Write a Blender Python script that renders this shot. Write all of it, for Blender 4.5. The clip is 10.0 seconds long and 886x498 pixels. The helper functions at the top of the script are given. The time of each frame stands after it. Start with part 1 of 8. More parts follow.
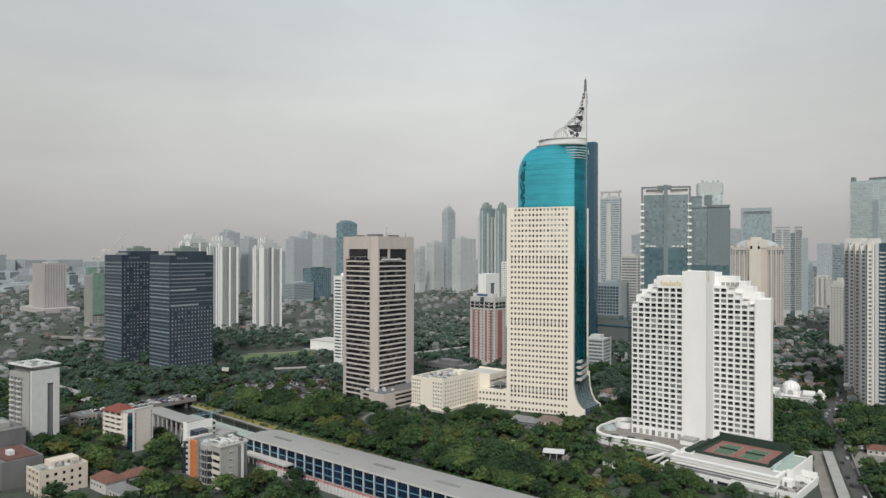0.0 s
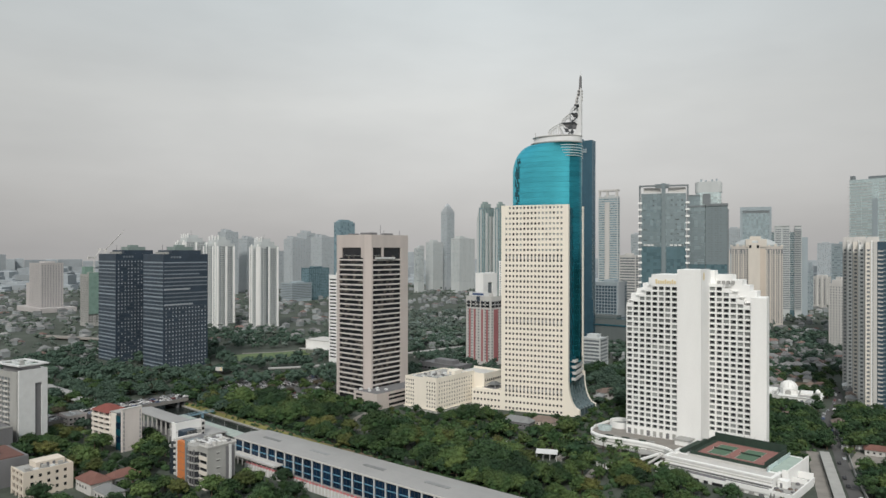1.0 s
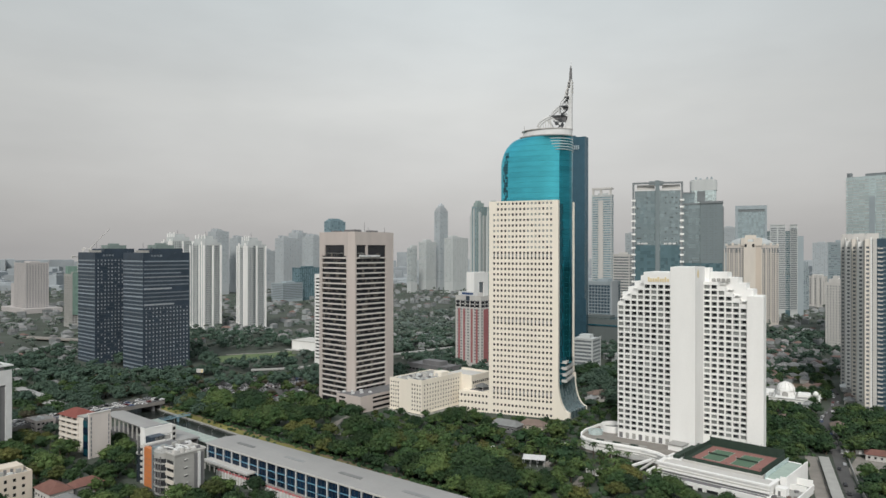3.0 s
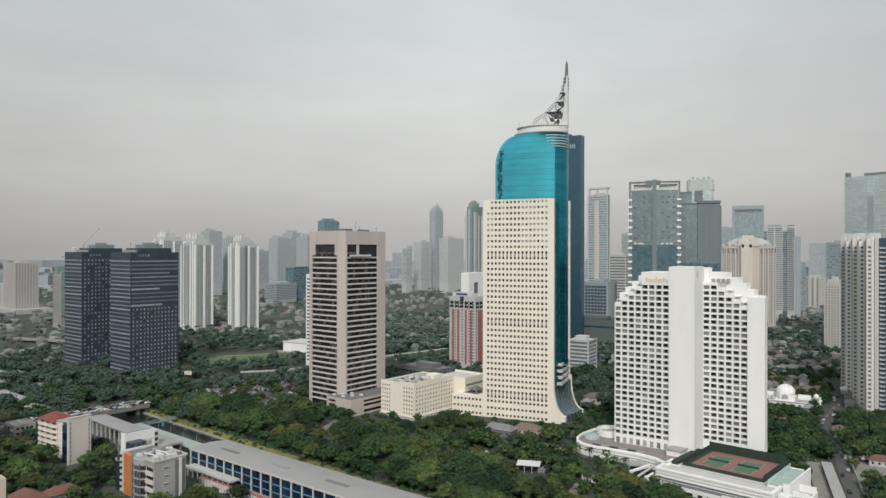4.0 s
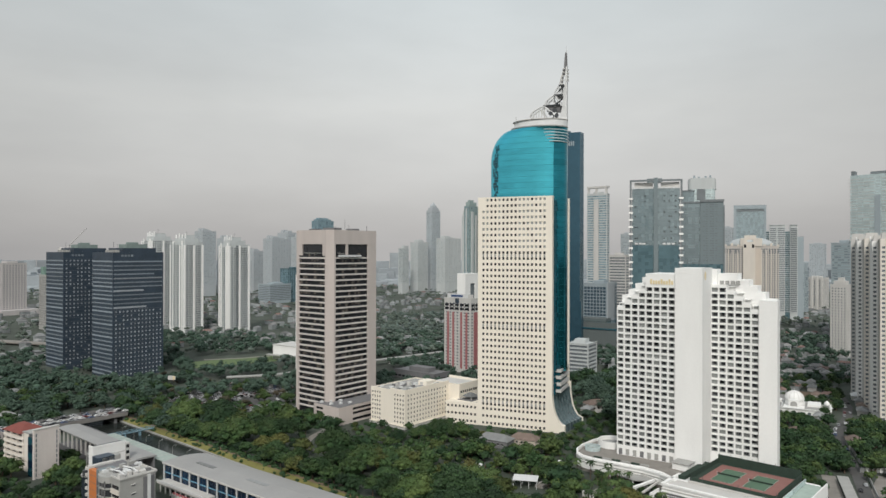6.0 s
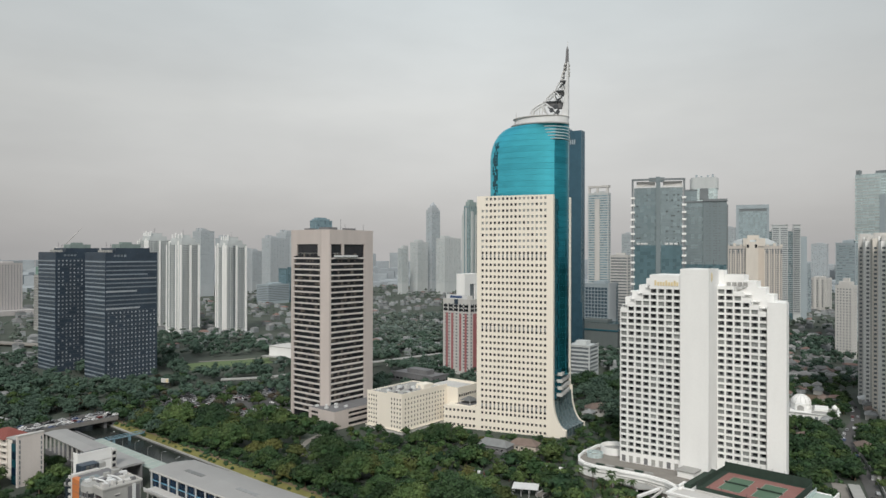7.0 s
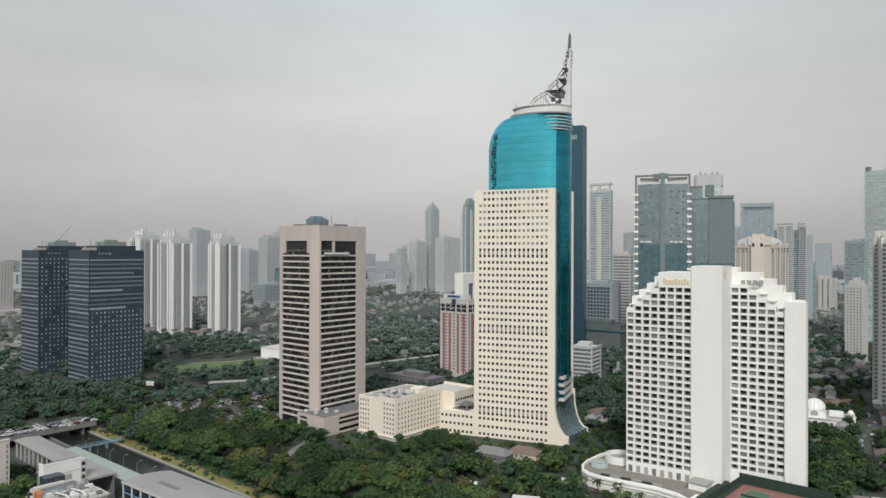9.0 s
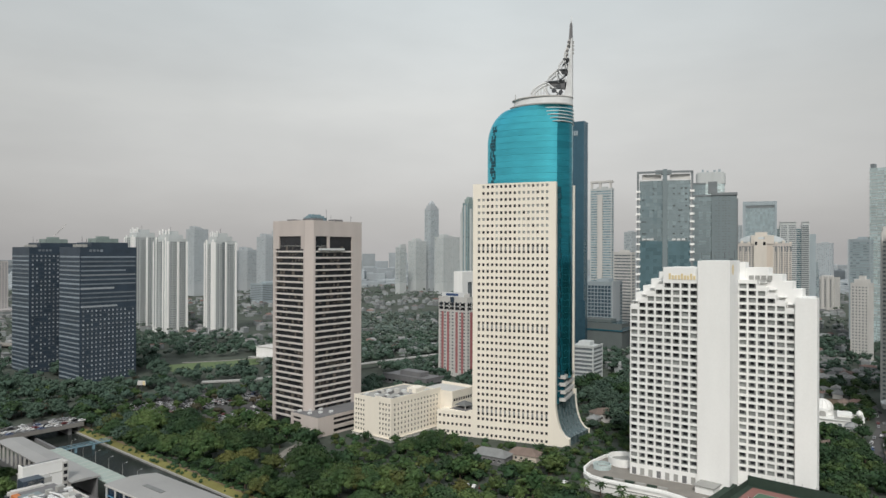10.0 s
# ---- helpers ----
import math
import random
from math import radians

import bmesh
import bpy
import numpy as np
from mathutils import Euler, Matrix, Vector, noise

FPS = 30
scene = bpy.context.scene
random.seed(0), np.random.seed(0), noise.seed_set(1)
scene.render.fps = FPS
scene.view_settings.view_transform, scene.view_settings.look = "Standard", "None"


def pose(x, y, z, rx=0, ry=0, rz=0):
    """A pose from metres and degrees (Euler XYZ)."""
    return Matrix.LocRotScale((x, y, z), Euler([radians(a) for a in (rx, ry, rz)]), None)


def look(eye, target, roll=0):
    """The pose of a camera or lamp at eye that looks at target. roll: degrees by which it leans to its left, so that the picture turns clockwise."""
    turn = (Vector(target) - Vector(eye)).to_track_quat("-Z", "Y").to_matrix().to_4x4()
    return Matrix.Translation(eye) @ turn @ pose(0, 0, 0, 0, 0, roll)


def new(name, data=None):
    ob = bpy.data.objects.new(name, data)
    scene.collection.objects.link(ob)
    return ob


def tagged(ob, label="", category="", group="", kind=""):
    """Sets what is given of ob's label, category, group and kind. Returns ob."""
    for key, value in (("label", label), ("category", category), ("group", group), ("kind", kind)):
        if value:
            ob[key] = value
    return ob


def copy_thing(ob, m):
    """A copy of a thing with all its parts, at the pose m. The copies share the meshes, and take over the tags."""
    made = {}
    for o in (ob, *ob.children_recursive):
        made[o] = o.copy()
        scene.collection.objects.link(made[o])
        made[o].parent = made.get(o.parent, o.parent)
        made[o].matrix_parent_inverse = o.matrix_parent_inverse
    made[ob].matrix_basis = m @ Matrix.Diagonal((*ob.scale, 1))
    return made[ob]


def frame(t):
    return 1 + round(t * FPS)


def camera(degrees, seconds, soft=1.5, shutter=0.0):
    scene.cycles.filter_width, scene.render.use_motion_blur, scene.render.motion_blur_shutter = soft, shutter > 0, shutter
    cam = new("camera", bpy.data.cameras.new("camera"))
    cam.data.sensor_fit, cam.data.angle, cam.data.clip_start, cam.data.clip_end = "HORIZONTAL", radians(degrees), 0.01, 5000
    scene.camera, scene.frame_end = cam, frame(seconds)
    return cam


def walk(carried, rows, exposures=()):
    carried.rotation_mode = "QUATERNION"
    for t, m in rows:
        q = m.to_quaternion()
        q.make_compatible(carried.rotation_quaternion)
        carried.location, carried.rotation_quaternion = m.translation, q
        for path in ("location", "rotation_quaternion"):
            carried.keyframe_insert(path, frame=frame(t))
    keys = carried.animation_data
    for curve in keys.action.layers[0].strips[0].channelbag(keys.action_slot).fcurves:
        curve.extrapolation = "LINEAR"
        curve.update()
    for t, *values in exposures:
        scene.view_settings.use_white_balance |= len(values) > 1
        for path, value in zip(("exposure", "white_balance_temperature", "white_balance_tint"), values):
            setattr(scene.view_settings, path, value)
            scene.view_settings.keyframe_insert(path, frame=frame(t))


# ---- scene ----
cam = camera(65.6, 10.0)
METRES, EYE, TILT, LEAN, TURN = 116.1, 128.0, 0.0, 0.0, 0.0
ROWS = [
    (0.0, 0.0, 0.0, 0.0, -0.0, 0.01, -0.09),
    (0.5, 0.0249, 0.0193, -0.0058, 0.04, -0.0, -0.1),
    (1.0, 0.0478, 0.045, -0.0106, 0.07, 0.01, -0.08),
    (1.5, 0.0681, 0.0771, -0.0155, 0.07, 0.01, -0.06),
    (2.0, 0.0857, 0.1148, -0.0206, -0.0, 0.02, -0.06),
    (2.5, 0.1008, 0.1573, -0.026, -0.13, 0.03, -0.05),
    (4.0, 0.1353, 0.3141, -0.0385, -0.61, 0.11, -0.1),
    (4.5, 0.1453, 0.3669, -0.0395, -0.75, 0.12, -0.12),
    (5.0, 0.1538, 0.4198, -0.04, -0.8, 0.13, -0.12),
    (5.5, 0.1617, 0.4719, -0.0397, -0.78, 0.13, -0.12),
    (7.0, 0.1843, 0.6314, -0.0374, -0.73, 0.12, -0.14),
    (7.5, 0.1901, 0.6781, -0.0362, -0.73, 0.11, -0.15),
    (8.0, 0.1981, 0.7318, -0.0392, -0.72, 0.13, -0.16),
    (8.5, 0.2059, 0.7857, -0.0462, -0.71, 0.14, -0.15),
    (9.0, 0.2131, 0.8395, -0.0573, -0.71, 0.15, -0.16),
    (9.5, 0.2205, 0.8939, -0.0704, -0.71, 0.17, -0.17),
    (10.0, 0.2278, 0.9488, -0.0841, -0.71, 0.19, -0.19),
]
walk(cam, [(t, pose(0, 0, EYE, TILT, LEAN, TURN) @ pose(METRES * x, METRES * y, METRES * z, 90 + pitch, roll, yaw)) for t, x, y, z, yaw, pitch, roll in ROWS])

# ---- light: an overcast, hazy morning with a weak veiled sun behind the viewer ----
SUN_ELEV, SUN_AZ = 42.0, 187.0          # azimuth clockwise from +y
world = bpy.data.worlds.new("overcast_sky")
scene.world = world
world.use_nodes = True
wn, wl = world.node_tree.nodes, world.node_tree.links
wn.clear()
w_out = wn.new("ShaderNodeOutputWorld")
w_bg = wn.new("ShaderNodeBackground")
w_sky = wn.new("ShaderNodeTexSky")
w_sky.sky_type, w_sky.sun_disc = "NISHITA", False
w_sky.sun_elevation, w_sky.sun_rotation = radians(SUN_ELEV), radians(SUN_AZ)
w_sky.dust_density, w_sky.altitude = 6.0, 0.0
w_tc = wn.new("ShaderNodeTexCoord")
w_sep = wn.new("ShaderNodeSeparateXYZ")
w_ramp = wn.new("ShaderNodeValToRGB")
w_map = wn.new("ShaderNodeMapping")
w_map.inputs["Scale"].default_value = (1.0, 1.0, 3.2)
w_noise = wn.new("ShaderNodeTexNoise")
w_noise.inputs["Scale"].default_value, w_noise.inputs["Detail"].default_value = 2.2, 5.0
w_noise.inputs["Roughness"].default_value = 0.45
w_cloud = wn.new("ShaderNodeMapRange")
w_cloud.inputs["From Min"].default_value, w_cloud.inputs["From Max"].default_value = 0.3, 0.7
w_cloud.inputs["To Min"].default_value, w_cloud.inputs["To Max"].default_value = 0.945, 1.045
w_mul = wn.new("ShaderNodeVectorMath"); w_mul.operation = "SCALE"
w_scale = wn.new("ShaderNodeVectorMath"); w_scale.operation = "SCALE"
w_scale.inputs["Scale"].default_value = 0.012
w_add = wn.new("ShaderNodeVectorMath"); w_add.operation = "ADD"
el = w_ramp.color_ramp.elements
el[0].position, el[0].color = 0.0, (0.475, 0.465, 0.46, 1)
el[1].position, el[1].color = 1.0, (0.66, 0.70, 0.73, 1)
for p_, c_ in ((0.03, (0.52, 0.51, 0.50)), (0.10, (0.618, 0.612, 0.597)), (0.2, (0.660, 0.664, 0.642)), (0.34, (0.625, 0.664, 0.664)), (0.6, (0.62, 0.67, 0.70))):
    e_ = el.new(p_)
    e_.color = (*c_, 1)
w_fine = wn.new("ShaderNodeTexNoise")
w_fine.inputs["Scale"].default_value, w_fine.inputs["Detail"].default_value = 7.0, 6.0
w_soft = wn.new("ShaderNodeMapRange")
w_soft.inputs["From Min"].default_value, w_soft.inputs["From Max"].default_value = 0.35, 0.65
w_soft.inputs["To Min"].default_value, w_soft.inputs["To Max"].default_value = 0.975, 1.02
w_side = wn.new("ShaderNodeMapRange")
w_side.inputs["From Min"].default_value, w_side.inputs["From Max"].default_value = -0.6, 0.05
w_side.inputs["To Min"].default_value, w_side.inputs["To Max"].default_value = 0.785, 1.0
w_east = wn.new("ShaderNodeMapRange")
w_east.inputs["From Min"].default_value, w_east.inputs["From Max"].default_value = 0.08, 0.55
w_east.inputs["To Min"].default_value, w_east.inputs["To Max"].default_value = 1.0, 0.83
w_m3 = wn.new("ShaderNodeMath"); w_m3.operation = "MULTIPLY"
w_m1 = wn.new("ShaderNodeMath"); w_m1.operation = "MULTIPLY"
w_m2 = wn.new("ShaderNodeMath"); w_m2.operation = "MULTIPLY"
wl.new(w_tc.outputs["Generated"], w_sep.inputs[0])
wl.new(w_map.outputs["Vector"], w_fine.inputs["Vector"])
wl.new(w_fine.outputs["Fac"], w_soft.inputs["Value"])
wl.new(w_sep.outputs["X"], w_side.inputs["Value"])
wl.new(w_sep.outputs["X"], w_east.inputs["Value"])
wl.new(w_cloud.outputs["Result"], w_m1.inputs[0])
wl.new(w_soft.outputs["Result"], w_m1.inputs[1])
wl.new(w_m1.outputs[0], w_m2.inputs[0])
wl.new(w_side.outputs["Result"], w_m3.inputs[0])
wl.new(w_east.outputs["Result"], w_m3.inputs[1])
wl.new(w_m3.outputs[0], w_m2.inputs[1])
wl.new(w_sep.outputs["Z"], w_ramp.inputs["Fac"])
wl.new(w_tc.outputs["Generated"], w_map.inputs["Vector"])
wl.new(w_map.outputs["Vector"], w_noise.inputs["Vector"])
wl.new(w_noise.outputs["Fac"], w_cloud.inputs["Value"])
wl.new(w_ramp.outputs["Color"], w_mul.inputs[0])
wl.new(w_m2.outputs[0], w_mul.inputs["Scale"])
wl.new(w_sky.outputs["Color"], w_scale.inputs[0])
wl.new(w_mul.outputs["Vector"], w_add.inputs[0])
wl.new(w_scale.outputs["Vector"], w_add.inputs[1])
wl.new(w_add.outputs["Vector"], w_bg.inputs["Color"])
w_bg.inputs["Strength"].default_value = 1.0
wl.new(w_bg.outputs["Background"], w_out.inputs["Surface"])

sun = new("sun", bpy.data.lights.new("sun", "SUN"))
sun.data.energy, sun.data.angle, sun.data.color = 2.3, radians(11), (1.0, 0.965, 0.91)
s_az, s_el = radians(SUN_AZ), radians(SUN_ELEV)
sun_way = Vector((math.sin(s_az) * math.cos(s_el), math.cos(s_az) * math.cos(s_el), math.sin(s_el)))
sun.matrix_world = look(sun_way * 900, (0, 0, 0))

# ---- materials ----
def surface(name, rgb, rough=0.8, var=0.12, size=6.0, fine=0.6, metal=0.0, bump=0.15, streak=1.0, piece=0.0, spec=0.4, island=0.0, second=None):
    """A procedural surface: a base colour varied by broad stains (size metres) and fine grain (fine metres);
    streak stretches the stains downwards, piece and island vary whole pieces."""
    m = bpy.data.materials.new(name)
    m.use_nodes = True
    n, l = m.node_tree.nodes, m.node_tree.links
    b = n["Principled BSDF"]
    b.inputs["Roughness"].default_value, b.inputs["Metallic"].default_value = rough, metal
    b.inputs["Specular IOR Level"].default_value = spec
    tc = n.new("ShaderNodeTexCoord")
    mp = n.new("ShaderNodeMapping")
    mp.inputs["Scale"].default_value = (1, 1, 1 / streak)
    l.new(tc.outputs["Object"], mp.inputs["Vector"])
    big, small = n.new("ShaderNodeTexNoise"), n.new("ShaderNodeTexNoise")
    big.inputs["Scale"].default_value, big.inputs["Detail"].default_value = 1 / size, 4
    small.inputs["Scale"].default_value, small.inputs["Detail"].default_value = 1 / fine, 3
    l.new(mp.outputs["Vector"], big.inputs["Vector"])
    l.new(tc.outputs["Object"], small.inputs["Vector"])
    total = n.new("ShaderNodeMath"); total.operation = "MULTIPLY_ADD"
    l.new(big.outputs["Fac"], total.inputs[0])
    total.inputs[1].default_value = 2.2 * var * 1.4
    half = n.new("ShaderNodeMath"); half.operation = "MULTIPLY_ADD"
    l.new(small.outputs["Fac"], half.inputs[0])
    half.inputs[1].default_value, half.inputs[2].default_value = 1.3 * var, 1 - 1.54 * var - 0.65 * var
    l.new(half.outputs[0], total.inputs[2])
    last = total
    for amount, kind in ((piece, "object"), (island, "island")):
        if amount:
            if kind == "object":
                src = n.new("ShaderNodeObjectInfo").outputs["Random"]
            else:
                src = n.new("ShaderNodeNewGeometry").outputs["Random Per Island"]
            pm = n.new("ShaderNodeMath"); pm.operation = "MULTIPLY_ADD"
            pm.inputs[1].default_value, pm.inputs[2].default_value = 2 * amount, 1 - amount
            l.new(src, pm.inputs[0])
            mm = n.new("ShaderNodeMath"); mm.operation = "MULTIPLY"
            l.new(last.outputs[0], mm.inputs[0])
            l.new(pm.outputs[0], mm.inputs[1])
            last = mm
    col = n.new("ShaderNodeVectorMath"); col.operation = "SCALE"
    col.inputs[0].default_value = rgb
    l.new(last.outputs[0], col.inputs["Scale"])
    if second:
        # a second tone, from tree to tree and in broad drifts
        drift = n.new("ShaderNodeTexNoise")
        drift.inputs["Scale"].default_value, drift.inputs["Detail"].default_value = 1 / 16.0, 2
        l.new(tc.outputs["Object"], drift.inputs["Vector"])
        own = n.new("ShaderNodeObjectInfo")
        a1 = n.new("ShaderNodeMath"); a1.operation = "MULTIPLY_ADD"
        l.new(drift.outputs["Fac"], a1.inputs[0])
        a1.inputs[1].default_value, a1.inputs[2].default_value = 2.8, -1.35
        a2 = n.new("ShaderNodeMath"); a2.operation = "MULTIPLY_ADD"; a2.use_clamp = True
        l.new(own.outputs["Random"], a2.inputs[0])
        a2.inputs[1].default_value = 0.8
        l.new(a1.outputs[0], a2.inputs[2])
        mix = n.new("ShaderNodeMix"); mix.data_type = "VECTOR"
        l.new(a2.outputs[0], mix.inputs["Factor"])
        mix.inputs[4].default_value, mix.inputs[5].default_value = rgb, second
        l.new(mix.outputs[1], col.inputs[0])
    l.new(col.outputs["Vector"], b.inputs["Base Color"])
    if bump:
        bp = n.new("ShaderNodeBump")
        bp.inputs["Strength"].default_value, bp.inputs["Distance"].default_value = bump, 0.1
        l.new(small.outputs["Fac"], bp.inputs["Height"])
        l.new(bp.outputs["Normal"], b.inputs["Normal"])
    return m


def facade_glass(name, rgb, wide=3.0, tall=4.0, var=0.2, rough=0.2, metal=0.3):
    """Curtain-wall glass whose panels, wide x tall metres, differ a little in tone and tilt."""
    m = bpy.data.materials.new(name)
    m.use_nodes = True
    n, l = m.node_tree.nodes, m.node_tree.links
    b = n["Principled BSDF"]
    b.inputs["Metallic"].default_value = metal
    tc = n.new("ShaderNodeTexCoord")
    grid = n.new("ShaderNodeVectorMath"); grid.operation = "SNAP"
    grid.inputs[1].default_value = (wide, wide, tall)
    l.new(tc.outputs["Object"], grid.inputs[0])
    cell = n.new("ShaderNodeTexWhiteNoise"); cell.noise_dimensions = "3D"
    l.new(grid.outputs["Vector"], cell.inputs["Vector"])
    broad = n.new("ShaderNodeTexNoise")
    broad.inputs["Scale"].default_value, broad.inputs["Detail"].default_value = 1 / 28.0, 3
    l.new(tc.outputs["Object"], broad.inputs["Vector"])
    a = n.new("ShaderNodeMath"); a.operation = "MULTIPLY_ADD"
    l.new(cell.outputs["Value"], a.inputs[0])
    a.inputs[1].default_value, a.inputs[2].default_value = var, 1 - 1.5 * var
    c = n.new("ShaderNodeMath"); c.operation = "MULTIPLY_ADD"
    l.new(broad.outputs["Fac"], c.inputs[0])
    c.inputs[1].default_value = 2 * var
    l.new(a.outputs[0], c.inputs[2])
    col = n.new("ShaderNodeVectorMath"); col.operation = "SCALE"
    col.inputs[0].default_value = rgb
    l.new(c.outputs[0], col.inputs["Scale"])
    l.new(col.outputs["Vector"], b.inputs["Base Color"])
    r = n.new("ShaderNodeMath"); r.operation = "MULTIPLY_ADD"
    l.new(cell.outputs["Value"], r.inputs[0])
    r.inputs[1].default_value, r.inputs[2].default_value = 0.15, rough
    l.new(r.outputs[0], b.inputs["Roughness"])
    return m


WHITE = surface("white_painted_render", (0.80, 0.80, 0.785), 0.7, 0.06, 9, 0.8, streak=5)
CREAM = surface("cream_stone_cladding", (0.795, 0.74, 0.645), 0.65, 0.06, 12, 1.0, streak=4)
GRANITE = surface("pinkish_grey_precast", (0.50, 0.447, 0.42), 0.75, 0.09, 8, 0.8, streak=4)
SPANDREL = surface("pale_precast_spandrel", (0.585, 0.545, 0.52), 0.7, 0.08, 8, 0.8, streak=2)
BLIND = surface("dim_brown_blind", (0.085, 0.072, 0.062), 0.6, 0.3, 3, 0.8, bump=0, island=0.5)
PANE = surface("dark_window_glass", (0.026, 0.027, 0.031), 0.12, 0.3, 5, 2, bump=0, spec=0.5, piece=0.5)
CURTAIN = surface("curtained_window", (0.20, 0.21, 0.205), 0.35, 0.15, 2, 0.5, bump=0, piece=0.4)
TEAL = surface("teal_glass", (0.09, 0.555, 0.69), 0.08, 0.12, 11, 3, metal=0.95, bump=0, spec=0.6, piece=0.10, streak=0.3)
# east-end glass: its dim reflections are put into a darker colour
TEAL_DARK = surface("dim_reflection_teal_glass", (0.025, 0.22, 0.285), 0.08, 0.2, 9, 3, metal=0.95, bump=0, spec=0.6, piece=0.15, streak=0.3)
TEAL_JOINT = surface("dark_teal_joint", (0.05, 0.30, 0.37), 0.3, 0.1, 5, 2, bump=0)
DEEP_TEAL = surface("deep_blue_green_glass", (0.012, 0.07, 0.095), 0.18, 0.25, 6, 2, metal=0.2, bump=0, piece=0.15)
# far roofs and walls: haze is mixed into these base colours
PALE_ROOFS = surface("hazed_grey_roofs", (0.205, 0.205, 0.203), 0.9, 0.25, 6, 1, island=0.35)
PALE_WALLS = surface("hazed_house_walls", (0.24, 0.26, 0.265), 0.9, 0.2, 6, 1, island=0.3)
SLATE = facade_glass("slate_blue_glass", (0.068, 0.15, 0.205), 4.0, 4.2, 0.14, 0.12, 0.65)
BLACK = surface("black_facade_panel", (0.037, 0.054, 0.076), 0.35, 0.25, 10, 1.5, bump=0.05)
PLANT_GREEN = surface("dull_grey_green_sheet", (0.20, 0.25, 0.235), 0.7, 0.15, 5, 1)
BLACK_TRIM = surface("dark_grey_trim", (0.085, 0.105, 0.125), 0.5, 0.15, 4, 1, bump=0)
LOUVRE_DIM = surface("dim_grey_louvre", (0.20, 0.235, 0.265), 0.5, 0.15, 4, 1, bump=0, piece=0.3)
SHUTTER = surface("pale_louvre", (0.33, 0.36, 0.385), 0.5, 0.15, 4, 1, bump=0, piece=0.35)
STEEL = surface("white_painted_steel", (0.62, 0.63, 0.63), 0.5, 0.08, 4, 0.7)
DARK_STEEL = surface("dark_steel", (0.05, 0.055, 0.06), 0.5, 0.15, 4, 0.7)
CONC = surface("grey_concrete", (0.33, 0.33, 0.315), 0.85, 0.14, 6, 0.7, streak=4)
CONC_DARK = surface("dark_grey_concrete", (0.16, 0.16, 0.165), 0.85, 0.16, 6, 0.7, streak=3)
BRIDGE_GREY = surface("weathered_bridge_concrete", (0.21, 0.20, 0.19), 0.85, 0.2, 5, 0.6, streak=4)
CONC_PALE = surface("pale_concrete", (0.52, 0.51, 0.49), 0.8, 0.09, 9, 1.0, streak=4)
BEIGE = surface("beige_render", (0.56, 0.49, 0.42), 0.8, 0.08, 9, 1.0, streak=4)
PALE_BEIGE = surface("pale_beige_render", (0.70, 0.655, 0.595), 0.8, 0.07, 9, 1.0, streak=4)
YELLOW_CREAM = surface("yellowish_cream_render", (0.60, 0.535, 0.455), 0.8, 0.09, 7, 0.9, streak=4)
ROSE_GREY = surface("faded_rose_grey_render", (0.42, 0.40, 0.395), 0.8, 0.08, 9, 1.0, streak=4)
DUN = surface("greyish_beige_render", (0.50, 0.465, 0.43), 0.8, 0.08, 9, 1.0, streak=4)
TAN = surface("warm_beige_render", (0.62, 0.575, 0.515), 0.8, 0.08, 9, 1.0, streak=4)
GREY_BLUE = surface("grey_blue_render", (0.31, 0.36, 0.385), 0.8, 0.08, 14, 2, streak=4)
# mostly for far towers: distance haze is mixed into this grey
GREY_FAR = surface("hazed_grey_cladding", (0.40, 0.43, 0.45), 0.7, 0.07, 20, 4, streak=3)
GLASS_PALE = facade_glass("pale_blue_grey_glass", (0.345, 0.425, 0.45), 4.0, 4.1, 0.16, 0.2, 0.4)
GLASS_GREY = facade_glass("grey_office_glass", (0.27, 0.335, 0.355), 4.0, 4.1, 0.16, 0.16, 0.45)
GREY_DIM = surface("dull_grey_panels", (0.175, 0.215, 0.228), 0.7, 0.08, 14, 2, streak=4)
TWIN_GREEN = surface("grey_green_cladding", (0.27, 0.335, 0.325), 0.6, 0.08, 14, 3, streak=4)
GLASS_SEA = facade_glass("pale_green_glass", (0.56, 0.66, 0.665), 7.0, 4.2, 0.13, 0.2, 0.35)
GLASS_BLUE = facade_glass("dull_blue_glass", (0.095, 0.165, 0.19), 4.0, 4.1, 0.2, 0.25, 0.2)
DEEP_BLUE = facade_glass("deep_blue_wall", (0.035, 0.07, 0.10), 3.0, 3.25, 0.2, 0.4, 0.1)
SKY_ROOF = surface("dull_grey_dome_sheet", (0.42, 0.45, 0.46), 0.7, 0.1, 8, 1.5)
PALE_PINK = surface("pale_pinkish_render", (0.60, 0.55, 0.52), 0.8, 0.1, 7, 0.8, streak=4)
DEEP_GLASS = facade_glass("dark_turret_glass", (0.03, 0.04, 0.05), 1.4, 3.2, 0.3, 0.15, 0.1)
SKIRT = facade_glass("grey_teal_skirt_glass", (0.085, 0.13, 0.14), 2.5, 3.0, 0.2, 0.2, 0.2)
# white cooled and dulled in the colour, partly for distance haze
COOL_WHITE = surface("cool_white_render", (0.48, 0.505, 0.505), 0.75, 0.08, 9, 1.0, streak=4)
GLASS_MID = facade_glass("mid_blue_glass", (0.23, 0.33, 0.375), 4.0, 4.0, 0.15, 0.25, 0.25)
PODIUM_GREY = surface("dark_grey_green_cladding", (0.115, 0.135, 0.135), 0.7, 0.12, 12, 2, streak=3)
FRAME_GREY = surface("grey_steel_frame", (0.17, 0.19, 0.20), 0.5, 0.12, 6, 1)
WIN_GREY = surface("grey_window_glass", (0.14, 0.16, 0.175), 0.3, 0.2, 6, 2, bump=0)
ROOF_METAL = surface("grey_white_metal_roof", (0.30, 0.298, 0.292), 0.55, 0.08, 14, 1.5, bump=0.05)
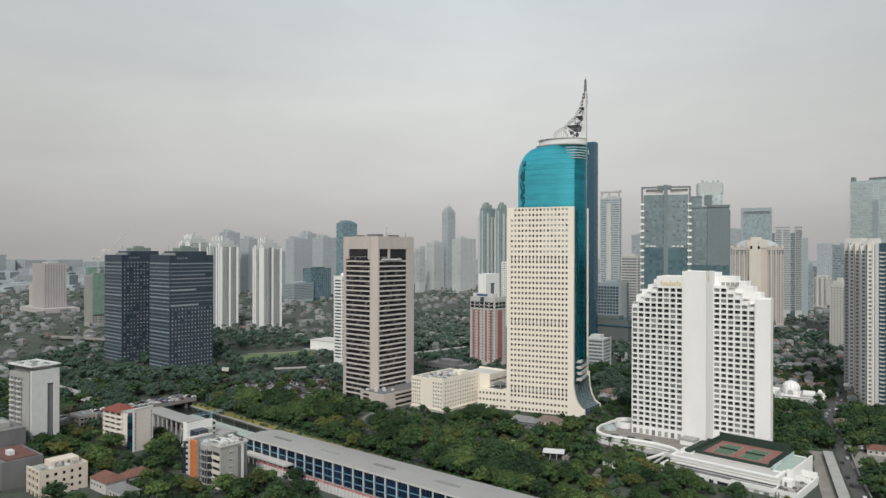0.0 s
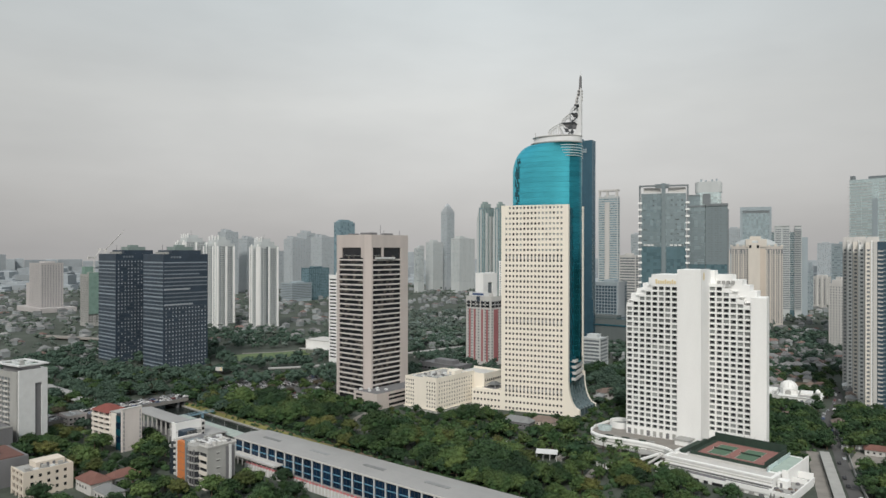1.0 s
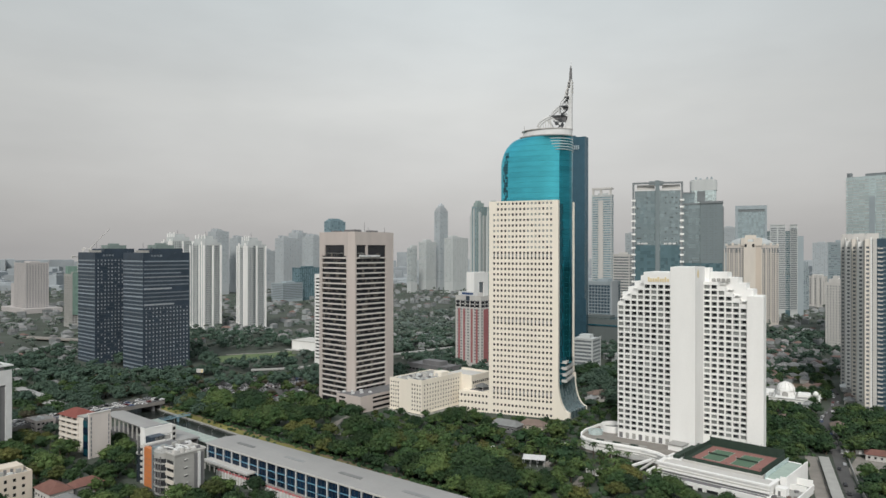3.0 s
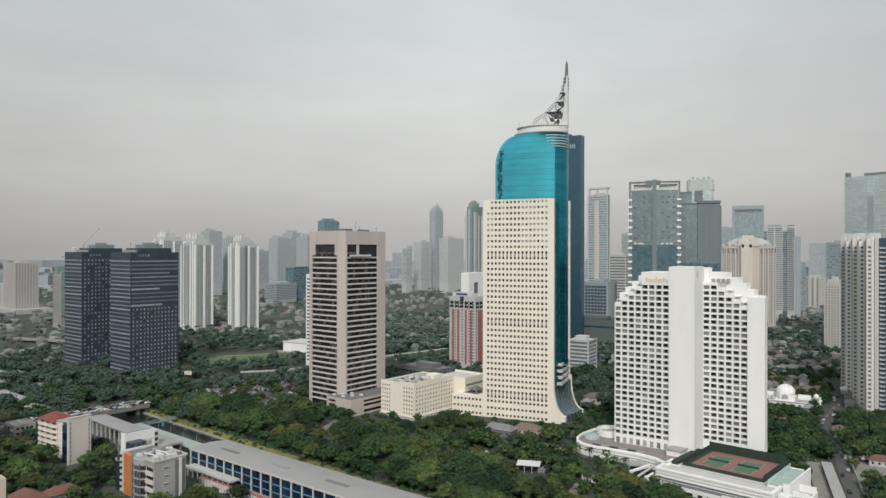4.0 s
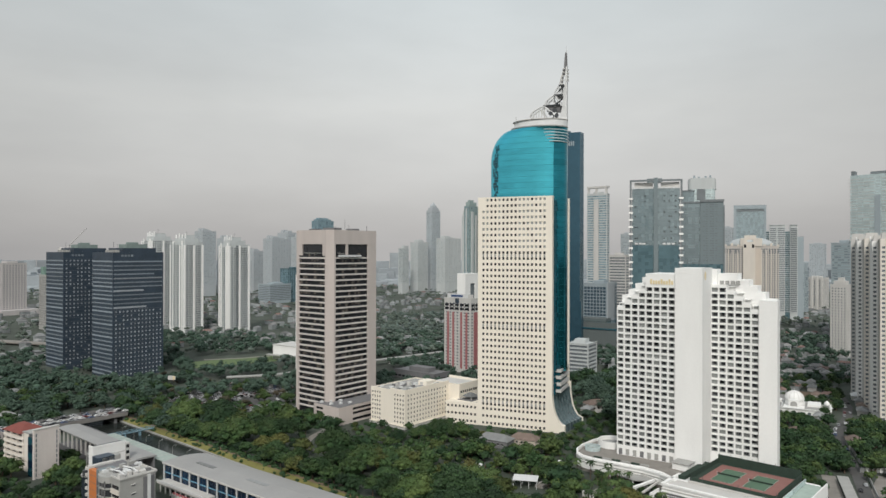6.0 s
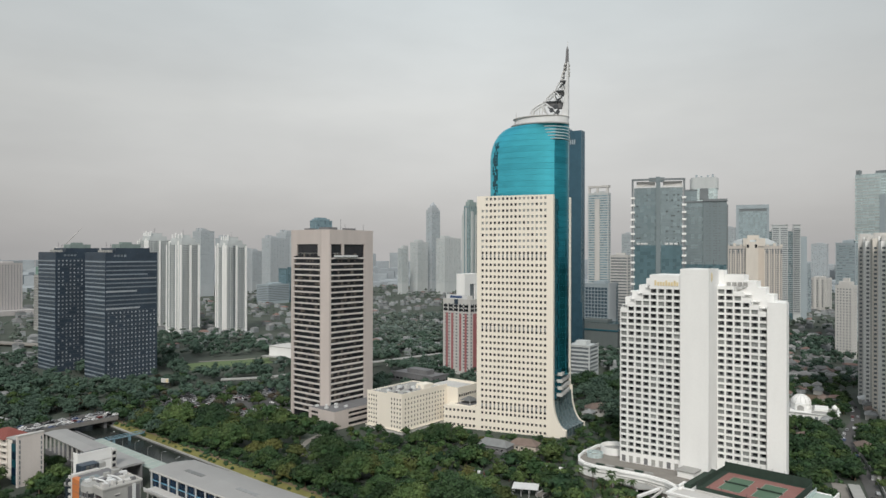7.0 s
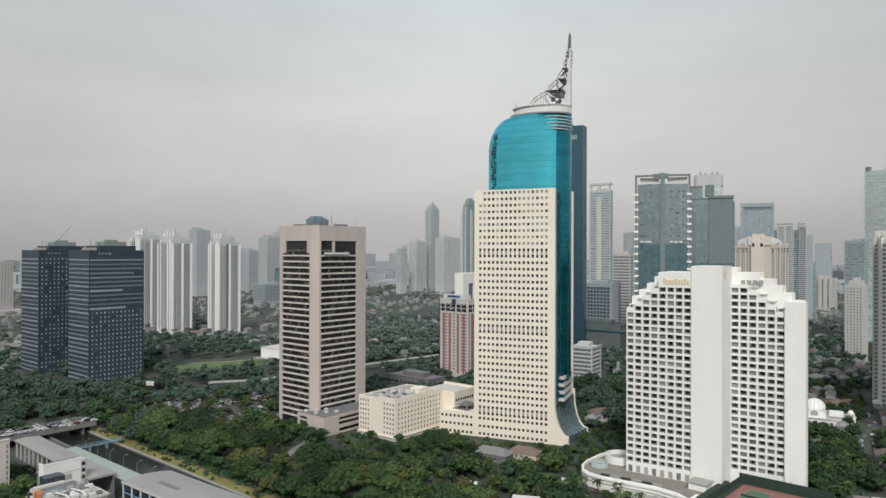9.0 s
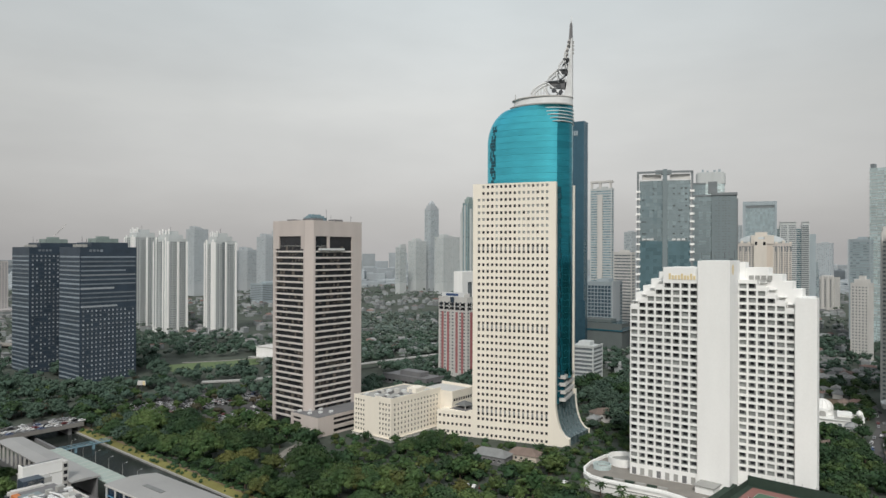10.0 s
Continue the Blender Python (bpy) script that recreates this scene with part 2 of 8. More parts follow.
BLUE_GLASS = surface("deep_blue_glazing", (0.006, 0.022, 0.05), 0.25, 0.25, 4, 1, bump=0, piece=0.3)
BLUE_BAR = surface("sky_blue_painted_bar", (0.13, 0.30, 0.42), 0.5, 0.1, 3, 0.5)
PINK = surface("faded_red_fence", (0.50, 0.16, 0.17), 0.7, 0.15, 3, 0.5, piece=0.2)
ORANGE = surface("orange_panel", (0.52, 0.18, 0.06), 0.6, 0.08, 5, 0.8, streak=4)
# far red tiles, dulled in the colour for distance haze
DULL_RED = surface("hazed_red_roofs", (0.165, 0.112, 0.098), 0.9, 0.2, 5, 0.8, island=0.3)
RED_TILE = surface("red_clay_roof_tiles", (0.135, 0.066, 0.053), 0.85, 0.2, 4, 0.5, piece=0.25, island=0.15)
CLAY_RED = surface("clay_red_roof", (0.20, 0.062, 0.05), 0.85, 0.15, 4, 0.5)
BROWN_TILE = surface("brown_grey_roof_tiles", (0.17, 0.13, 0.11), 0.9, 0.2, 4, 0.5, piece=0.3, island=0.2)
TIN = surface("grey_tin_roof", (0.20, 0.207, 0.207), 0.6, 0.2, 4, 0.6, piece=0.3, island=0.25)
RUST_RED = surface("faded_red_cladding", (0.33, 0.125, 0.13), 0.7, 0.1, 6, 1)
ASPHALT = surface("asphalt", (0.085, 0.084, 0.083), 0.9, 0.2, 9, 0.5)
PAVING = surface("pale_paving", (0.23, 0.215, 0.195), 0.9, 0.2, 7, 0.6)
EARTH = surface("brown_earth", (0.15, 0.11, 0.075), 0.95, 0.3, 9, 0.8)
LAWN = surface("dry_grass", (0.17, 0.16, 0.05), 0.95, 0.45, 14, 0.7)
FIELD = surface("mown_green_field", (0.105, 0.15, 0.065), 0.95, 0.15, 18, 1)
WATER = surface("dark_canal_water", (0.018, 0.022, 0.02), 0.2, 0.3, 14, 1.2, bump=0.25, spec=0.22)
COURT_LINE = surface("chalky_court_lines", (0.42, 0.45, 0.42), 0.9, 0.1, 3, 0.4)
CANOPY = surface("grey_green_canopy_sheet", (0.31, 0.37, 0.34), 0.6, 0.14, 8, 1.2, bump=0.05)
SEA_DECK = surface("pale_green_deck", (0.34, 0.42, 0.375), 0.8, 0.15, 4, 0.6)
COURT_RED = surface("red_tennis_court", (0.255, 0.125, 0.11), 0.9, 0.1, 5, 0.5)
COURT_GREEN = surface("green_tennis_court", (0.085, 0.15, 0.10), 0.9, 0.1, 5, 0.5)
NET_GREEN = surface("dark_green_windbreak", (0.028, 0.048, 0.036), 0.9, 0.2, 3, 0.4)
GOLD = surface("gilded_sign", (0.70, 0.58, 0.34), 0.5, 0.1, 2, 0.4)
BARK = surface("bark", (0.10, 0.075, 0.055), 0.95, 0.3, 2, 0.3)
TYRE = surface("black_rubber", (0.02, 0.02, 0.02), 0.9, 0.1, 1, 0.2, bump=0)
SCAFFOLD = surface("green_scaffold_mesh", (0.17, 0.26, 0.225), 0.9, 0.2, 6, 1)
FOLIAGE = [surface("broadleaf_foliage", (0.029, 0.066, 0.023), 0.7, 0.3, 5, 0.7, bump=0, piece=0.45, island=0.35, spec=0.25, second=(0.070, 0.100, 0.031)),
           surface("dark_foliage", (0.019, 0.046, 0.021), 0.7, 0.3, 5, 0.7, bump=0, piece=0.45, island=0.35, spec=0.25, second=(0.036, 0.068, 0.024)),
           surface("yellow_green_foliage", (0.056, 0.080, 0.024), 0.7, 0.3, 5, 0.7, bump=0, piece=0.25, island=0.35, spec=0.25, second=(0.100, 0.098, 0.030)),
           # paler, bluer leaves for far trees; distance haze is in the colour
           surface("haze_pale_foliage", (0.092, 0.124, 0.114), 0.8, 0.3, 30, 3, bump=0, island=0.3, spec=0.2, second=(0.105, 0.132, 0.108)),
           surface("haze_blue_foliage", (0.047, 0.080, 0.060), 0.75, 0.25, 8, 0.9, bump=0, island=0.22, spec=0.2, second=(0.062, 0.098, 0.070))]
FOLIAGE.append(surface("brownish_foliage", (0.062, 0.060, 0.038), 0.75, 0.3, 6, 0.8, bump=0, piece=0.2, island=0.3, spec=0.2, second=(0.080, 0.066, 0.046)))
CAR_PAINT = [surface("white_car_paint", (0.7, 0.7, 0.7), 0.3, 0.03, 3, 1, bump=0, piece=0.1),
             surface("silver_car_paint", (0.35, 0.36, 0.37), 0.3, 0.03, 3, 1, bump=0, metal=0.4, piece=0.2),
             surface("black_car_paint", (0.02, 0.02, 0.022), 0.25, 0.05, 3, 1, bump=0),
             surface("dark_red_car_paint", (0.14, 0.03, 0.03), 0.3, 0.05, 3, 1, bump=0),
             surface("blue_car_paint", (0.05, 0.09, 0.2), 0.3, 0.05, 3, 1, bump=0)]


# ---- mesh helpers ----
class Shape:
    """Collects boxes, quads and loops into one mesh."""

    def __init__(self):
        self.v, self.f = [], []

    def poly(self, *pts):
        i = len(self.v)
        self.v += [tuple(p) for p in pts]
        self.f.append(tuple(range(i, i + len(pts))))
        return self

    def box(self, x0, x1, y0, y1, z0, z1):
        i = len(self.v)
        self.v += [(x0, y0, z0), (x1, y0, z0), (x1, y1, z0), (x0, y1, z0), (x0, y0, z1), (x1, y0, z1), (x1, y1, z1), (x0, y1, z1)]
        self.f += [tuple(i + k for k in q) for q in ((0, 3, 2, 1), (4, 5, 6, 7), (0, 1, 5, 4), (1, 2, 6, 5), (2, 3, 7, 6), (3, 0, 4, 7))]
        return self

    def prism(self, outline, z0, z1):
        """An upright prism over a counter-clockwise outline of (x, y)."""
        i, k = len(self.v), len(outline)
        self.v += [(x, y, z0) for x, y in outline] + [(x, y, z1) for x, y in outline]
        self.f += [tuple(range(i + k - 1, i - 1, -1)), tuple(range(i + k, i + 2 * k))]
        self.f += [(i + j, i + (j + 1) % k, i + k + (j + 1) % k, i + k + j) for j in range(k)]
        return self

    def slab(self, outline, y0, y1):
        """A prism across y over an outline of (x, z)."""
        i, k = len(self.v), len(outline)
        self.v += [(x, y0, z) for x, z in outline] + [(x, y1, z) for x, z in outline]
        self.f += [tuple(range(i, i + k)), tuple(range(i + 2 * k - 1, i + k - 1, -1))]
        self.f += [(i + j, i + k + j, i + k + (j + 1) % k, i + (j + 1) % k) for j in range(k)]
        return self

    def rings(self, rings, cap=True):
        i, k = len(self.v), len(rings[0])
        for r in rings:
            self.v += [tuple(p) for p in r]
        for a in range(len(rings) - 1):
            for j in range(k):
                b = i + a * k
                self.f.append((b + j, b + (j + 1) % k, b + k + (j + 1) % k, b + k + j))
        if cap:
            self.f.append(tuple(range(i + k - 1, i - 1, -1)))
            self.f.append(tuple(range(i + (len(rings) - 1) * k, i + len(rings) * k)))
        return self

    def tube(self, pts, r, sides=6):
        """A round bar along a line of points; r may be one radius or one for each point."""
        rs = r if isinstance(r, (list, tuple)) else [r] * len(pts)
        loops = []
        for j, p in enumerate(pts):
            p = Vector(p)
            d = (Vector(pts[min(j + 1, len(pts) - 1)]) - Vector(pts[max(j - 1, 0)])).normalized()
            a = d.orthogonal().normalized() if abs(d.z) > 0.99 else d.cross(Vector((0, 0, 1))).normalized()
            b = d.cross(a)
            loops.append([p + (a * math.cos(t) + b * math.sin(t)) * rs[j] for t in [2 * math.pi * q / sides for q in range(sides)]])
        return self.rings(loops)

    def skin(self, spot, width, z0, z1, xs, zs, ww, wh, deep=0.4, skip=None):
        """A wall with real openings, ww x wh about the centres xs, zs; spot(x, y, z) sets the wall in place (y into the wall)."""
        rows = sorted(range(len(zs)), key=lambda q: zs[q])
        low = z0
        for r in rows:
            zc = zs[r]
            a, b = zc - wh / 2, zc + wh / 2
            self.poly(spot(0, 0, low), spot(width, 0, low), spot(width, 0, a), spot(0, 0, a))
            left = 0.0
            for c, xc in enumerate(xs):
                if skip and skip(c, r):
                    continue
                p, q = xc - ww / 2, xc + ww / 2
                self.poly(spot(left, 0, a), spot(p, 0, a), spot(p, 0, b), spot(left, 0, b))
                left = q
                self.poly(spot(p, 0, a), spot(p, deep, a), spot(p, deep, b), spot(p, 0, b))
                self.poly(spot(q, deep, a), spot(q, 0, a), spot(q, 0, b), spot(q, deep, b))
                self.poly(spot(p, 0, a), spot(q, 0, a), spot(q, deep, a), spot(p, deep, a))
                self.poly(spot(p, deep, b), spot(q, deep, b), spot(q, 0, b), spot(p, 0, b))
            self.poly(spot(left, 0, a), spot(width, 0, a), spot(width, 0, b), spot(left, 0, b))
            low = b
        self.poly(spot(0, 0, low), spot(width, 0, low), spot(width, 0, z1), spot(0, 0, z1))
        return self

    def mesh(self, name, mat, smooth=False):
        me = bpy.data.meshes.new(name)
        me.from_pydata(self.v, [], self.f)
        me.materials.append(mat)
        if smooth:
            me.shade_smooth()
        me.update()
        return me


def part(name, shape, mat, parent=None, label="", m=None, smooth=False):
    """ONE mesh object under a thing or a part."""
    data = shape if isinstance(shape, bpy.types.Mesh) else shape.mesh(name, mat, smooth)
    ob = new(name, data)
    if parent is not None:
        ob.parent = parent
    if m is not None:
        ob.matrix_local = m
    if label:
        ob["label"] = label
    return ob


TAKEN = []      # footprints: x, y, angle, half width, half depth


def thing(name, x, y, z=0.0, ang=0.0, label="", category="", group="", kind=""):
    ob = new(name)
    ob.empty_display_size = 1.0
    ob.matrix_world = pose(x, y, z, 0, 0, ang)
    return tagged(ob, label, category, group, kind)


def take(x, y, ang, x0, x1, y0, y1, grow=0.0):
    """Keep trees and houses off a rectangle given in the frame at x, y turned by ang."""
    TAKEN.append((x, y, math.cos(radians(ang)), math.sin(radians(ang)), x0 - grow, x1 + grow, y0 - grow, y1 + grow))


def free(x, y, r=0.0):
    for ox, oy, c, s, x0, x1, y0, y1 in TAKEN:
        u, v = (x - ox) * c + (y - oy) * s, -(x - ox) * s + (y - oy) * c
        if x0 - r < u < x1 + r and y0 - r < v < y1 + r:
            return False
    return True


def spread(width, count, margin=0.0):
    """count even centres over a width, margin kept free at both ends."""
    step = (width - 2 * margin) / count
    return [margin + step * (k + 0.5) for k in range(count)]


def joined(name, shape, mat, parent, label=""):
    return tagged(part(name, shape, mat, parent, label), kind="stuff")


# ---- the tall tower with a perforated cream slab, a teal glass body and a spire ----
def office_tower_with_spire():
    t = thing("office_tower", 50.9, 548.0, 0, -23.1, "tall office tower, perforated cream slab, teal glass body and white spire", "office tower")
    take(50.9, 548.0, -23.1, -26, 66, -4, 38)
    W, TOP = 53.5, 161.0
    xs = [4.1 + 2.93 * k for k in range(16)]
    rows = [159.0 - 4.1 * k for k in range(36)] + [12.2, 7.1, 2.2]
    flat = lambda x, y, z: (x, y, z)
    wall = Shape().skin(flat, W, -1, TOP, xs, rows, 1.6, 1.75, 0.6, skip=lambda c, r: r in (0, 1) and c == 0)
    wall.box(0, W, 0.62, 4.0, -1, TOP)
    wall.poly((0, 0, -1), (0, 0, TOP), (0, 0.62, TOP), (0, 0.62, -1)).poly((W, 0, -1), (W, 0.62, -1), (W, 0.62, TOP), (W, 0, TOP)).poly((0, 0, TOP), (W, 0, TOP), (W, 0.62, TOP), (0, 0.62, TOP))
    part("front_slab", wall, CREAM, t, "cream perforated front slab")
    # flared foot of both slabs: a quarter curve that sweeps out to the ground
    def foot(x0):
        pts = [(x0, -1), (x0 + 8.6, -1), (x0 + 8.6, 5.0)]
        pts += [(x0 + 8.6 - 8.6 * math.sin(a), 5.0 + 22.0 * (1 - math.cos(a))) for a in [math.pi / 2 * k / 10 for k in range(1, 11)]]
        return pts
    part("slab_foot", Shape().slab(foot(W), 0, 4.0), CREAM, t, "flared foot of the slab")
    back = Shape().box(2, 58.7, 30, 32, -1, TOP)
    part("back_slab", back, CREAM, t)
    part("slab_foot", Shape().slab(foot(60), 30, 32).box(58.72, 59.98, 30, 32, -1, 30), CREAM, t)
    # dark glazed skirt and white louvre bands between the slabs
    part("glass_skirt", Shape().rings([[(x, 4.05, z) for x, z in foot(53.1)], [(x, 29.95, z) for x, z in foot(59.4)]]), SKIRT, t, "dark glazed curved skirt")
    for k in range(1, 6):
        part("skirt_rib", Shape().slab([(x + 0.12, z) for x, z in foot(53.1 + 6.3 * k / 6)], 4.05 + 25.9 * k / 6 - 0.12, 4.05 + 25.9 * k / 6 + 0.12), FRAME_GREY, t)
    for k in range(4):
        z = 26.5 + 4.6 * k
        part("louvre_band", Shape().box(50, 58.6, 5.0, 29.6, z, z + 2.0), CONC_PALE, t, "pale louvre band")
        part("louvre_glazing", Shape().box(50, 57.6, 6.2, 29.5, z + 2.02, z + 4.58), DEEP_TEAL, t, "dark glazing between the louvre bands")
    # low wing of the slab
    low = Shape().skin(lambda x, y, z: (x - 24.4, y, z), 24.4, -1, 15.2, [1.9 + 2.93 * k for k in range(8)], [12.2, 7.1, 2.2], 1.6, 1.75, 0.6)
    low.box(-24.4, -0.02, 0.62, 14, -1, 14.6).box(-24.4, -0.02, 0.63, 1.2, 14.6, 15.2)
    low.poly((-24.4, 0.62, -1), (-24.4, 0, -1), (-24.4, 0, 15.2), (-24.4, 0.62, 15.2)).poly((-24.4, 0, 15.2), (-0.02, 0, 15.2), (-0.02, 0.62, 15.2), (-24.4, 0.62, 15.2))
    part("low_wing", low, CREAM, t, "low cream perforated wing")
    # windows: the lower ones singly, the upper ones joined
    pane = Shape().box(-0.8, 0.8, 0, 0.05, -0.87, 0.87).mesh("window", PANE)
    upper, faint = Shape(), Shape()
    for r, z in enumerate(rows):
        for c, x in enumerate(xs):
            if r in (0, 1) and c == 0:
                continue
            if r >= 22:
                part("window", pane, None, t, m=pose(x, 0.55, z))
            elif r < 9 and (c > 8 or c in (0, 1, 4)) and (r * 7 + c * 5) % 6:
                faint.box(x - 0.8, x + 0.8, 0.55, 0.6, z - 0.87, z + 0.87)
            else:
                upper.box(x - 0.8, x + 0.8, 0.55, 0.6, z - 0.87, z + 0.87)
    joined("upper_glazing", upper, PANE, t, "small square dark windows")
    joined("shaded_glazing", faint, CURTAIN, t, "small square windows in paler grey")
    for z in (12.2, 7.1, 2.2):
        for k in range(8):
            part("window", pane, None, t, m=pose(1.9 + 2.93 * k - 24.4, 0.55, z))
    # grey panels on the face stand for the shade of vertical grooves
    slots = Shape()
    for r in (9, 21, 34):
        for x in xs:
            slots.box(x - 0.55, x + 0.55, -0.06, 0.02, rows[r + 1] + 0.95, rows[r] - 0.95)
    joined("grille", slots, CONC, t, "grey panels for the shade of vertical grooves")
    # the glass body, storey by storey
    cx, cy, a0, b0, SH, GT = 32.3, 17.0, 27.7, 14.6, 187.0, 209.0
    def loop(z, inset=0.0, n=64):
        k = max(0.0, (z - SH) / (GT - SH))
        left = 16.0 * (1 - math.sqrt(max(0.0, 1 - k * k)))
        x0, x1 = cx - a0 + left + inset, cx + a0 - inset
        mx, ma = (x0 + x1) / 2, (x1 - x0) / 2
        pts = []
        for q in range(n):
            an = 2 * math.pi * q / n
            c, s = math.cos(an), math.sin(an)
            pts.append((mx + ma * math.copysign(abs(c) ** 0.88, c), cy + (b0 - inset) * math.copysign(abs(s) ** 0.88, s), z))
        return pts
    core_z = [40 + 4 * k for k in range(38)] + [190, 194, 198, 201, 204, 206, 207.5, 208.5]
    part("glass_core", Shape().rings([loop(z, 0.28) for z in core_z]), TEAL_JOINT, t, "dark joints behind the glass", smooth=False)
    z = 41.0
    while z < GT - 0.5:
        h = min(3.85, GT - z)
        steps = [z + h * k / 3 for k in range(4)]
        loops = [loop(q) for q in steps]
        # the east end takes the teal with dim reflections coloured in
        for name, label, mat, q0, q1 in (("glass_band", "", TEAL, 16, 56), ("corner_glass", "teal glass coloured dark as a dim reflection", TEAL_DARK, 56, 80)):
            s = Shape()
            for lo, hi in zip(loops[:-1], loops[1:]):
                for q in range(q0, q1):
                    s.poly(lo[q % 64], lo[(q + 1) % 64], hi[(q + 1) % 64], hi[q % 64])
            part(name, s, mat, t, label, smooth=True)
        z += h + 0.09
    # scattered dark panes laid over the rounded west corner
    drng = random.Random(5)
    for k in range(18):
        zz = 162.0 + 2.02 * k
        ring = loop(zz, -0.12, 96)
        ring2 = loop(zz + 1.8, -0.12, 96)
        for q in (57, 58, 59, 60):
            if drng.random() > 0.9 - (0.25 if k > 14 else 0.0) - (0.4 if q == 57 else 0.0):
                continue
            part("dark_pane", Shape().poly(ring[q], ring[q + 1], ring2[q + 1], ring2[q]), DEEP_TEAL, t, "dark panes over the teal glass")
    # solid dark blocks stand in for the shade and reflections of the slab's recess
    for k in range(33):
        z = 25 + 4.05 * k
        part("recess", Shape().box(53.55, 54.9 + 0.35 * (k * 5 % 3), 4.02, 7.4, z, z + 3.6), DEEP_TEAL, t, "strip coloured dark along the recess")
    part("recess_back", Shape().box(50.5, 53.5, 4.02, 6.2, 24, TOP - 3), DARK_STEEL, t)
    # roof: white louvre rings, platform and drum
    def ell(x0, x1, y0, y1, z, n=40):
        return [((x0 + x1) / 2 + (x1 - x0) / 2 * math.cos(2 * math.pi * q / n), (y0 + y1) / 2 + (y1 - y0) / 2 * math.sin(2 * math.pi * q / n), z) for q in range(n)]
    for k in range(5):
        z = 198.5 + 2.1 * k
        part("roof_louvre", Shape().rings([ell(46.5 - 3 * k, 60.5, 3.2, 30.8, z), ell(46.5 - 3 * k, 60.5, 3.2, 30.8, z + 0.4)]), STEEL, t, "white curved louvre")
    part("roof_slab", Shape().rings([ell(19.5, 60.2, 3.2, 30.8, 209.5), ell(19.5, 60.2, 3.2, 30.8, 210.3)]), CONC, t)
    part("roof_drum", Shape().rings([ell(21.5, 60.0, 4.5, 29.5, 210.3), ell(22.5, 60.0, 5, 29, 214.6)]), STEEL, t, "white roof drum")
    part("roof_rim", Shape().rings([ell(21.0, 60.3, 4.2, 29.8, 214.6), ell(21.0, 60.3, 4.2, 29.8, 215.1)]), CONC_PALE, t)
    # spire: a tapering blade, bowed truss panels with dark decks, and a grey mast with antennas
    blade = [(54.6, 215), (60.0, 215), (60.0, 252), (59.2, 252), (58.3, 241), (57.4, 234), (56.9, 227), (56.0, 221)]
    part("spire_blade", Shape().slab(blade, 15.4, 18.6), STEEL, t, "tapering white spire blade")
    mast = [(57.4, 246.5), (59.95, 246.5), (59.6, 261), (59.1, 262.6), (58.3, 260.5)]
    part("spire_mast", Shape().slab(mast, 16.0, 18.0), CONC_DARK, t, "dark grey upper mast")
    part("spire_tip", Shape().tube([(59.1, 17, 258), (59.2, 17, 266.0)], [0.5, 0.18]), STEEL, t)
    for k in range(9):
        zz = 239.6 + 1.35 * k
        x0 = 55.7 + 0.17 * k
        part("antenna", Shape().box(x0, x0 + 1.5, 15.0 + 0.3 * (k % 3), 15.9 + 0.3 * (k % 3), zz, zz + 0.8 + 0.3 * (k % 2)), CONC_DARK if k % 2 else CONC_PALE, t)
    for k in range(4):
        part("antenna", Shape().box(59.95, 60.8, 16.4, 17.2, 242 + 2.3 * k, 243.3 + 2.3 * k), CONC, t)
    for side in (14.2, 19.8):
        part("antenna_frame", Shape().tube([(55.2, side, 239.2), (55.9, side, 243.3), (57.2, 17, 249)], 0.38), CONC_PALE, t)
        # each panel: a bowed outer rib from its foot to the deck above it
        for foot_, bow, head, heel in (((33.8, 218.0), (37.6, 222.6), (44.0, 225.2), (54.6, 215.6)), ((44.6, 225.4), (47.6, 229.9), (51.6, 232.4), (56.6, 224.5)), ((51.8, 232.8), (53.2, 236.6), (55.4, 239.0), (57.3, 231.5))):
            w_ = 0.75 if foot_[0] < 50 else 0.55
            part("spire_rib", Shape().tube([(x, side, z) for x, z in (foot_, ((foot_[0] + bow[0]) / 2 - 0.3, (foot_[1] + bow[1]) / 2 + 0.7), bow, ((bow[0] + head[0]) / 2, (bow[1] + head[1]) / 2 + 0.35), head)], w_), STEEL, t, "bowed white rib")
            part("strut", Shape().tube([(head[0], side, head[1]), (heel[0], side, heel[1])], w_ * 0.9), STEEL, t)
            part("strut", Shape().tube([(head[0] * 0.55 + bow[0] * 0.45, side, (head[1] + bow[1]) / 2), (heel[0] * 0.5 + foot_[0] * 0.5 + 1.5, side, heel[1] * 0.5 + foot_[1] * 0.5 - 0.6)], w_ * 0.7), STEEL, t)
    for x, z, w in ((43.2, 225.3, 12.4), (50.6, 232.2, 6.8), (54.6, 238.8, 3.6)):
        part("spire_deck", Shape().box(x, x + w, 13.6, 20.4, z - 0.5, z + 0.5), DARK_STEEL, t, "dark maintenance deck")
        part("deck_soffit", Shape().rings([[(x + 0.2, 14.4, z - 0.5), (x + w, 14.4, z - 0.5), (x + w, 19.6, z - 0.5), (x + 0.2, 19.6, z - 0.5)], [(x + 0.66 * w, 15.2, z - 0.33 * w), (x + w, 15.2, z - 0.38 * w), (x + w, 18.8, z - 0.38 * w), (x + 0.66 * w, 18.8, z - 0.33 * w)]]), CONC_DARK, t, "dark plant hung below the deck")
    for p, q in (((46.5, 13.5, 221.6), (53.5, 13.5, 216.2)), ((48.2, 20.5, 217), (54.5, 20.5, 224)), ((52.0, 13.5, 224.5), (56.4, 13.5, 228.6)), ((49, 20.5, 226.5), (56.6, 20.5, 231)), ((54.4, 13.5, 234.5), (57.4, 13.5, 237.5))):
        part("dark_brace", Shape().tube([p, q], 0.42), DARK_STEEL, t, "dark steel brace")
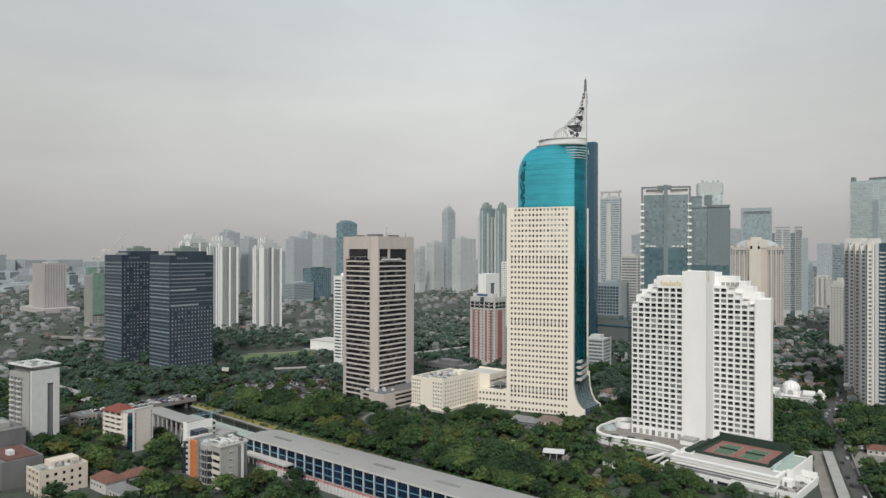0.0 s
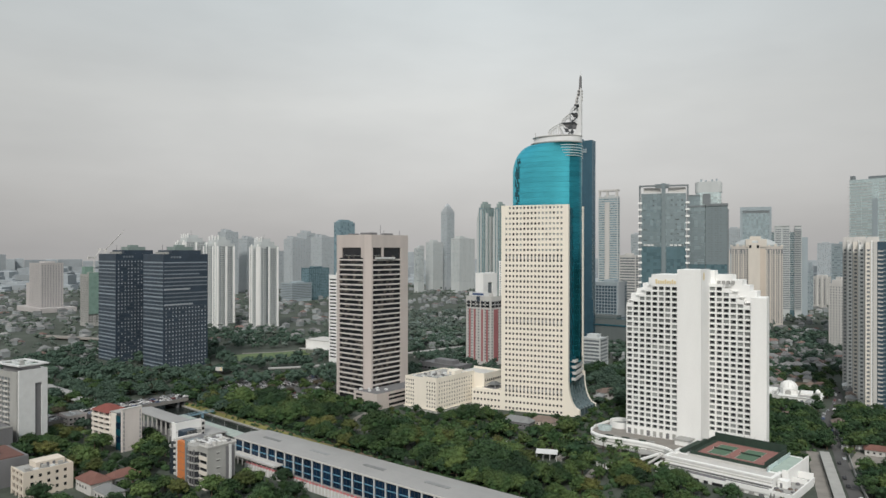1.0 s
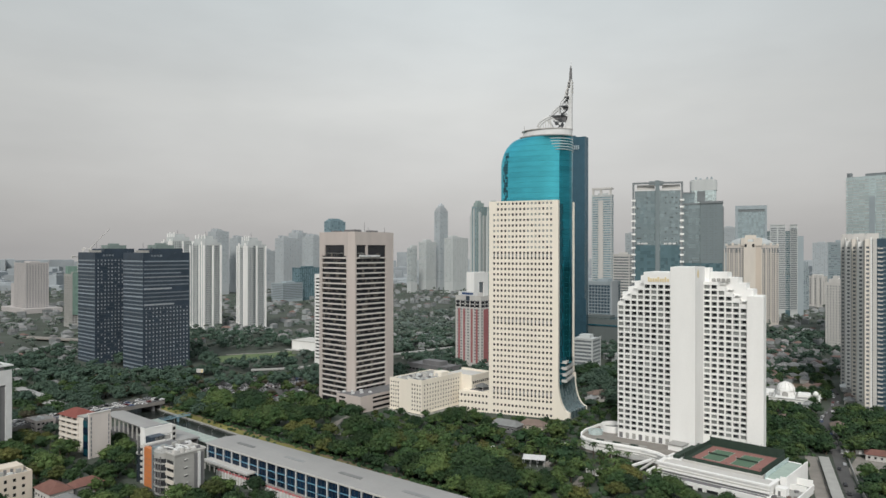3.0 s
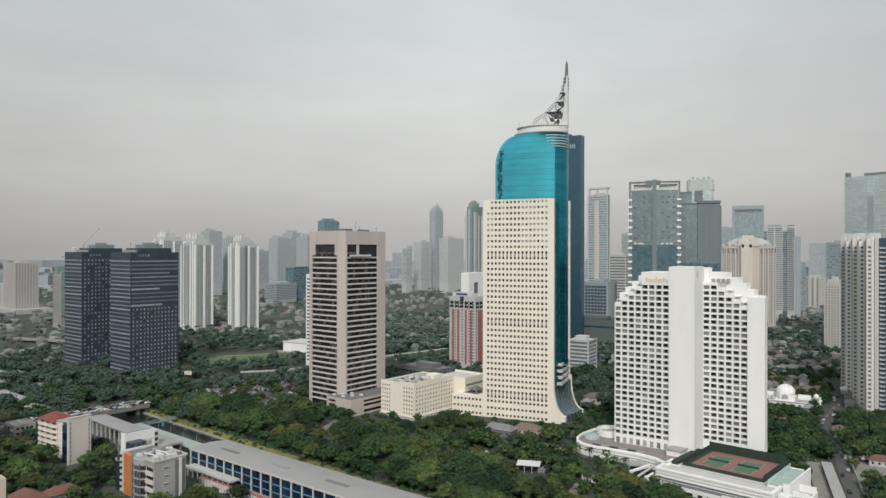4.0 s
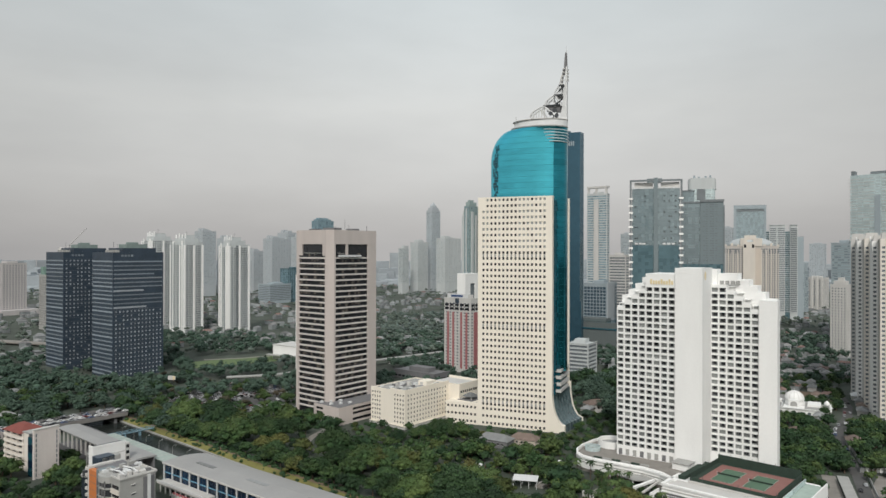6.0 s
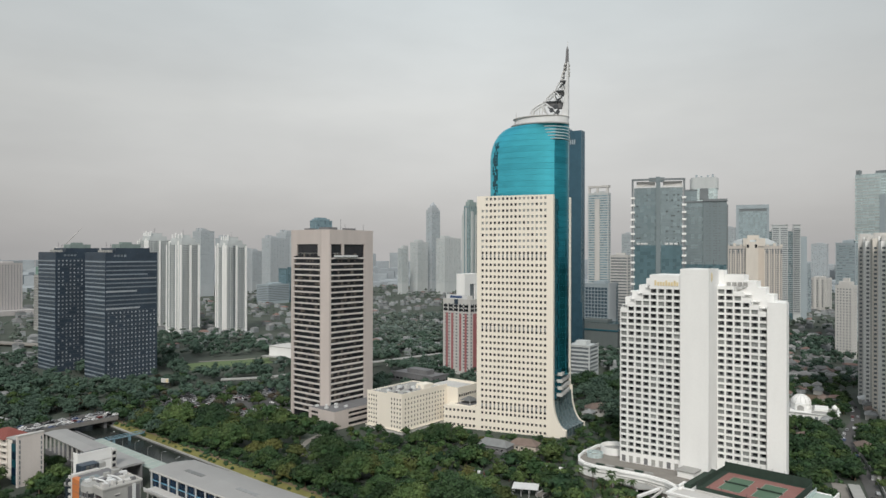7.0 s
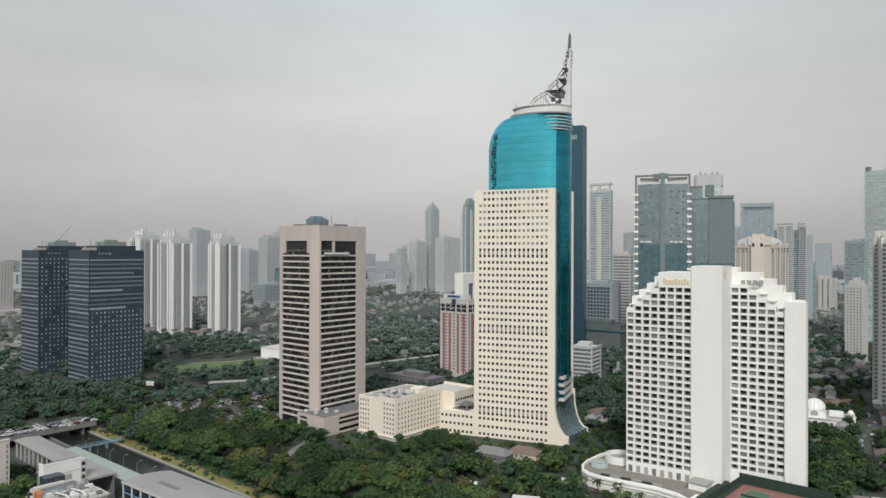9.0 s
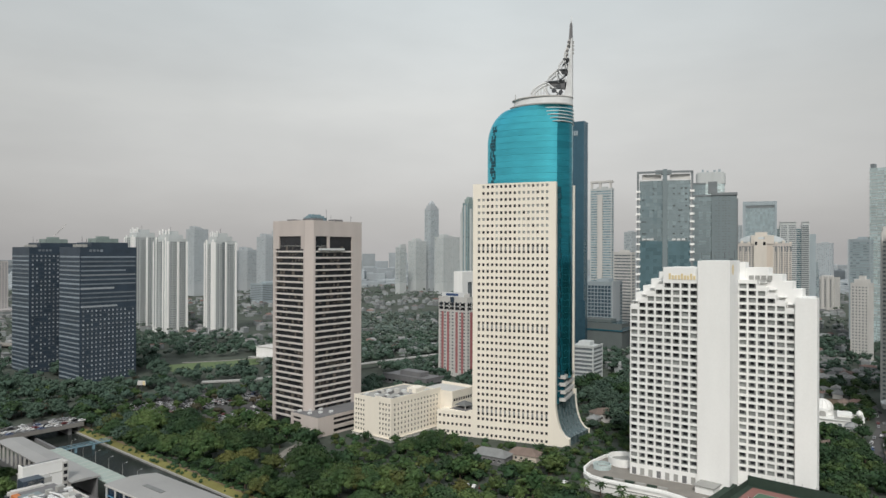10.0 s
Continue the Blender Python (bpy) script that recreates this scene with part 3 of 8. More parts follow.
    for k in range(6):
        part("rail_post", Shape().tube([(35.0 + 1.9 * k, 13.2, 215.1), (35.0 + 1.9 * k, 13.2, 219.6 + 0.8 * k)], 0.24, 4), CONC_PALE, t)
    part("rail_post", Shape().tube([(24.0, 13.2, 215.1), (24.0, 13.2, 219.0)], 0.2, 4), CONC, t)
    for x, y, z, r_ in ((49.2, 13, 219.4, 1.6), (51.6, 14.5, 221.8, 1.7), (53.4, 13.4, 218.0, 1.4)):
        part("antenna_dish", Shape().rings([[(x + r_ * math.cos(2 * math.pi * q / 12), y - 0.4, z + r_ * math.sin(2 * math.pi * q / 12)) for q in range(12)], [(x + 0.3 * math.cos(2 * math.pi * q / 12), y + 0.5, z + 0.3 * math.sin(2 * math.pi * q / 12)) for q in range(12)]]), DARK_STEEL, t, "dark antenna dish")
    return t


office_tower_with_spire()


# ---- white hotel of two staggered wings on a terraced podium ----
def hotel():
    X, Y, A = 125.0, 455.0, -35.0
    t = thing("hotel_building", X, Y, 0, A, "white painted hotel tower with stepped roofline and two staggered wings", "hotel")
    take(X, Y, A, -4, 82, -4, 44)
    P, Z0 = 3.4, 102.0
    dark = Shape().box(-1.64, 1.64, 0, 0.06, -1.14, 1.14).mesh("window", PANE)
    pale = Shape().box(-1.64, 1.64, 0, 0.06, -1.14, 1.14).mesh("window", CURTAIN)
    rest, rest_pale, drapes = Shape(), Shape(), Shape()
    spandrel = Shape().box(-1.6, 1.6, -0.08, -0.005, -1.13, -0.62).mesh("spandrel", CURTAIN)
    drape_left = Shape().box(-1.58, -0.85, -0.06, -0.008, -0.6, 1.05).mesh("drape", CURTAIN)
    drape_right = Shape().box(0.85, 1.58, -0.06, -0.008, -0.6, 1.05).mesh("drape", CURTAIN)
    rng = random.Random(4)
    for wx, wy, tops, bay in ((0.0, 0.0, (4, 3, 2, 1, 0, 0, 0, 0), 4.125), (47.6, 17.0, (0, 0, 1, 2, 3, 4), 4.15)):
        for c, top in enumerate(tops):
            x0 = wx + bay * c
            ztop = Z0 - P * top + (8.8 if (wx == 0 and top == 0) else 2.9)
            zs = [Z0 - P * k for k in range(top, 27)]
            spot = lambda x, y, z, x0=x0, wy=wy: (x0 + x, wy + y, z)
            s = Shape().skin(spot, bay, 6, ztop, [bay / 2], zs, 3.3, 2.3, 1.0)
            s.poly(spot(0, 0, ztop), spot(bay, 0, ztop), spot(bay, 1.0, ztop), spot(0, 1.0, ztop))
            s.poly(spot(0, 0, 6), spot(0, 0, ztop), spot(0, 1.0, ztop), spot(0, 1.0, 6)).poly(spot(bay, 0, 6), spot(bay, 1.0, 6), spot(bay, 1.0, ztop), spot(bay, 0, ztop))
            s.box(x0, x0 + bay, wy + 1.01, wy + 7.0, 6, ztop)
            part("facade_bay", s, WHITE, t)
            for k, z in enumerate(zs):
                lit = rng.random() < 0.24
                xm = x0 + bay / 2
                pane_ob = None
                if z < 82:
                    pane_ob = part("window", pale if lit else dark, None, t, m=pose(xm, wy + 0.92, z))
                else:
                    (rest_pale if lit else rest).box(xm - 1.64, xm + 1.64, wy + 0.92, wy + 0.98, z - 1.14, z + 1.14)
                if not lit:
                    # pale drapes drawn to one side or both, over a low grey spandrel
                    sides = rng.choice(((-1,), (1,), (-1, 1), (-1, 1)))
                    if pane_ob:
                        part("spandrel", spandrel, None, pane_ob)
                    else:
                        drapes.box(xm - 1.6, xm + 1.6, wy + 0.84, wy + 0.915, z - 1.13, z - 0.62)
                    for side in sides:
                        if pane_ob:
                            part("drape", drape_left if side < 0 else drape_right, None, pane_ob)
                        else:
                            drapes.box(xm - 1.58 if side < 0 else xm + 0.85, xm - 0.85 if side < 0 else xm + 1.58, wy + 0.86, wy + 0.912, z - 0.6, z + 1.05)
            if top:
                part("terrace_rail", Shape().box(x0 + 0.2, x0 + bay - 0.2, wy + 0.1, wy + 0.25, ztop, ztop + 1.0), WHITE, t, "white terrace parapet")
                part("terrace_canopy", Shape().box(x0 + 0.3, x0 + bay - 0.3, wy + 2.5, wy + 7, ztop + 2.2, ztop + 2.5).box(x0 + 0.5, x0 + 0.8, wy + 2.6, wy + 2.9, ztop, ztop + 2.2), WHITE, t)
    for k in range(8):
        part("arcade_opening", Shape().box(1.2 + 4.1 * k, 3.3 + 4.1 * k, -0.06, 0.02, 7.2, 10.6), CONC if k % 3 else CONC_DARK, t, "tall arcade opening")
    joined("upper_glazing", rest, PANE, t)
    joined("upper_glazing", rest_pale, CURTAIN, t)
    joined("drapes", drapes, CURTAIN, t, "pale half-drawn drapes")
    # stepped bodies behind the wings
    def body(pairs, y0, y1, name):
        for x0, x1, z in pairs:
            part(name, Shape().box(x0, x1, y0, y1, 6, z), WHITE, t)
    body(((0.5, 4.3, 97.8), (4.3, 8.4, 101.3), (8.4, 12.4, 104.8), (12.4, 16.5, 108.4), (16.5, 33.0, 110.8)), 7.02, 24, "stepped_block")
    body(((47.62, 60, 110.8), (60, 66.2, 107.6), (66.2, 70.4, 104.3), (70.4, 74.5, 100.8), (74.5, 79.4, 97.2)), 24.02, 36, "stepped_block")
    part("blank_pier", Shape().box(33.0, 47.5, -1.0, 22.0, 6, 111.2), WHITE, t, "blank white pier")
    part("end_pier", Shape().box(72.5, 81.6, 15.6, 24, 6, 97.2), WHITE, t, "blank white end wall")
    part("core_block", Shape().box(33.0, 47.5, -1.0, 21.0, 111.22, 114.2).box(36, 50, 22.0, 30, 100, 113.4), WHITE, t, "white lift core above the roof")
    for k in range(5):
        part("roof_rail", Shape().tube([(46.8, 2.2 + 1.6 * k, 114.2), (46.8, 2.2 + 1.6 * k, 115.3)], 0.08, 4), DARK_STEEL, t)
    part("emblem", Shape().rings([[(47.56 + 0.12 * s, 5 + 1.7 * math.cos(a), 110.0 + 2.4 * math.sin(a)) for a in [2 * math.pi * q / 16 for q in range(16)]] for s in (0, 1)]), GOLD, t, "gilded oval emblem")
    # gilded lettering drawn as plain strokes
    for k in range(9):
        part("sign_stroke", Shape().box(19.2 + 1.45 * k, 20.2 + 1.45 * k, -0.25, -0.02, 105.0, 107.0 + (0.8 if k in (0, 4, 7) else 0)), GOLD, t, "gilded sign stroke")
    for k in range(6):
        part("antenna", Shape().tube([(28 + 3.6 * k, 8 + (k % 3) * 4, 115), (28 + 3.6 * k, 8 + (k % 3) * 4, 117.2 + (k * 7 % 3))], 0.1, 4), DARK_STEEL, t)
    for k in range(4):
        part("roof_unit", Shape().box(52 + 2.6 * k, 53.8 + 2.6 * k, 19 + k, 21 + k, 105.0, 107.0), CONC, t)


hotel()


def hotel_podium():
    t = thing("hotel_podium", 0, 0, 0, 0, "white terraced hotel podium with curved parapets", "podium")

    def band(outline, width, z0, z1, name, mat=WHITE):
        for p, q in zip(outline[:-1], outline[1:]):
            a, b = Vector(p), Vector(q)
            d = (b - a).normalized()
            nn = Vector((-d.y, d.x)) * width
            part(name, Shape().prism([tuple(a), tuple(b), tuple(b + nn), tuple(a + nn)], z0, z1), mat, t)

    # curved garden terrace under the first wing
    west = [(101.5, 453), (103.0, 447), (107.5, 441.5), (131, 425), (137.5, 417), (141, 406), (160, 425), (150, 482), (128, 486), (119, 482), (108, 470), (103, 461)]
    part("terrace", Shape().prism([(127 + (x - 127) * 0.975, 452 + (y - 452) * 0.975) for x, y in west], -1, 7.0), PAVING, t)
    band(west[:6], 1.4, 1.8, 8.6, "parapet")
    band([(x - 0.5, y - 0.5) for x, y in west[:6]], 0.6, 7.3, 8.2, "parapet_rail")
    band(west[8:] + west[:1], 1.0, 5.0, 8.4, "parapet")
    for cx, cy, r, z1, mat, nm in ((126.5, 471, 8.2, 11.0, WHITE, "lounge_wall"), (113.0, 463, 4.6, 9.4, GLASS_SEA, "glass_balustrade")):
        ring = [(math.cos(2 * math.pi * k / 32), math.sin(2 * math.pi * k / 32)) for k in range(33)]
        for k in range(32):
            (c0, s0), (c1, s1) = ring[k], ring[k + 1]
            part(nm, Shape().prism([(cx + r * c0, cy + r * s0), (cx + r * c1, cy + r * s1), (cx + (r - 0.5) * c1, cy + (r - 0.5) * s1), (cx + (r - 0.5) * c0, cy + (r - 0.5) * s0)], 6.9, z1), mat, t)
        part("round_deck", Shape().prism([(cx + (r - 0.5) * c, cy + (r - 0.5) * s) for c, s in ring[:32]], 6.9, 7.4 if r < 8 else 8.6), CONC if r > 8 else PAVING, t)
    for k in range(6):
        part("terrace_bed", Shape().box(-2.2, 2.2, -0.8, 0.8, 7.0, 7.9), CONC if k % 2 else NET_GREEN, t, m=pose(112 + 4.4 * k, 446.5 - 3.0 * k, 0, 0, 0, -35))
    # driveway canopies in front
    part("canopy", Shape().prism([(113, 432), (124, 418), (134, 417), (136, 422), (122, 433)], 3.6, 4.2), CONC, t, "grey entrance canopy")
    part("canopy_edge", Shape().prism([(121, 405.5), (136.5, 417.5), (135.6, 418.7), (120.2, 406.7)], 3.8, 4.9), WHITE, t)
    for x, y in ((115, 431), (124, 419.5), (133, 418), (122, 407.5)):
        part("column", Shape().tube([(x, y, -1), (x, y, 3.7)], 0.4, 8), WHITE, t)
    for p, q in (((115.5, 431.7), (128.7, 429.5)), ((128.7, 429.5), (135.8, 414.5)), ((135.8, 414.5), (122.6, 398.0))):
        a, b = Vector(p), Vector(q)
        d = (b - a).normalized()
        nn = Vector((-d.y, d.x)) * 0.5
        part("canopy_edge", Shape().prism([tuple(a - nn), tuple(b - nn), tuple(b + nn), tuple(a + nn)], 4.21, 5.0), CONC_PALE, t)
    # a dark ground sheet stands in for the shade below the canopy
    part("porch", Shape().prism([(118, 428), (130, 413), (134, 416), (127.5, 428)], -0.5, 0.22), CONC_DARK, t, "dark sheet for the shade under the canopy")
    # grey strip coloured in as a shadow line along the parapet
    band([(x - 0.15, y - 0.15) for x, y in west[:6]], 0.25, 5.0, 5.5, "shadow_line", CONC)
    # two tiers under the tennis court
    X0, Y0, A = 148.2, 403.6, -43.3
    take(X0, Y0, A, -16, 68, -28, 46)
    take(124, 450, -38, -26, 30, -24, 40)
    tier = thing("court_podium", X0, Y0, 0, A, "white two-tier podium block below the tennis court", "podium")
    part("upper_tier", Shape().box(-9, 49, -12.3, 40, -1, 7.6), WHITE, tier)
    # parapet with stepped mouldings; a dark-coloured strip stands for the shadow gap below
    for x0, x1, y0, y1, z0, z1 in ((-9.6, 49.6, -12.9, -11.2, 7.6, 8.6), (-9.6, -8.0, -11.2, 8, 7.6, 8.6), (48.0, 49.6, -11.2, 2, 7.6, 8.6)):
        part("parapet", Shape().box(x0, x1, y0, y1, z0, z1), WHITE, tier)
    part("moulding", Shape().box(-9.4, 49.4, -12.7, -12.32, 5.6, 6.1), CONC_PALE, tier)
    part("moulding", Shape().box(-9.5, 49.5, -12.85, -12.32, 4.3, 4.9), WHITE, tier)
    part("shadow_line", Shape().box(-9, 49, -12.6, -12.32, 3.3, 4.2), CONC_DARK, tier)
    part("upper_deck", Shape().box(-7.9, 47.9, -11.1, -0.9, 7.6, 7.75), CONC_PALE, tier)
    part("lower_tier", Shape().box(-12, 61, -19.0, 17, -1, 2.9), WHITE, tier)
    part("lower_roof", Shape().box(-11.4, 48, -18.4, -12.95, 2.9, 3.05), CONC_DARK, tier, "stained dark roof gutter")
    part("east_roof", Shape().box(49.7, 60.4, -18.4, 16.4, 2.9, 3.05), CONC, tier, "stained grey roof")
    for x0, x1, y0, y1, z1 in ((-12.2, 6, -19.5, -19.02, 4.4), (6.02, 28, -19.4, -19.02, 3.5), (28.02, 61.2, -19.5, -19.02, 4.4), (60.7, 61.3, -19, 17.2, 4.6), (-12.5, -12.02, -19, -9, 4.4)):
        part("parapet", Shape().box(x0, x1, y0, y1, 1.9, z1), WHITE, tier)
    for x in (-6.4, -4.9, 33.0, 34.5, 50.6, 52.1):
        part("wall_slot", Shape().box(x, x + 0.5, -19.58, -19.51, 0.4, 3.2), CONC_DARK, tier, "narrow dark wall slot")
    for x0, x1 in ((7.4, 13.6), (16.0, 18.6), (20.6, 26.6)):
        w_ = part("display_window", Shape().box(x0, x1, -19.2, -19.01, -0.4, 1.7), PANE, tier, "dark shop window")
        part("window_frame", Shape().box(x0 - 0.3, x1 + 0.3, -19.5, -19.21, 1.72, 2.1).box(x0 - 0.35, x0, -19.5, -19.21, -0.6, 1.7).box(x1, x1 + 0.35, -19.5, -19.21, -0.6, 1.7), WHITE, w_)
    for k in range(6):
        part("loading_bay", Shape().box(30 + 5 * k, 32.6 + 5 * k, -19.56, -19.51, -0.6, 1.5), CONC if k % 3 else CONC_DARK, tier)
    # green-glazed stair and decks on the east side
    part("balustrade", Shape().box(43.2, 43.5, -1.5, 36, 7.6, 10.6), GLASS_SEA, tier, "pale green glass balustrade")
    part("east_deck", Shape().box(43.6, 52.4, 2.2, 36, 7.65, 8.2), SEA_DECK, tier, "pale green painted deck")
    part("east_wall", Shape().box(52.45, 53.0, 1.6, 37, -1, 10.2), WHITE, tier)
    part("east_wall", Shape().box(49.7, 52.4, 1.5, 2.1, 3.1, 9.8), WHITE, tier)
    part("ramp_wall", Shape().box(53.1, 60.6, 17.3, 17.9, -1, 6.4).box(53.1, 60.6, 6.0, 6.5, 3.06, 5.8), WHITE, tier)
    part("plant_room", Shape().box(50.2, 55.2, -7.5, -2.5, 3.06, 6.8), WHITE, tier)
    part("plant_door", Shape().box(51.4, 52.6, -7.58, -7.51, 3.1, 5.4), CONC_DARK, tier)
    rng = random.Random(8)
    for k in range(26):
        x, y = rng.uniform(50.5, 59.8), rng.uniform(-17.5, 4)
        if 49.5 < x < 56 and -9 < y < -1:
            continue
        part("roof_unit", Shape().box(-0.9, 0.9, -0.6, 0.6, 0, rng.uniform(0.4, 1.3)), (CONC, CONC_DARK, BROWN_TILE)[k % 3], tier, m=pose(x, y, 3.06, 0, 0, rng.uniform(0, 90)))
    part("pavilion", Shape().box(-17, -8.5, 17, 25, 7.0, 10.2), WHITE, tier)
    part("pavilion_roof", Shape().box(-17.6, -7.9, 16.4, 25.6, 10.2, 10.7), CONC, tier, "flat grey roof")
    part("pavilion_hedge", Shape().box(-7, -3.6, 2, 34, 7.0, 9.4), NET_GREEN, tier, "clipped dark hedge beside the court")

    c = thing("tennis_court", X0, Y0, 7.8, A, "dull red and green rooftop tennis court with dark windbreak", "tennis court")
    part("deck", Shape().box(0, 41.3, 0, 36.5, 0.004, 1.6), NET_GREEN, c, "dark apron round the courts")
    part("red_court", Shape().box(3.0, 39.2, 1.6, 34.4, 1.605, 1.62), COURT_RED, c, "dull red court surface")
    for k in range(2):
        x0 = 7.4 + 15.4 * k
        part("playing_field", Shape().box(x0, x0 + 10.4, 6.5, 28.5, 1.63, 1.66), COURT_GREEN, c, "green playing field")
        for q in (0, 1):
            part("line", Shape().box(x0 + 0.05 + 10.1 * q, x0 + 0.2 + 10.1 * q, 6.5, 28.5, 1.665, 1.68), COURT_LINE, c)
            part("line", Shape().box(x0, x0 + 10.4, 6.5 + 21.8 * q, 6.65 + 21.8 * q, 1.665, 1.68), COURT_LINE, c)
            part("net_post", Shape().tube([(x0 - 0.6 + 11.6 * q, 17.5, 1.62), (x0 - 0.6 + 11.6 * q, 17.5, 2.8)], 0.09, 5), STEEL, c)
        part("net", Shape().box(x0 - 0.5, x0 + 10.9, 17.45, 17.55, 1.7, 2.55), NET_GREEN, c)
    for x0, x1, y0, y1, h in ((0, 41.3, -0.15, 0, 1.2), (0, 41.3, 36.5, 36.65, 4.6), (-0.15, 0, -0.1, 36.6, 2.4), (41.3, 41.45, -0.1, 36.6, 3.0)):
        part("windbreak", Shape().box(x0, x1, y0, y1, 0, 1.6 + h), NET_GREEN, c, "dark green windbreak")
    part("court_edge", Shape().box(-0.6, 41.9, -0.8, -0.16, 0, 1.0).box(41.5, 42.4, -0.6, 36, 0, 1.0), CONC_PALE, c)
    for k in range(8):
        for y in (-0.25, 36.8):
            part("post", Shape().tube([(0.6 + 5.7 * k, y, 0), (0.6 + 5.7 * k, y, 7.0 if y > 0 else 4.4)], 0.1, 5), DARK_STEEL, c)


hotel_podium()


# ---- grey-pink office tower with ribbon windows and chamfered corners ----
def ribbon_tower():
    X, Y, A, W, D, H, C = -55.9, 562.0, -40.0, 42.0, 51.5, 138.5, 4.0
    t = thing("ribbon_window_tower", X, Y, 0, A, "pinkish grey precast office tower with ribbon windows", "office tower")
    take(X, Y, A, -W - 3, 22, -6, D + 4)
    plan = lambda g, c=C: [(-W + c, -g), (-c, -g), (g, c), (g, D - c), (-c, D + g), (-W + c, D + g), (-W - g, D - c), (-W - g, c)]
    part("glazing", Shape().prism(plan(-1.0, C + 0.4), -1, 128.5), PANE, t, "dark ribbon glazing")
    # corner piers
    for name_pts in (((-W, C), (-W + 0.2, C), (-W + 6.8, 1.0), (-W + 6.8, 0), (-W + C, 0)), ((-5.6, 0), (-C, 0), (0, C), (0, 5.6), (-1, 5.6), (-5.6, 1.0)),
                     ((0, D - 13), (0, D - C), (-C, D), (-9, D), (-9, D - 1), (-1, D - 13)), ((-W, D - C), (-W, D - 9), (-W + 1, D - 9), (-W + 9, D - 1), (-W + 9, D), (-W + C, D))):
        part("corner_pier", Shape().prism(list(name_pts), -1, 132), GRANITE, t)
    rng = random.Random(23)
    blinds = Shape()
    for k in range(28):
        z = 117.2 - 4.1 * k
        part("spandrel", Shape().box(-W + 6.8, -5.6, -0.05, 1.0, z, z + 1.1), SPANDREL, t, "pale precast spandrel")
        part("spandrel", Shape().box(-1.0, 0.05, 5.6, D - 13, z, z + 1.1), SPANDREL, t)
        # half-drawn blinds and lit ceilings behind the ribbon glass
        for q in range(9):
            if rng.random() < 0.4:
                x = -W + 7.4 + 3.2 * q
                blinds.box(x, x + rng.uniform(1.2, 2.8), 0.9, 0.97, z + 1.2 + rng.uniform(0, 1.3), z + 4.0)
            if rng.random() < 0.4:
                y = 6.2 + 3.2 * q
                blinds.box(-0.97, -0.9, y, y + rng.uniform(1.2, 2.8), z + 1.2 + rng.uniform(0, 1.3), z + 4.0)
    joined("blind", blinds, BLIND, t, "half-drawn dim blinds")
    for k in range(6):
        part("crown_rail", Shape().box(-W + 10.6, -8.2, -0.2, -0.1, 121 + 0.35 * k, 121.1 + 0.35 * k) if k < 3 else Shape().box(0.06, 0.16, 6, 15.8, 119.9 + 0.35 * k, 120.0 + 0.35 * k), CONC, t)
    part("crown", Shape().prism(plan(0.05), 128.0, H), GRANITE, t, "blank crown of the tower")
    part("crown_post", Shape().box(-1, 0, 16, 18.0, 119, 128), GRANITE, t)
    part("crown_cheek", Shape().box(-W + 6.85, -W + 10.6, -0.03, 1.2, 119.5, 128), GRANITE, t)
    part("crown_cheek", Shape().box(-8.2, -5.65, -0.03, 1.2, 119.5, 128), GRANITE, t)
    part("gondola", Shape().box(0.1, 1.6, 8, 30, 118.6, 120.0), STEEL, t, "white facade cradle")
    for x, y, w, h in ((-20, 20, 12, 2.2), (-10, 32, 6, 1.6), (-28, 10, 5, 1.3)):
        part("roof_unit", Shape().box(x - w / 2, x + w / 2, y - 4, y + 4, H, H + h), CONC_DARK, t)
    for x, y, h in ((-6, 20, 8), (-8, 26, 4), (-3, 40, 4), (-12, 16, 3)):
        part("mast", Shape().tube([(x, y, H), (x, y, H + h)], 0.12, 4), DARK_STEEL, t)
    # podium block at its foot
    p = thing("office_podium", X, Y, 0, A, "low grey office block with strip windows and roof plant", "office block")
    part("core", Shape().box(-8.2, 17.2, -6.2, 44, -1, 11.8), PANE, p)
    part("roof", Shape().box(-8.8, 17.8, -6.8, 44.2, 12.62, 12.7), CONC_DARK, p)
    for z0, z1 in ((-1, 1.2), (3.4, 5.6), (7.6, 8.8), (10.6, 12.6)):
        part("band", Shape().box(-9, 18, -7, 44.5, z0, z1), GRANITE, p)
    part("corner_wall", Shape().box(1.0, 18.05, -7.05, 6.0, -1, 12.6), GRANITE, p)
    part("corner_wall", Shape().box(-9.05, -7.0, -7.05, 0, -1, 12.6), GRANITE, p)
    for k in range(6):
        part("roof_unit", Shape().box(-6 + 3.4 * k, -4.2 + 3.4 * k, -4 + 6 * (k % 3), -1.8 + 6 * (k % 3), 12.6, 13.9), STEEL, p)


ribbon_tower()


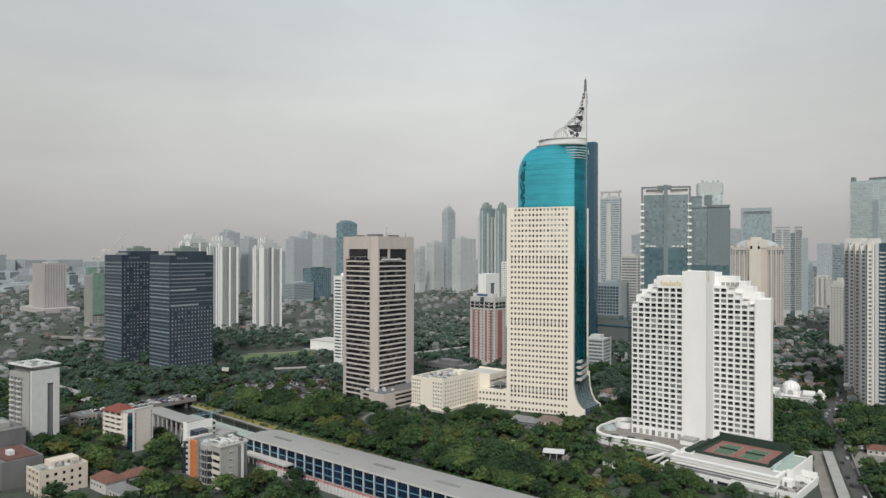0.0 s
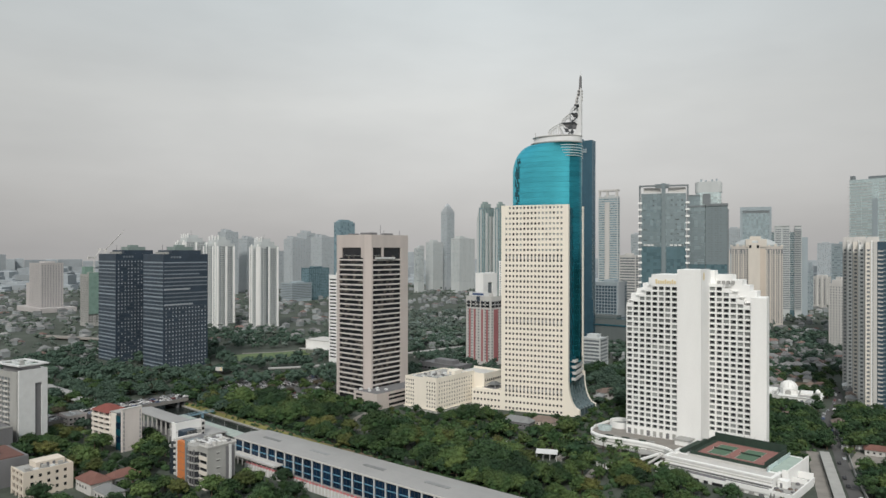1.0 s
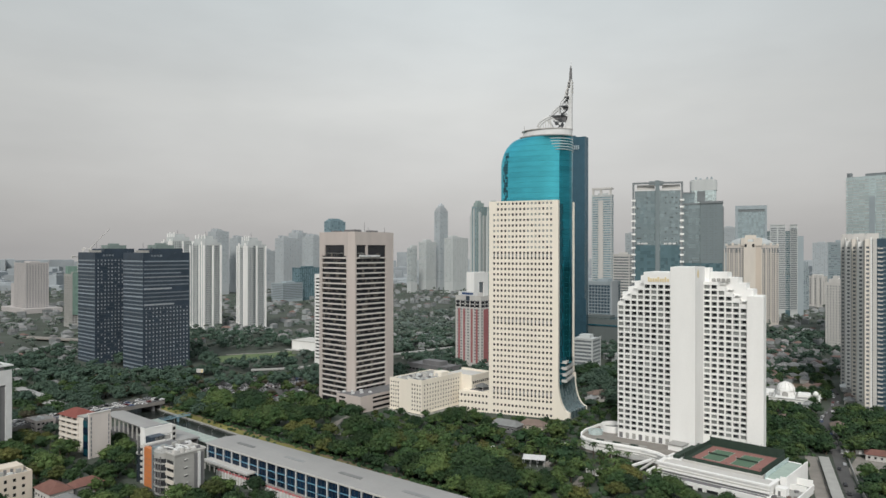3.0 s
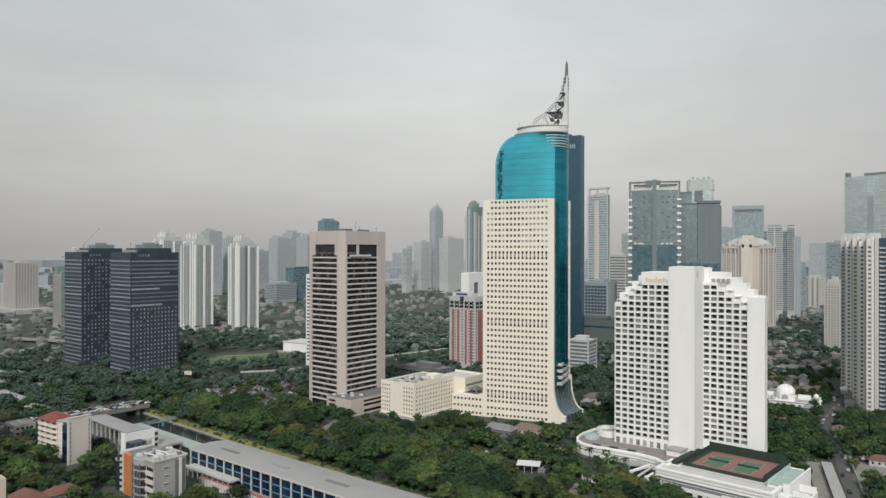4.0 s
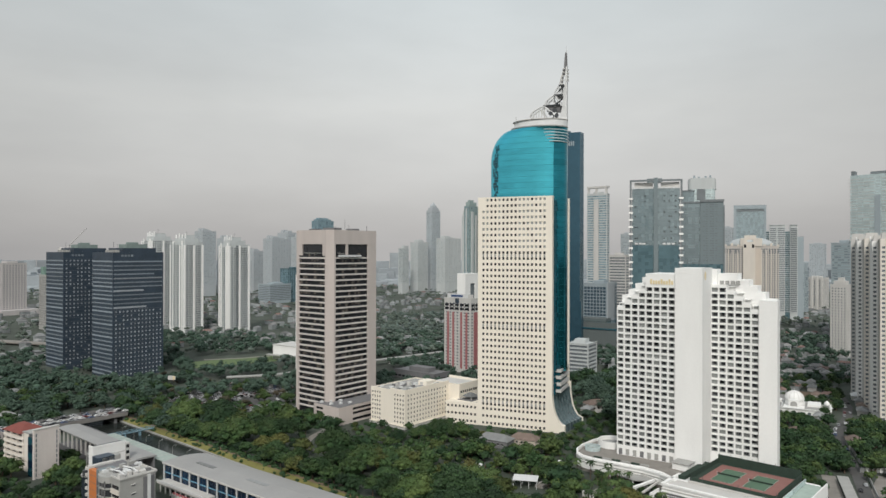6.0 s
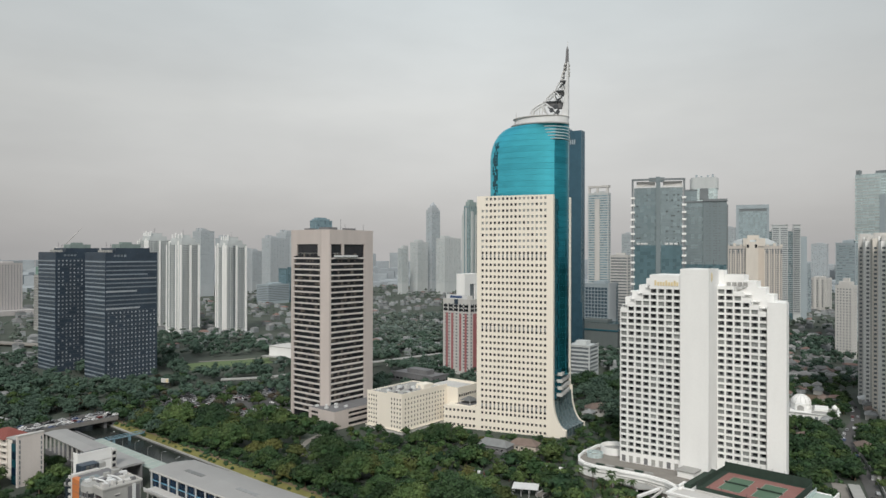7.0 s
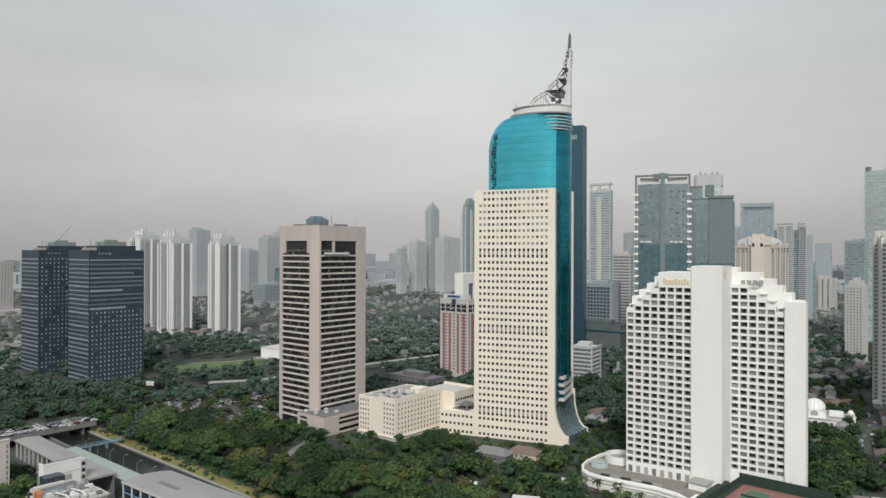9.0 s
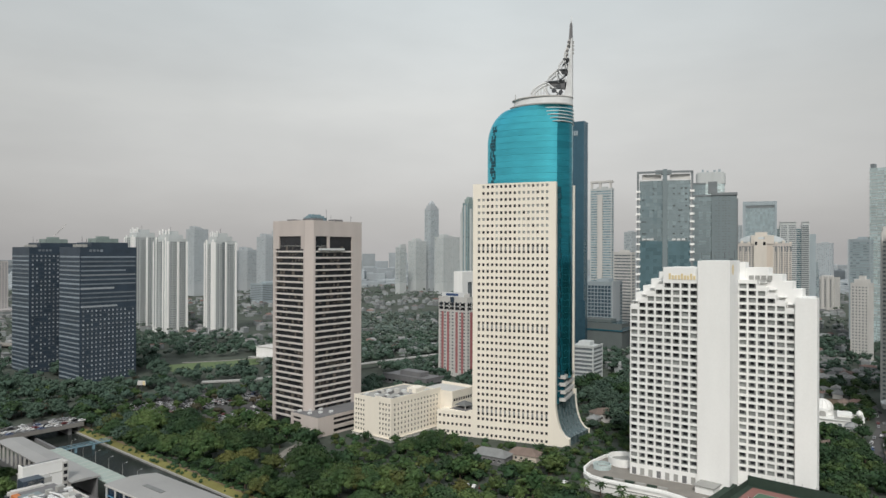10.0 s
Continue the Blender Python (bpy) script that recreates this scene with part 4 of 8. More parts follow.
# ---- cream annex between the two towers ----
def annex():
    X, Y, A, W, D, H = 0.0, 535.0, -40.0, 33.0, 48.0, 25.5
    t = thing("cream_annex", X, Y, 0, A, "seven-storey cream annex with small square windows", "office block")
    take(X, Y, A, -W - 2, 3, -3, D + 3)
    zs = [4.4 + 3.05 * k for k in range(7)]
    front_x = [1.7 + 2.35 * k for k in range(4)] + [W - 1.9 - 2.6 * k for k in (3, 2, 1, 0)]
    side_y = spread(D, 14, 2.0)
    wall = Shape()
    wall.skin(lambda x, y, z: (x - W, y, z), W, 2.2, H, front_x, zs, 1.2, 1.5, 0.4)
    wall.skin(lambda x, y, z: (-y, x, z), D, 2.2, H, side_y, zs, 1.2, 1.5, 0.4)
    wall.box(-W, -0.42, 0.42, D, 2.2, H - 0.8).box(-W, -W + 0.4, 0.45, D, H - 0.8, H).box(-W, -0.42, D - 0.4, D + 0.01, H - 0.8, H)
    wall.box(-W, 0, 0.43, 0.7, H - 0.8, H - 0.01).box(-0.7, -0.43, 0, D, H - 0.8, H - 0.01)
    part("wall", wall, CREAM, t)
    part("base", Shape().box(-W - 0.8, 0.8, -0.8, D, -1, 1.1), CONC_PALE, t, "pale base")
    # the gap is set back and also coloured dark as shade
    part("shadow_gap", Shape().box(-W + 0.6, -0.6, 0.6, D, 1.1, 1.78), CONC_DARK, t)
    part("parapet", Shape().box(-14, 0.06, -0.06, 0.5, H, H + 1.6).box(-0.5, 0.06, 0.5, D, H, H + 1.6).box(-W, -14.02, 0, 0.4, H, H + 0.5), CREAM, t)
    part("ledge", Shape().box(-W - 1.0, 1.0, -1.0, D, 1.8, 2.2), CREAM, t)
    pane = Shape().box(-0.6, 0.6, 0, 0.04, -0.75, 0.75).mesh("window", PANE)
    for z in zs:
        for x in front_x:
            part("window", pane, None, t, m=pose(x - W, 0.36, z))
        for y in side_y:
            part("window", pane, None, t, m=pose(-0.36, y, z, 0, 0, 90))
    for k in range(7):
        part("roof_unit", Shape().box(-26 + 3.5 * k, -23.6 + 3.5 * k, 16 + 3.4 * k, 18.6 + 3.4 * k, H - 0.8, H + 1.1 + (k % 3) * 0.5), STEEL if k % 2 else CONC_PALE, t)
    part("roof_deck", Shape().box(-W + 0.5, -0.8, 0.8, D - 0.5, H - 0.78, H - 0.7), CONC, t, "grey roof deck")
    part("roof_room", Shape().box(-14, -6, 30, 40, H - 0.7, H + 2.6), CREAM, t)
    for k in range(12):
        part("duct", Shape().box(-30 + 2.3 * k, -28.6 + 2.3 * k, 6 + 2.6 * (k * 5 % 7), 9 + 2.6 * (k * 5 % 7), H - 0.7, H + 0.3 + 0.2 * (k % 3)), CONC_DARK if k % 3 else STEEL, t)
    part("roof_fence", Shape().box(-0.75, -0.65, 1, D - 1, H, H + 1.0), CONC, t)
    # rear wing with an open roof terrace
    w = thing("annex_rear_wing", X, Y, 0, A, "cream rear wing with a grey open terrace roof", "office block")
    part("wall", Shape().box(-20, 10, D + 0.05, D + 26, -1, 23.5), CREAM, w)
    part("parapet", Shape().box(9.5, 10.0, D + 0.05, D + 26, 23.5, 25.4).box(-20, 9.5, D + 0.05, D + 0.5, 23.5, 25.4).box(-20, 9.5, D + 25.5, D + 26, 23.5, 25.4), CREAM, w)
    part("roof_deck", Shape().box(-19.8, 9.4, D + 0.6, D + 25.4, 23.52, 23.6), CONC_PALE, w)
    for k in range(9):
        part("window", Shape().box(10.02, 10.12, D + 1.6 + 2.6 * k, D + 3.0 + 2.6 * k, 18.6, 20.4), PANE, w)
    part("terrace_wall", Shape().box(10.2, 24, D - 4, D + 14, -1, 15.0), CREAM, w)
    part("terrace_floor", Shape().box(10.6, 23.6, D - 3.6, D + 13.6, 15.0, 15.1), CONC_DARK, w, "dark open terrace")
    part("terrace_roof", Shape().rings([[(12, D, 17.0), (21, D, 17.0), (21, D + 10, 17.0), (12, D + 10, 17.0)], [(15.5, D + 4, 19.4), (17.5, D + 4, 19.4), (17.5, D + 6, 19.4), (15.5, D + 6, 19.4)]]), TIN, w, "grey hipped terrace roof")
    for x, y in ((12.3, D + 0.3), (20.7, D + 0.3), (12.3, D + 9.7), (20.7, D + 9.7)):
        part("terrace_post", Shape().box(x - 0.2, x + 0.2, y - 0.2, y + 0.2, 15.1, 17.0), CONC_PALE, w)


annex()


# ---- twin black towers ----
def black_tower(x, y, n):
    A, W, D, H = -40.0, 43.0, 51.0, 121.0
    t = thing("black_tower", x, y, 0, A, "black office tower with pale louvres and small bright windows", "office tower", "twin black towers")
    take(x, y, A, -W - 3, 3, -3, D + 3)
    part("body", Shape().box(-W, 0, 0, D, -1, H), BLACK, t)
    part("roof_screen", Shape().box(-W * 0.72, -W * 0.02, D * 0.2, D * 0.85, H, H + 4.2), BLACK, t)
    rng = random.Random(n)
    line = Shape()
    win = Shape().box(0, 0.15, -0.68, 0.68, -0.75, 0.75).mesh("window", SHUTTER)
    for k in range(28):
        z = 2 + 4.05 * k
        part("louvre", Shape().box(-W + 0.4, -0.6, -0.18, -0.01, z, z + (1.2 if k % 3 else 1.6)), LOUVRE_DIM, t)
        if n == 1 and k >= 16:
            # open louvre storeys, some brighter than others
            w0, w1 = (0.8, D - 0.8) if k % 4 else (0.8, D * rng.uniform(0.5, 0.95))
            part("louvre", Shape().box(0.01, 0.16, w0, w1, z, z + (1.7 if k in (16, 20) else 1.3)), SHUTTER if k in (16, 20, 23) else LOUVRE_DIM, t)
            continue
        line.box(0.01, 0.1, 0.6, D - 0.6, z + 2.5, z + 2.85)
        for yy in spread(D, 13, 1.2):
            if rng.random() < (0.96 if n == 1 else 0.85):
                part("window", win, None, t, m=pose(0.11, yy, z + 0.9))
    joined("floor_line", line, BLACK_TRIM, t, "thin dark grey floor lines")
    for k in range(5):
        part("roof_unit", Shape().box(-W * 0.6 + 5 * k, -W * 0.6 + 3.2 + 5 * k, D * 0.15 - 3, D * 0.15, H, H + 2.4), CONC, t)
    # green-sheeted plant roof behind the parapet
    part("plant_roof", Shape().box(-W * 0.6, -9, D * 0.35, D * 0.75, H + 4.2, H + 8.0).box(-W * 0.5, -16, D * 0.45, D * 0.65, H + 8.0, H + 10.0), PLANT_GREEN, t, "dull grey-green plant room")
    for k in range(4):
        part("sign_stroke", Shape().box(0.02, 0.2, 8 + 3.2 * k, 10.2 + 3.2 * k, H - 4.2, H - 2.2), LOUVRE_DIM, t)
    for k in range(3):
        part("roof_mast", Shape().tube([(-8 - 9 * k, D * 0.25, H), (-8 - 9 * k, D * 0.25, H + 6 + 2 * k)], 0.16, 4), DARK_STEEL, t)


black_tower(-287.0, 722.0, 1)
black_tower(-359.6, 770.0, 2)
t = thing("black_podium", -287, 722, 0, -40, "dark low podium between the black towers", "podium")
part("wall", Shape().box(-86, -43.2, 22, 60, -1, 15), CONC_DARK, t)
part("roof_edge", Shape().box(-86, -43.2, 21.4, 22, 13.2, 15.4), CONC, t)
take(-287, 722, -40, -86, -42, 20, 60)
take(-287, 722, -40, -100, 24, -24, -3)
take(-287, 722, -40, 0, 24, -24, 50)


# ---- the city's towers behind ----
def tower(name, label, x, y, ang, w, d, h, nx, ny, floor_h, ww, wh, wall, glass, group="", crown=0.0, base=6.0, deep=0.5):
    """A block with its near corner at x, y: w wide to the left, d deep to the back; openings in both faces that show."""
    t = thing(name, x, y, 0, ang, label, "tower block" if h > 60 else "building", group)
    take(x, y, ang, -w - 2, 2, -2, d + 2)
    rows = [base + floor_h * (k + 0.5) for k in range(int((h - crown - base) / floor_h))]
    s = Shape()
    s.skin(lambda u, v, z: (u - w, v, z), w, -1, h, spread(w, nx, 0.8), rows, ww if nx > 1 else w - 2.4, wh, deep)
    s.skin(lambda u, v, z: (-v, u, z), d, -1, h, spread(d, ny, 0.8), rows, ww if ny > 1 else d - 2.4, wh, deep)
    s.poly((-w, 0, -1), (-w, 0, h), (-w, d, h), (-w, d, -1)).poly((-w, d, -1), (-w, d, h), (0, d, h), (0, d, -1)).poly((-w, 0, h), (0, 0, h), (0, d, h), (-w, d, h))
    part("wall", s, wall, t)
    part("glazing", Shape().box(-w + 0.6, -deep, deep, d - 0.6, -0.8, h - 0.3), glass, t)
    part("roof_parapet", Shape().box(-w - 0.2, 0.2, -0.2, 0.5, h, h + 1.1).box(-0.5, 0.2, 0.5, d, h, h + 1.1), wall, t)
    part("roof_room", Shape().box(-w * 0.72, -w * 0.25, d * 0.3, d * 0.75, h, h + 4.0), wall, t)
    return t


def top_blocks(t, mat, *blocks):
    for x0, x1, y0, y1, z0, z1 in blocks:
        part("crown_block", Shape().box(x0, x1, y0, y1, z0, z1), mat, t)


def apartment(x, y, w, d, h, n):
    """A slim pale apartment tower: projecting corner bays, balcony stacks and a stepped crown."""
    t = tower("apartment_tower", "pale slim apartment tower with stepped crown and balconies", x, y, -40, w, d, h - 12, 9, 10, 3.3, 2.3, 1.8, COOL_WHITE, WIN_GREY, "slim apartment towers", deep=0.7)
    top_blocks(t, COOL_WHITE, (-w * 0.85, -w * 0.12, d * 0.12, d * 0.85, h - 12, h - 5), (-w * 0.7, -w * 0.25, d * 0.25, d * 0.7, h - 5, h))
    for px_, py_ in ((-w - 1.2, -1.2), (-w * 0.35, -1.4), (-1.4, -1.4), (-0.8, d * 0.45), (-1.2, d - 2.5)):
        part("corner_bay", Shape().box(px_, px_ + 2.6, py_, py_ + 2.6, -1, h - 12 - (n * 3 % 5)), WHITE, t)
    front = Shape().box(-w * 0.125, w * 0.125, -1.3, 0, 0, 1.0).mesh("balcony", COOL_WHITE)
    side = Shape().box(0, 1.3, -d * 0.09, d * 0.09, 0, 1.0).mesh("balcony", COOL_WHITE)
    for k in range(int((h - 20) / 3.3)):
        z = 8 + 3.3 * k
        part("balcony", front, None, t, m=pose(-w * 0.575, 0, z))
        part("balcony", side, None, t, m=pose(0, d * 0.29, z))
        part("balcony", side, None, t, m=pose(0, d * 0.71, z))
    bands, deep = Shape(), Shape()
    for k in range(int((h - 20) / 3.3)):
        z = 8 + 3.3 * k
        if n < 2:
            bands.box(-w * 0.99, -w * 0.71, -1.0, -0.02, z, z + 1.1).box(-w * 0.43, -w * 0.29, -1.0, -0.02, z, z + 1.1)
            deep.box(-w * 0.97, -w * 0.73, -0.3, -0.03, z + 1.3, z + 3.0)
        else:
            bands.box(-w * 0.44, -w * 0.29, -1.0, -0.02, z, z + 0.8)
            deep.box(-w * 0.97, -w * 0.88, -0.3, -0.03, z + 0.6, z + 3.1).box(-w * 0.43, -w * 0.30, -0.3, -0.03, z + 0.9, z + 3.2)
            deep.box(0.05, 0.3, d * 0.32, d * 0.44, z + 0.5, z + 3.0)
    joined("balcony_band", bands, COOL_WHITE, t, "pale balcony bands")
    # shade between the bands coloured in grey; the third tower's is glass too
    joined("balcony_shade", deep, GREY_DIM if n < 2 else WIN_GREY, t, "grey strips for shade and glazing between the balconies")
    for x0, x1 in ((-w * 0.5, -w * 0.44), (-w * 0.28, -w * 0.24)):
        part("glass_strip", Shape().box(x0, x1, -0.25, -0.02, 4, h - 14), GREY_DIM, t, "grey vertical glass strip")
    part("glass_strip", Shape().box(0.02, 0.25, d * 0.47, d * 0.53, 4, h - 14), GREY_DIM, t)
    for k in range(4):
        part("roof_pinnacle", Shape().box(-w * 0.85 + w * 0.22 * k, -w * 0.82 + w * 0.22 * k, d * 0.14, d * 0.2, h - 5, h + 1 + 2 * (k % 2)), WHITE, t)
    part("roof_mast", Shape().tube([(-w * 0.45, d * 0.45, h), (-w * 0.45, d * 0.45, h + 7)], 0.2, 4), DARK_STEEL, t)
    for px_ in (-w * 0.82, -w * 0.18):
        part("white_bay", Shape().box(px_ - 1.3, px_ + 1.3, -0.9, 0, -1, h - 9), WHITE, t)


apartment(-424.4, 1150, 31, 39, 150, 0)
apartment(-351.2, 1090, 40, 30, 146, 1)
apartment(-284.9, 1090, 26, 35, 143, 2)

t = tower("white_apartment_block", "pale concrete apartment slab on a wide podium", -792.2, 1365, -40, 60, 42, 97, 12, 8, 3.3, 2.4, 1.4, ROSE_GREY, WIN_GREY)
top_blocks(t, ROSE_GREY, (-89, -60.2, 4, 36, -1, 56), (-105, 20, -8, 60, -1, 9))

t = tower("unfinished_block", "unfinished concrete block wrapped in green scaffold mesh", -571.7, 1120, -40, 30, 21, 84, 7, 5, 3.6, 2.6, 2.2, CONC, CONC_DARK)
part("scaffold_mesh", Shape().box(0.8, 1.6, 1, 19, 20, 88), SCAFFOLD, t, "green scaffold mesh")
part("scaffold_mesh", Shape().box(-29, -18, 2, 18, 84, 97), SCAFFOLD, t)
t = tower("unfinished_slab", "grey unfinished concrete slab building", -560, 1160, -40, 26, 26, 96, 6, 6, 3.6, 2.8, 2.2, CONC, CONC_DARK)


def crane(x, y, h, jib, ang):
    t = thing("tower_crane", x, y, 0, ang, "pale lattice tower crane with raised jib", "crane", "tower cranes")
    mast = Shape()
    for sx in (-0.9, 0.9):
        for sy in (-0.9, 0.9):
            mast.tube([(sx, sy, 0), (sx, sy, h)], 0.22, 4)
    for k in range(int(h / 6)):
        mast.tube([(-0.9, -0.9, 6 * k), (0.9, -0.9, 6 * k + 6)], 0.12, 3).tube([(0.9, 0.9, 6 * k), (-0.9, 0.9, 6 * k + 6)], 0.12, 3)
    part("mast", mast, CONC_PALE, t)
    part("jib", Shape().tube([(0, 0, h), (jib, 0, h + jib * 1.1)], [0.7, 0.35], 4), CONC_PALE, t, "raised lattice jib")
    part("counter_jib", Shape().tube([(0, 0, h), (-10, 0, h + 2)], 0.6, 4).box(-11, -7, -1, 1, h - 2, h + 1), CONC_PALE, t)
    part("cab", Shape().box(0.5, 2.5, -1, 1, h - 2, h + 0.5), CONC_PALE, t)


crane(-556, 1145, 125, 30, 10)
crane(-566, 1128, 112, 14, 60)

grey = "distant tower block in haze-paled grey with faint window bands"
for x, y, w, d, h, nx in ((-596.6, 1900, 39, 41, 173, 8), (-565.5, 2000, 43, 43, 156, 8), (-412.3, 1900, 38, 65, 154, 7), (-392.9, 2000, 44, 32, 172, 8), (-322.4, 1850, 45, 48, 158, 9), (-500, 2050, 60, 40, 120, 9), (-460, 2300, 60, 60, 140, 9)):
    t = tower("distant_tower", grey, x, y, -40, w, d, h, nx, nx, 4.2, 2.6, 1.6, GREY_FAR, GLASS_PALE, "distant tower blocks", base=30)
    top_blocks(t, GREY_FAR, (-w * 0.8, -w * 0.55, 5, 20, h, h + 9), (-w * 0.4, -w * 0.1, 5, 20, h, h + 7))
t = tower("blue_tower", "dull blue glass office tower with a rounded top", -197.5, 1350, -40, 18, 39, 178, 4, 8, 4.0, 3.6, 3.0, GLASS_MID, GLASS_MID)
top_blocks(t, GLASS_MID, (-16, -1, 3, 34, 178, 182), (-13, -3, 6, 28, 182, 184.5))
t = tower("dark_office_box", "dark blue-grey glass office box", -327, 1700, -40, 30, 65, 79, 5, 10, 4.0, 4.6, 3.0, GLASS_BLUE, GLASS_MID)
t = tower("wide_grey_block", "wide grey low office block with banded windows", -358, 1650, -40, 44, 60, 44, 1, 1, 4.0, 4, 1.8, GREY_BLUE, WIN_GREY)
t = tower("white_slab_building", "white slab building with dark strip windows behind the ribbon tower", -112.0, 760, -40, 13, 24, 97, 1, 6, 3.7, 2.6, 1.6, WHITE, PANE)
t = thing("white_hall", -166.2, 846.7, 0, -33, "plain white windowless hall", "hall")
part("wall", Shape().box(4, 44, 0, 30, -1, 16), WHITE, t)
part("roof", Shape().box(3.5, 44.5, -0.5, 30.5, 16, 16.7), CONC_PALE, t)
part("door", Shape().box(18, 24, -0.12, 0.05, 0, 4.5), CONC_DARK, t)
part("canopy", Shape().box(-2, 48, -6, -0.2, 5.2, 5.8), CONC, t)
take(-166, 846, -33, -3, 49, -8, 33)

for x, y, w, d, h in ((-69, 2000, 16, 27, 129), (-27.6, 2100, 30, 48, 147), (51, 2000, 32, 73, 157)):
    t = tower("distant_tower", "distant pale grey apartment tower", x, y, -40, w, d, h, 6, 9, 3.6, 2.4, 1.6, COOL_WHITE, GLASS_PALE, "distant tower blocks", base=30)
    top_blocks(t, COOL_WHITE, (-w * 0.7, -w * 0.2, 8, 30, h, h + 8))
t = tower("pointed_tower", "distant tower in haze-paled grey with a stepped pointed top", 14.1, 2150, -40, 23, 39, 245, 4, 7, 4.0, 2.8, 2.4, GREY_FAR, GLASS_PALE, base=30)
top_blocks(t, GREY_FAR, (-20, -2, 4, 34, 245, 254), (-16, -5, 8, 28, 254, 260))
part("pointed_roof", Shape().rings([[(-16, 8, 260), (-5, 8, 260), (-5, 28, 260), (-16, 28, 260)], [(-11, 17, 271), (-10, 17, 271), (-10, 18, 271), (-11, 18, 271)]]), GREY_FAR, t)
for x, w, d in ((100.4, 14, 44), (138.3, 13, 36)):
    t = tower("green_glass_twin", "distant grey-green glass twin tower with pale stepped shoulders", x, 1650, -40, w, d, 226, 3, 6, 4.0, 3.6, 3.2, TWIN_GREEN, GLASS_MID, "green glass twins", base=30)
    top_blocks(t, TWIN_GREEN, (-w * 0.9, -1, 5, d * 0.7, 226, 236), (-w * 0.7, -3, 8, d * 0.5, 236, 241))
    for x0, y0, y1, z1 in ((-w - 5, -2, 8, 205), (-w - 2.4, -1, 10, 216), (0.1, 8, 15, 214), (0.1, 24, 30, 206), (0.1, d - 4, d + 2, 196)):
        part("shoulder_fin", Shape().box(x0, x0 + 2.6, y0, y1, -1, z1), COOL_WHITE, t, "pale stepped shoulder")
    part("front_fin", Shape().box(-w * 0.62, -w * 0.38, -1.6, -0.1, -1, 222), COOL_WHITE, t)

t = thing("white_portal_block", 62.5, 1000, 0, -40, "white block with a tall dark portal opening", "building")
part("wall", Shape().box(-14, 0, 0, 12, -1, 92).box(-14, 0, 23, 34, -1, 92).box(-14, 0, 12, 23, 78, 92), WHITE, t)
part("portal", Shape().box(-13, -1.5, 12, 23, -1, 78), WIN_GREY, t, "dark portal opening")
take(62.5, 1000, -40, -16, 2, -2, 36)
t = tower("rear_white_block", "white gridded block beside the portal block", 100, 1040, -40, 14, 32, 108, 4, 7, 3.5, 2.2, 1.8, WHITE, WIN_GREY)

t = tower("red_striped_block", "grey apartment block with faded red panels and a blue rooftop sign", 56.7, 750, -40, 34, 21, 74, 7, 5, 3.1, 2.6, 1.5, CONC_PALE, WIN_GREY)
for x0, x1 in ((-30, -21), (-13, -4)):
    part("red_panel", Shape().box(x0, x0 + 2.3, -0.5, -0.02, 4, 61), RUST_RED, t, "faded red panel")
    part("red_panel", Shape().box(x1 - 2.3, x1, -0.5, -0.02, 4, 61), RUST_RED, t)
part("red_panel", Shape().box(0.02, 0.5, 5, 13, 4, 61), RUST_RED, t)
for z in (63.2, 67.0):
    for k in range(5):
        part("top_window", Shape().box(-33 + 6.5 * k, -28.2 + 6.5 * k, -0.3, -0.02, z, z + 2.4), PANE, t)
    for k in range(3):
        part("top_window", Shape().box(0.02, 0.3, 1.2 + 6.6 * k, 6.2 + 6.6 * k, z, z + 2.4), PANE, t)
part("sign_board", Shape().box(-30, -4, 0.0, 1.0, 75.2, 79.5), STEEL, t, "white rooftop sign board")
part("sign_stroke", Shape().box(-25, -10, -0.2, -0.02, 76.2, 78.4), CAR_PAINT[4], t, "blue sign stroke")
part("emblem", Shape().box(-19, -14.5, -1.0, -0.55, 70, 75), BLACK, t, "dark blue emblem")
t = tower("low_service_block", "grey flat-roofed service block", 20, 700, -40, 52, 24, 7.5, 10, 5, 3.4, 4.2, 2.0, CONC_DARK, PANE, base=1.0)

# the towers east of the spire
t = tower("slate_tower", "slate-blue glass tower rising behind the office tower", 198.3, 900, -32, 60, 13, 268, 14, 3, 4.2, 3.9, 3.7, SLATE, SLATE, deep=0.2)
for k in range(4):
    part("sign_stroke", Shape().box(-17 + 2.6 * k, -15.4 + 2.6 * k, -0.3, -0.02, 253, 258.5), GREY_BLUE, t, "pale sign stroke")
part("plinth", Shape().box(-60, 4, -6, 0, -1, 62), SLATE, t)
t = tower("striped_tower", "white and grey banded tower with an open crown", 294.9, 1150, -34, 34, 11, 214, 1, 1, 3.9, 3, 2.1, COOL_WHITE, GLASS_MID)
for x0 in (-33.5, -20, -3.5):
    part("crown_post", Shape().box(x0, x0 + 3, 0.5, 3.5, 214, 226), CONC_PALE, t)
part("crown_beam", Shape().box(-34, 0, 0, 10, 224, 227), CONC_PALE, t)
part("central_bay", Shape().box(-22, -14, -1.6, -0.1, 30, 206), CONC_PALE, t)

